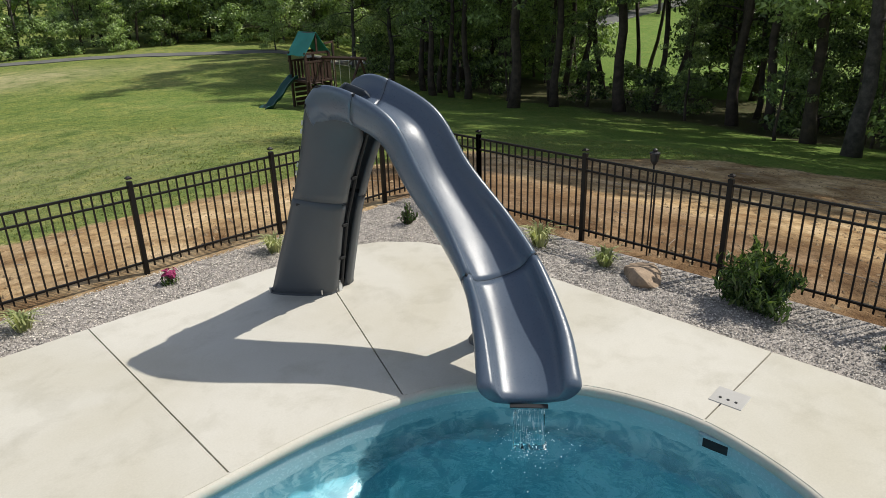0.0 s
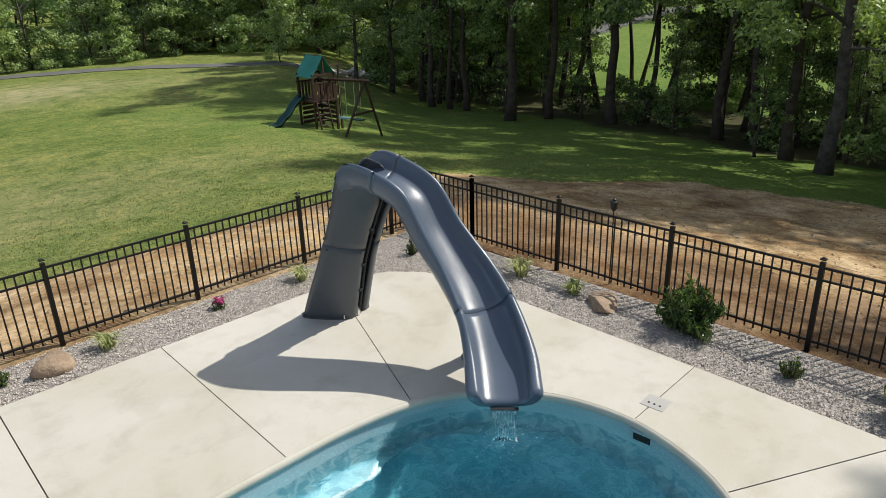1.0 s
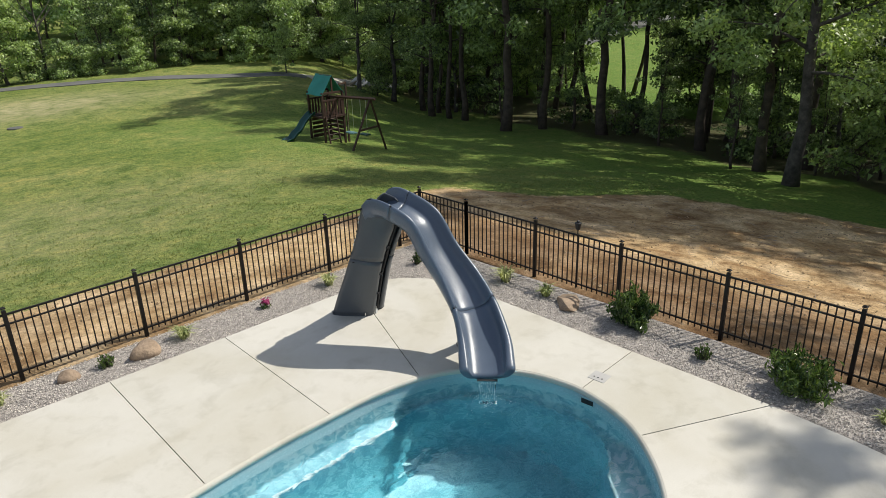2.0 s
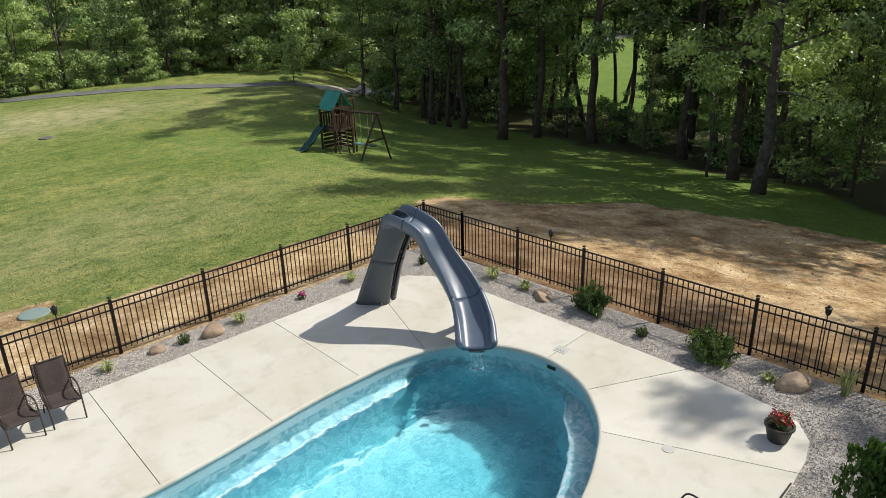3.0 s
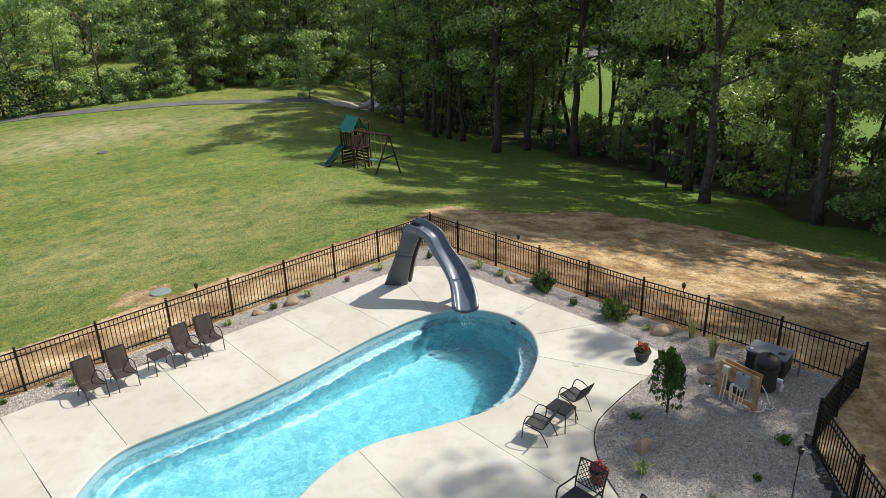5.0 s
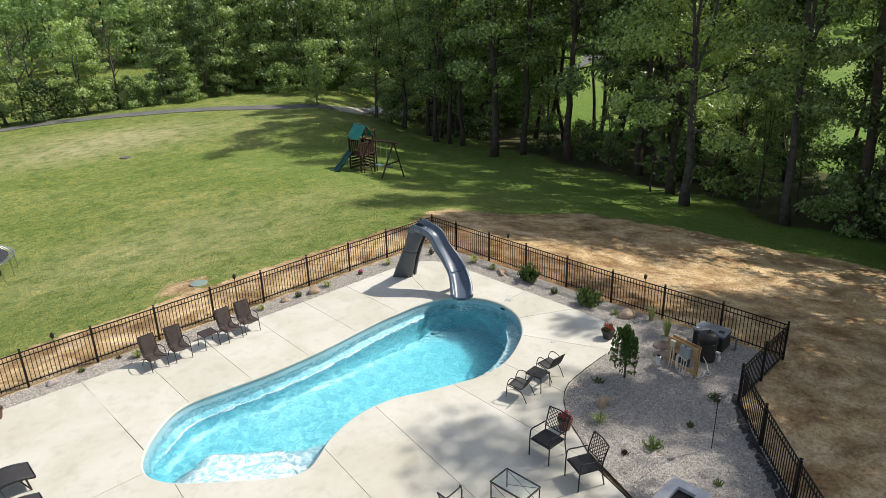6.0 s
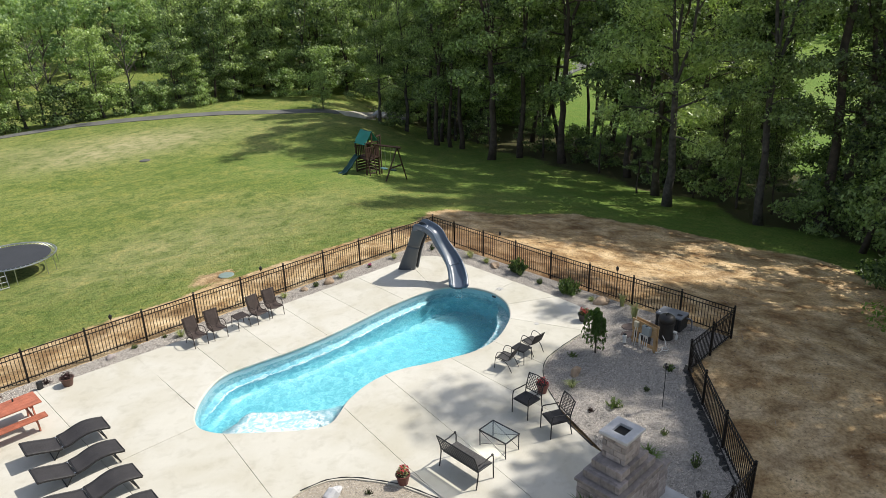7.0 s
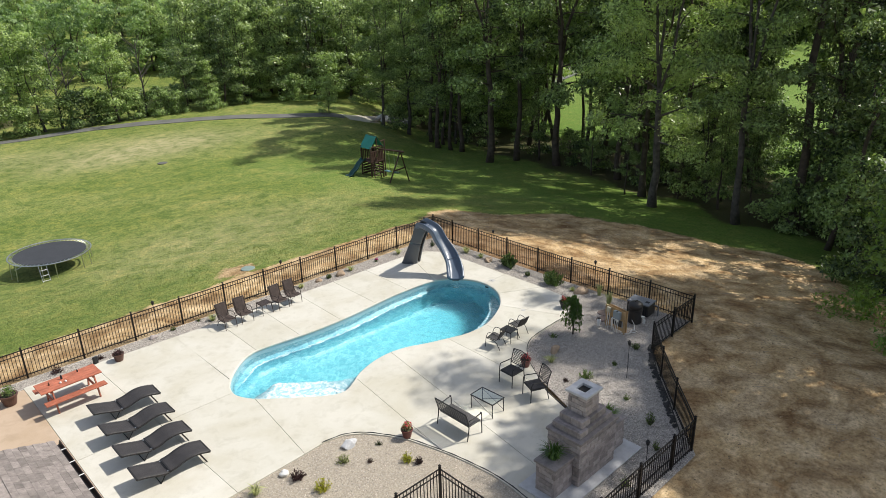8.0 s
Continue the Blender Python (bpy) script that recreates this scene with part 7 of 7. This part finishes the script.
# brush and undergrowth
for x, y, k, s in [(3, 103, 0, 1.3), (9, 103, 0, 1.2), (15.8, 102, 0, 1.5), (18.4, 101, 0, 1.5), (20.4, 101.2, 0, 1.2), (25.5, 99, 0, 1.2), (28.2, 98.4, 0, 1.2), (30, 98.2, 0, 1.1), (31.5, 97.4, 0, 1.0), (37, 95, 0, 0.9), (-4, 104, 0, 1.2), (42, 95, 0, 0.9), (50, 91, 0, 1.2),
                   (33.5, 0.5, 1, 1.2), (39.5, 20, 1, 1.0), (31.5, -4.5, 0, 1.0), (35, 7, 1, 1.2), (27, -7.5, 0, 1.1), (26, -10.0, 1, 1.4), (41, 37, 1, 1.2), (40, 13.5, 0, 0.9), (42.5, 53, 0, 0.9), (46, 52, 1, 1.2), (30, -1.0, 1, 1.0), (24.5, -8.2, 0, 0.9), (48, 60, 0, 1.2), (52, 62, 0, 1.2), (43.5, 3, 0, 1.1), (39, -4.5, 0, 1.1), (36.2, 12.3, 1, 1.3), (43, 44.8, 0, 0.9), (29.5, -10.5, 0, 1.2), (31.5, -8, 1, 1.4), (23.8, -7.8, 2, 0.95), (20.8, -9.0, 2, 0.8), (27.2, -6.0, 2, 1.0), (31.0, -3.4, 2, 1.1), (54, 85, 2, 1.4), (57, 78, 2, 1.4), (60, 72, 2, 1.4), (63, 66, 2, 1.4), (56, 91, 2, 1.3), (61, 84, 2, 1.4), (65, 76, 2, 1.4), (52, 94, 2, 1.3), (46, 99, 2, 1.2), (48.5, 13.5, 2, 0.9), (50.5, 9.6, 2, 1.0), (37.0, -2.5, 2, 1.2), (40.5, 22.5, 1, 1.0), (41.5, 28.5, 1, 1.0), (45.5, 27.5, 1, 1.1), (43.5, 11.5, 1, 1.3)]:
    plant(BRUSH[k], x, y, s, rr.uniform(0, 360))
# distant wooded hills: leaf masses that nobody could count
blobs = []
for k in range(620):
    a = radians(rr.uniform(-40, 130))
    d = rr.uniform(185, 330)
    x, y = d * math.sin(a), d * math.cos(a)
    u = math.degrees(math.atan2(x + 15, y + 16))
    if d < 235 and 13 < u < 22:
        continue
    x, y = lay(x, y)
    z = terrain(x, y)
    h = rr.uniform(11, 19)
    blobs += [(x, y, z + h * 0.35, 4.8, 9), (x + rr.uniform(-2, 2), y + rr.uniform(-2, 2), z + h * 0.62, 5.0, 12), (x + rr.uniform(-2, 2), y + rr.uniform(-2, 2), z + h * 0.88, 3.8, 9)]
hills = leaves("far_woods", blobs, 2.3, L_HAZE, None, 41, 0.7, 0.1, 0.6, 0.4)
tagged(hills, "distant wooded hillside", "woods", kind="stuff")
hedge = []
for k in range(150):
    a = radians(rr.uniform(-30, 100))
    d = 168 + rr.uniform(-8, 8)
    x, y = d * math.sin(a), d * math.cos(a)
    if 13 < math.degrees(math.atan2(x + 15, y + 16)) < 24:
        continue
    x, y = lay(x, y)
    for h in (1, 4, 7.5, 11):
        hedge.append((x + rr.uniform(-2, 2), y + rr.uniform(-2, 2), terrain(x, y) + h, 4.0, 22))
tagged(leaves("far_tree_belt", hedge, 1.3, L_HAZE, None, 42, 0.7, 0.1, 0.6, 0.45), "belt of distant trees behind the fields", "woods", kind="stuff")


# bare dead saplings by the drive
def dead_tree(x, y, h, seed):
    x, y = lay(x, y)
    h /= stretch(x, y)
    t = thing("dead_tree", "bare grey dead sapling among the roadside trees", "tree", x, y, terrain(x, y))
    r2 = random.Random(seed)
    bm = tube(bmesh.new(), [(0, 0, -0.2), (0.1, 0, h * 0.4), (0.0, 0.15, h * 0.75), (0.1, 0.1, h)], [0.14, 0.10, 0.06, 0.02], 6)
    part("trunk", bm, M_BARKPALE, t)
    bm = bmesh.new()
    for k in range(16):
        z = h * r2.uniform(0.35, 0.95)
        a = r2.random() * 6.283
        l = h * r2.uniform(0.12, 0.26)
        tube(bm, [(0.05, 0.05, z), (l * 0.5 * math.cos(a), l * 0.5 * math.sin(a), z + l * 0.5), (l * math.cos(a), l * math.sin(a), z + l * 1.1)], [0.05, 0.035, 0.012], 5, False)
    part("branchwork", bm, M_BARKPALE, t)


dead_tree(14.7, 103.9, 13, 1)
dead_tree(16.6, 104.5, 11, 2)
dead_tree(26.8, 99.5, 13, 3)

# driftwood and stones at the end of the drive
for x, y, l, rz in [(45.5, 61.5, 3.2, 20), (47.0, 60.2, 2.4, 70), (46.4, 58.8, 2.8, -30)]:
    x, y = lay(x, y)
    t = thing("fallen_log", "bleached fallen log lying by the drive", "log", x, y, terrain(x, y) + 0.12, rz, "fallen logs")
    part("wood", tube(bmesh.new(), [(-l / 2, 0, 0), (-l / 6, 0.15, 0.06), (l / 4, 0.02, 0.02), (l / 2, 0.2, 0.1)], [0.2, 0.18, 0.14, 0.08], 7), M_DEADWOOD, t)


def rock(name, label, x, y, z, s, seed, material=M_ROCK, rz=0.0):
    r2 = random.Random(seed)
    bm = bmesh.new()
    bmesh.ops.create_icosphere(bm, subdivisions=3, radius=1.0)
    cuts = [Vector((r2.gauss(0, 1), r2.gauss(0, 1), r2.gauss(0.3, 0.7))).normalized() for _ in range(9 if seed % 2 else 0)]
    for v in bm.verts:
        n = noise.noise(v.co * 1.1 + Vector((seed * 3.1, 0, 0))) * 0.35 + noise.noise(v.co * 2.9 + Vector((0, seed, 0))) * 0.13
        v.co *= 1 + n
        for c in cuts:
            over = v.co.dot(c) - 0.62
            if over > 0:
                v.co -= c * over
        v.co.z = max(v.co.z, -0.55)
        k = 1.3 if seed % 2 else 1.0
        v.co = k * Vector((v.co.x * s[0], v.co.y * s[1], (v.co.z + 0.45) * s[2]))
    o = part(name, bm, material, None, smooth=seed % 2 == 0)
    o.matrix_basis = pose(x, y, z, 0, 0, rz)
    return tagged(o, label, "rock", "garden rocks")


# heap of pale boulders past the end of the drive
r3 = random.Random(9)
for k in range(16):
    x, y = 38.4 + 0.42 * k + r3.uniform(-0.3, 0.3), 51.0 + 0.16 * k + r3.uniform(-0.9, 0.9)
    q = r3.uniform(0.35, 0.7)
    rock("boulder", "pale grey boulder heaped past the drive", x, y, terrain(x, y) - 0.08, (q, q * 0.8, q * 0.75), 40 + k, M_CAP, r3.uniform(0, 360))["group"] = "boulder heap"
rock("garden_rock", "angular tan field stone on the gravel", 6.80, 3.98, -0.05, (0.31, 0.17, 0.10), 5, rz=40)
rock("garden_rock", "rounded brown boulder on the gravel", 1.10, 7.72, -0.05, (0.24, 0.17, 0.17), 4, rz=20)
rock("garden_rock", "smooth tan boulder beside the fence", 6.85, -1.22, -0.05, (0.30, 0.19, 0.17), 6, rz=-50)
rock("garden_rock", "blocky tan stone lying on gravel", 2.20, -3.40, -0.05, (0.19, 0.15, 0.17), 7, rz=15)
rock("garden_rock", "pale flat stone in the planting bed", -6.05, -2.45, -0.05, (0.22, 0.17, 0.12), 9, M_CAP, 10)
rock("garden_rock", "small white round stone", -8.0, -2.22, -0.05, (0.12, 0.11, 0.11), 10, M_WHITEPVC)
rock("garden_rock", "small brown stone near the fence", 0.0, 7.85, -0.05, (0.15, 0.12, 0.10), 12)
rock("garden_rock", "small grey stone near the fence", -7.3, 8.0, -0.05, (0.16, 0.12, 0.10), 14, M_STONE)
for x, y, s in [(5.95, -2.95, 0.30), (5.45, -3.2, 0.26)]:
    bm = bmesh.new()
    lathe(bm, [(s, -0.03), (s * 1.02, 0.005), (s * 0.96, 0.022), (0.02, 0.026)], 11)
    for v in bm.verts:
        v.co.x *= 1 + 0.22 * noise.noise(v.co * 5 + Vector((x, 0, 0)))
        v.co.y *= 0.8 + 0.2 * noise.noise(v.co * 4 + Vector((0, y, 0)))
    o = part("flagstone", bm, M_FLAG)
    o.location = (x, y, -0.03)
    tagged(o, "flat brown flagstone stepping stone", "stone", "stepping stones")


# ---- shrubs and small plants ----
def bush(x, y, r, h, leafm, seed, label, leaf=0.07, count=1800, cat="shrub"):
    """Shoots fan out from the base, leafy from the ground to their uneven tips."""
    t = thing("shrub", label, cat, x, y, -0.05, 0, "planted shrubs")
    r2 = random.Random(seed)
    bm = bmesh.new()
    blobs = []
    m = 34 if count > 1000 else 20
    for k in range(m):
        a = k * 2.4 + r2.uniform(-0.5, 0.5)
        f = math.sqrt((k + 0.5) / m)
        q = r * f * r2.uniform(0.75, 1.15)
        z = h * (1.08 - 0.62 * f * f) * r2.uniform(0.72, 1.18)
        tip = Vector((q * math.cos(a), q * math.sin(a), z))
        knee = Vector((tip.x * 0.62, tip.y * 0.62, z * 0.42))
        tube(bm, [(0, 0, 0), knee, tip], [0.010, 0.007, 0.003], 4, False)
        for g, w in ((0.12, 0.12), (0.35, 0.2), (0.58, 0.24), (0.8, 0.24), (1.0, 0.2)):
            p = knee * (g / 0.5) if g < 0.5 else knee.lerp(tip, (g - 0.5) / 0.5)
            br = r * r2.uniform(0.16, 0.27)
            blobs.append((p.x, p.y, max(p.z, br * 0.75), br, max(1, count * w / m)))
    part("stem", bm, M_BARK, t)
    leaves("foliage", blobs, leaf, leafm, t, seed, 0.30, -0.6, 0.35, 0.8)
    return t


bush(6.98, 2.84, 0.42, 0.53, L_BUSH, 51, "dense dark green shrub with glossy leaves", 0.072, 3900)
bush(6.80, 0.22, 0.50, 0.48, L_BUSH, 52, "low spreading dark green shrub with glossy leaves", 0.072, 4200)
bush(6.68, 1.50, 0.14, 0.26, L_BUSH, 53, "small young green shrub", 0.05, 350)
bush(6.34, 7.28, 0.12, 0.28, L_BUSH, 54, "small upright green shrub beneath the fence corner", 0.05, 380)
bush(0.52, 7.80, 0.15, 0.22, L_BUSH, 55, "small pale-edged green shrub", 0.06, 260)
bush(1.52, -5.2, 0.24, 0.30, L_BUSH, 56, "low rounded green shrub in gravel", 0.05, 600)
bush(0.70, -8.0, 0.15, 0.45, L_BUSH, 57, "small dark conical shrub", 0.04, 600)
bush(-0.20, -8.72, 0.14, 0.28, L_BUSH, 58, "small dark green shrub", 0.04, 350)
bush(-2.05, -8.92, 0.16, 0.30, L_BUSH, 59, "small dark green shrub", 0.04, 350)
bush(4.30, -5.35, 0.18, 0.26, L_BUSH, 60, "small green shrub by the fence", 0.05, 420)
bush(2.86, -5.4, 0.12, 0.16, L_BUSH, 61, "tiny green shrub in gravel", 0.045, 200)
bush(1.38, -6.8, 0.13, 0.15, L_BUSH, 62, "tiny green shrub in gravel", 0.045, 200)
bush(0.90, -4.85, 0.12, 0.14, L_DARKRED, 63, "tiny dark shrub in gravel", 0.04, 180)
bush(-7.82, -2.62, 0.22, 0.26, L_DARKRED, 64, "dark red low shrub in the planting bed", 0.06, 420)
bush(-7.60, -3.45, 0.26, 0.28, L_YELLOW, 65, "bright yellow shrub in the planting bed", 0.05, 700)
bush(-5.30, -4.15, 0.20, 0.22, L_YELLOW, 66, "yellow-green low plant in the planting bed", 0.05, 420)
bush(-5.15, -4.45, 0.13, 0.20, L_DARKRED, 67, "dark low shrub in the planting bed", 0.05, 250)
bush(-6.55, -2.95, 0.22, 0.20, L_GRASSY, 68, "dry pale green plant in the planting bed", 0.05, 380)
bush(-6.05, -3.45, 0.12, 0.12, L_DARKRED, 69, "small brown plant in the planting bed", 0.04, 160)
bush(-5.4, -3.02, 0.11, 0.12, L_BUSH, 70, "small green plant in the planting bed", 0.04, 160)
bush(3.02, -2.72, 0.17, 0.14, L_BUSH, 71, "low green plant beside the deck edge", 0.05, 260)
bush(-9.25, 7.85, 0.14, 0.16, L_DARKRED, 72, "small dark plant by the fence", 0.05, 200)
bush(-10.65, 7.98, 0.22, 0.24, L_DARKRED, 73, "dark plant behind the picnic table", 0.06, 320)
bush(-6.5, 8.1, 0.14, 0.14, L_BUSH, 74, "small dark green plant by the fence", 0.05, 180)
bush(-5.47, 8.1, 0.12, 0.12, L_BUSH, 75, "small dark green plant by the fence", 0.05, 160)


def clump(x, y, h, n, seed, label, material=L_GRASSY, lean=0.9, width=0.012):
    t = thing("grass_clump", label, "plant", x, y, -0.04, 0, "grass clumps")
    blades("blade_tuft", [(0, 0, 0)], h, n, material, t, seed, 0.07, lean, width)


clump(6.86, 5.42, 0.34, 90, 81, "striped pale green grass clump in gravel")
clump(6.88, 4.50, 0.24, 70, 82, "striped pale green grass clump in gravel")
clump(4.55, 7.76, 0.26, 80, 83, "striped pale green grass clump in gravel")
clump(1.74, 7.80, 0.24, 80, 84, "striped pale green grass clump in gravel")
clump(-0.9, 7.85, 0.20, 60, 85, "striped pale green grass clump in gravel")
clump(-5.05, 7.75, 0.26, 70, 86, "striped pale green grass clump in gravel")
clump(6.55, -2.75, 0.62, 120, 87, "tall feathery yellow-green grass by the fence", L_GRASSY, 0.4, 0.009)
clump(7.15, -1.9, 0.5, 80, 88, "tall feathery yellow-green grass by the fence", L_GRASSY, 0.4, 0.009)
clump(1.55, -3.75, 0.28, 70, 89, "pale grass clump in gravel")
clump(6.75, -0.85, 0.2, 50, 90, "pale grass clump in gravel")
clump(-8.9, -2.35, 0.3, 70, 91, "pale grass clump in the planting bed")

t = thing("flowers", "magenta flowering plant in the gravel", "flowers", 3.22, 7.80, -0.05)
leaves("leaf_tuft", [(0, 0, 0.06, 0.11, 120)], 0.045, L_BUSH, t, 95)
leaves("bloom", [(0.02, 0, 0.14, 0.085, 130)], 0.042, M_PINK, t, 96, 0.8, 0.05, 0.8)["kind"] = "stuff"

# weeping tree in the gravel
t = thing("weeping_tree", "small weeping tree with drooping green foliage in gravel", "tree", 3.68, -3.10, -0.05)
t.scale = (0.84, 0.84, 0.86)
part("trunk", tube(bmesh.new(), [(0, 0, -0.1), (0.03, 0.0, 0.5), (-0.02, 0.03, 1.0), (0.02, 0.0, 1.35)], [0.04, 0.033, 0.03, 0.02], 7), M_BARKPALE, t)
bm = bmesh.new()
wb = []
r2 = random.Random(8)
for k in range(26):
    a = k * 2.4 + r2.uniform(-0.5, 0.5)
    q = r2.uniform(0.10, 0.52) * (1.15 if math.cos(a - 2.6) > 0 else 0.8)
    top = 1.30 + 0.42 * r2.random()
    ln = r2.uniform(0.25, 0.95)
    pts = [(0, 0, 1.25), (0.6 * q * math.cos(a), 0.6 * q * math.sin(a), top), (q * math.cos(a), q * math.sin(a), top - 0.20), (q * 1.1 * math.cos(a), q * 1.1 * math.sin(a), top - 0.2 - ln)]
    tube(bm, pts, [0.012, 0.009, 0.006, 0.003], 4, False)
    for p in spline(pts, 4)[4:]:
        wb.append((*p, r2.uniform(0.06, 0.12), 11))
part("branchwork", bm, M_BARK, t)
leaves("foliage", wb, 0.085, L_WEEP, t, 97, 0.4, 0.9, 0.2)

# clods and crumbs of soil on the graded dirt
rngc = np.random.default_rng(19)
cx, cy = rngc.uniform(-2, 24, 30000), rngc.uniform(-16, 13, 30000)
ok = np.array([dirt_at(a, b) > 0.7 and (a > 7.6 or b > 8.6 or b < -9.6 or b < 1.1 * a - 12.5) for a, b in zip(cx, cy)])
cx, cy = cx[ok][:15000], cy[ok][:15000]
n = len(cx)
cz = np.array([terrain(a, b) for a, b in zip(cx, cy)])
base = np.array([(1, 0, -0.2), (0, 1, -0.2), (-1, 0, -0.2), (0, -1, -0.2), (0.1, 0.2, 0.6)])
v = base[None] * (0.012 + 0.038 * rngc.random((n, 1, 1)) ** 3) * rngc.uniform(0.6, 1.4, (n, 5, 3)) + np.stack([cx, cy, cz], 1)[:, None]
f = (np.arange(n)[:, None, None] * 5 + np.array([(0, 1, 4), (1, 2, 4), (2, 3, 4), (3, 0, 4)])[None]).reshape(-1, 3)
tagged(raw_mesh("soil_clods", v.reshape(-1, 3), f, M_CLOD), "loose clods of tan soil", "soil", kind="stuff")

# twigs and straw on the graded dirt
r2 = random.Random(61)
bm = bmesh.new()
left = 300
while left:
    x, y = r2.uniform(2, 24), r2.uniform(-14, 12)
    if dirt_at(x, y) < 0.7 or not (x > 7.8 or y > 8.7 or y < 1.1 * x - 12.8):
        continue
    left -= 1
    a, l = r2.random() * 6.283, r2.uniform(0.06, 0.32)
    p = Vector((x, y, terrain(x, y) + 0.008))
    q = Vector((l * math.cos(a), l * math.sin(a), 0.012))
    tube(bm, [p - q, p + Vector((r2.uniform(-0.03, 0.03), r2.uniform(-0.03, 0.03), 0.01)), p + q], [0.006, 0.005, 0.002], 4, False)
tagged(part("twigs", bm, M_DEADWOOD), "dry twigs scattered on the bare soil", "twigs", kind="stuff")

# torn black weed cloth showing between gravel and fence
bm = bmesh.new()
for p, q in zip(part_line, part_line[1:5]):
    for k in range(16):
        f = (k + r2.random()) / 16
        x, y = p[0] + (q[0] - p[0]) * f, p[1] + (q[1] - p[1]) * f
        nx, ny = -0.55, 0.75
        o = r2.uniform(0.04, 0.16)
        c = Vector((x + nx * o, y + ny * o, -0.018))
        ring = [bm.verts.new(c + Vector((math.cos(a) * r2.uniform(0.05, 0.17), math.sin(a) * r2.uniform(0.04, 0.12), r2.uniform(-0.01, 0.035)))) for a in [j * 0.8976 for j in range(7)]]
        top = bm.verts.new(c + Vector((0, 0, 0.03)))
        for a, b in zip(ring, ring[1:] + ring[:1]):
            bm.faces.new((a, b, top))
tagged(part("weed_cloth", bm, M_EDGING), "torn black weed cloth along the fence foot", "cloth", kind="stuff")

# turf blades standing in the lawn nearest to the fence
rngt = np.random.default_rng(9)
n = 22000
tx, ty = rngt.uniform(-16, 22, n), 8.8 + np.abs(rngt.normal(size=n)) * 6.5
keep = np.array([dirt_at(a, b) + 0.35 * noise.noise((a * 0.9, b * 0.9, 0)) < 0.42 for a, b in zip(tx, ty)])
tx, ty = tx[keep], ty[keep]
spots = np.stack([tx, ty, np.array([terrain(a, b) for a, b in zip(tx, ty)]) - 0.01], 1)
tagged(blades("grass", spots, 0.05, 3, L_TURF, None, 99, 0.06, 0.8, 0.008), "mown lawn grass blades", "grass", kind="stuff")

bm = bmesh.new()
lot = [(45.0, 66), (47.5, 68), (51.0, 63), (51.5, 58.5), (50, 57), (47.5, 60)]
cells = {}
for i in range(24):
    for j in range(36):
        x, y = 43 + 0.4 * i, 55 + 0.4 * j
        wob = 0.5 * noise.noise((x * 0.8, y * 0.8, 7))
        if inside(np.array([x + 0.2 + wob]), np.array([y + 0.2 + wob]), lot)[0]:
            q = []
            for a, b in ((i, j), (i + 1, j), (i + 1, j + 1), (i, j + 1)):
                if (a, b) not in cells:
                    X, Y = 43 + 0.4 * a, 55 + 0.4 * b
                    X, Y = lay(X, Y)
                    cells[a, b] = bm.verts.new((X, Y, terrain(X, Y) + 0.05))
                q.append(cells[a, b])
            bm.faces.new(q)
tagged(part("gravel_lot", bm, M_GRAVEL), "pale gravel turning place beside the drive", "gravel", kind="structure")
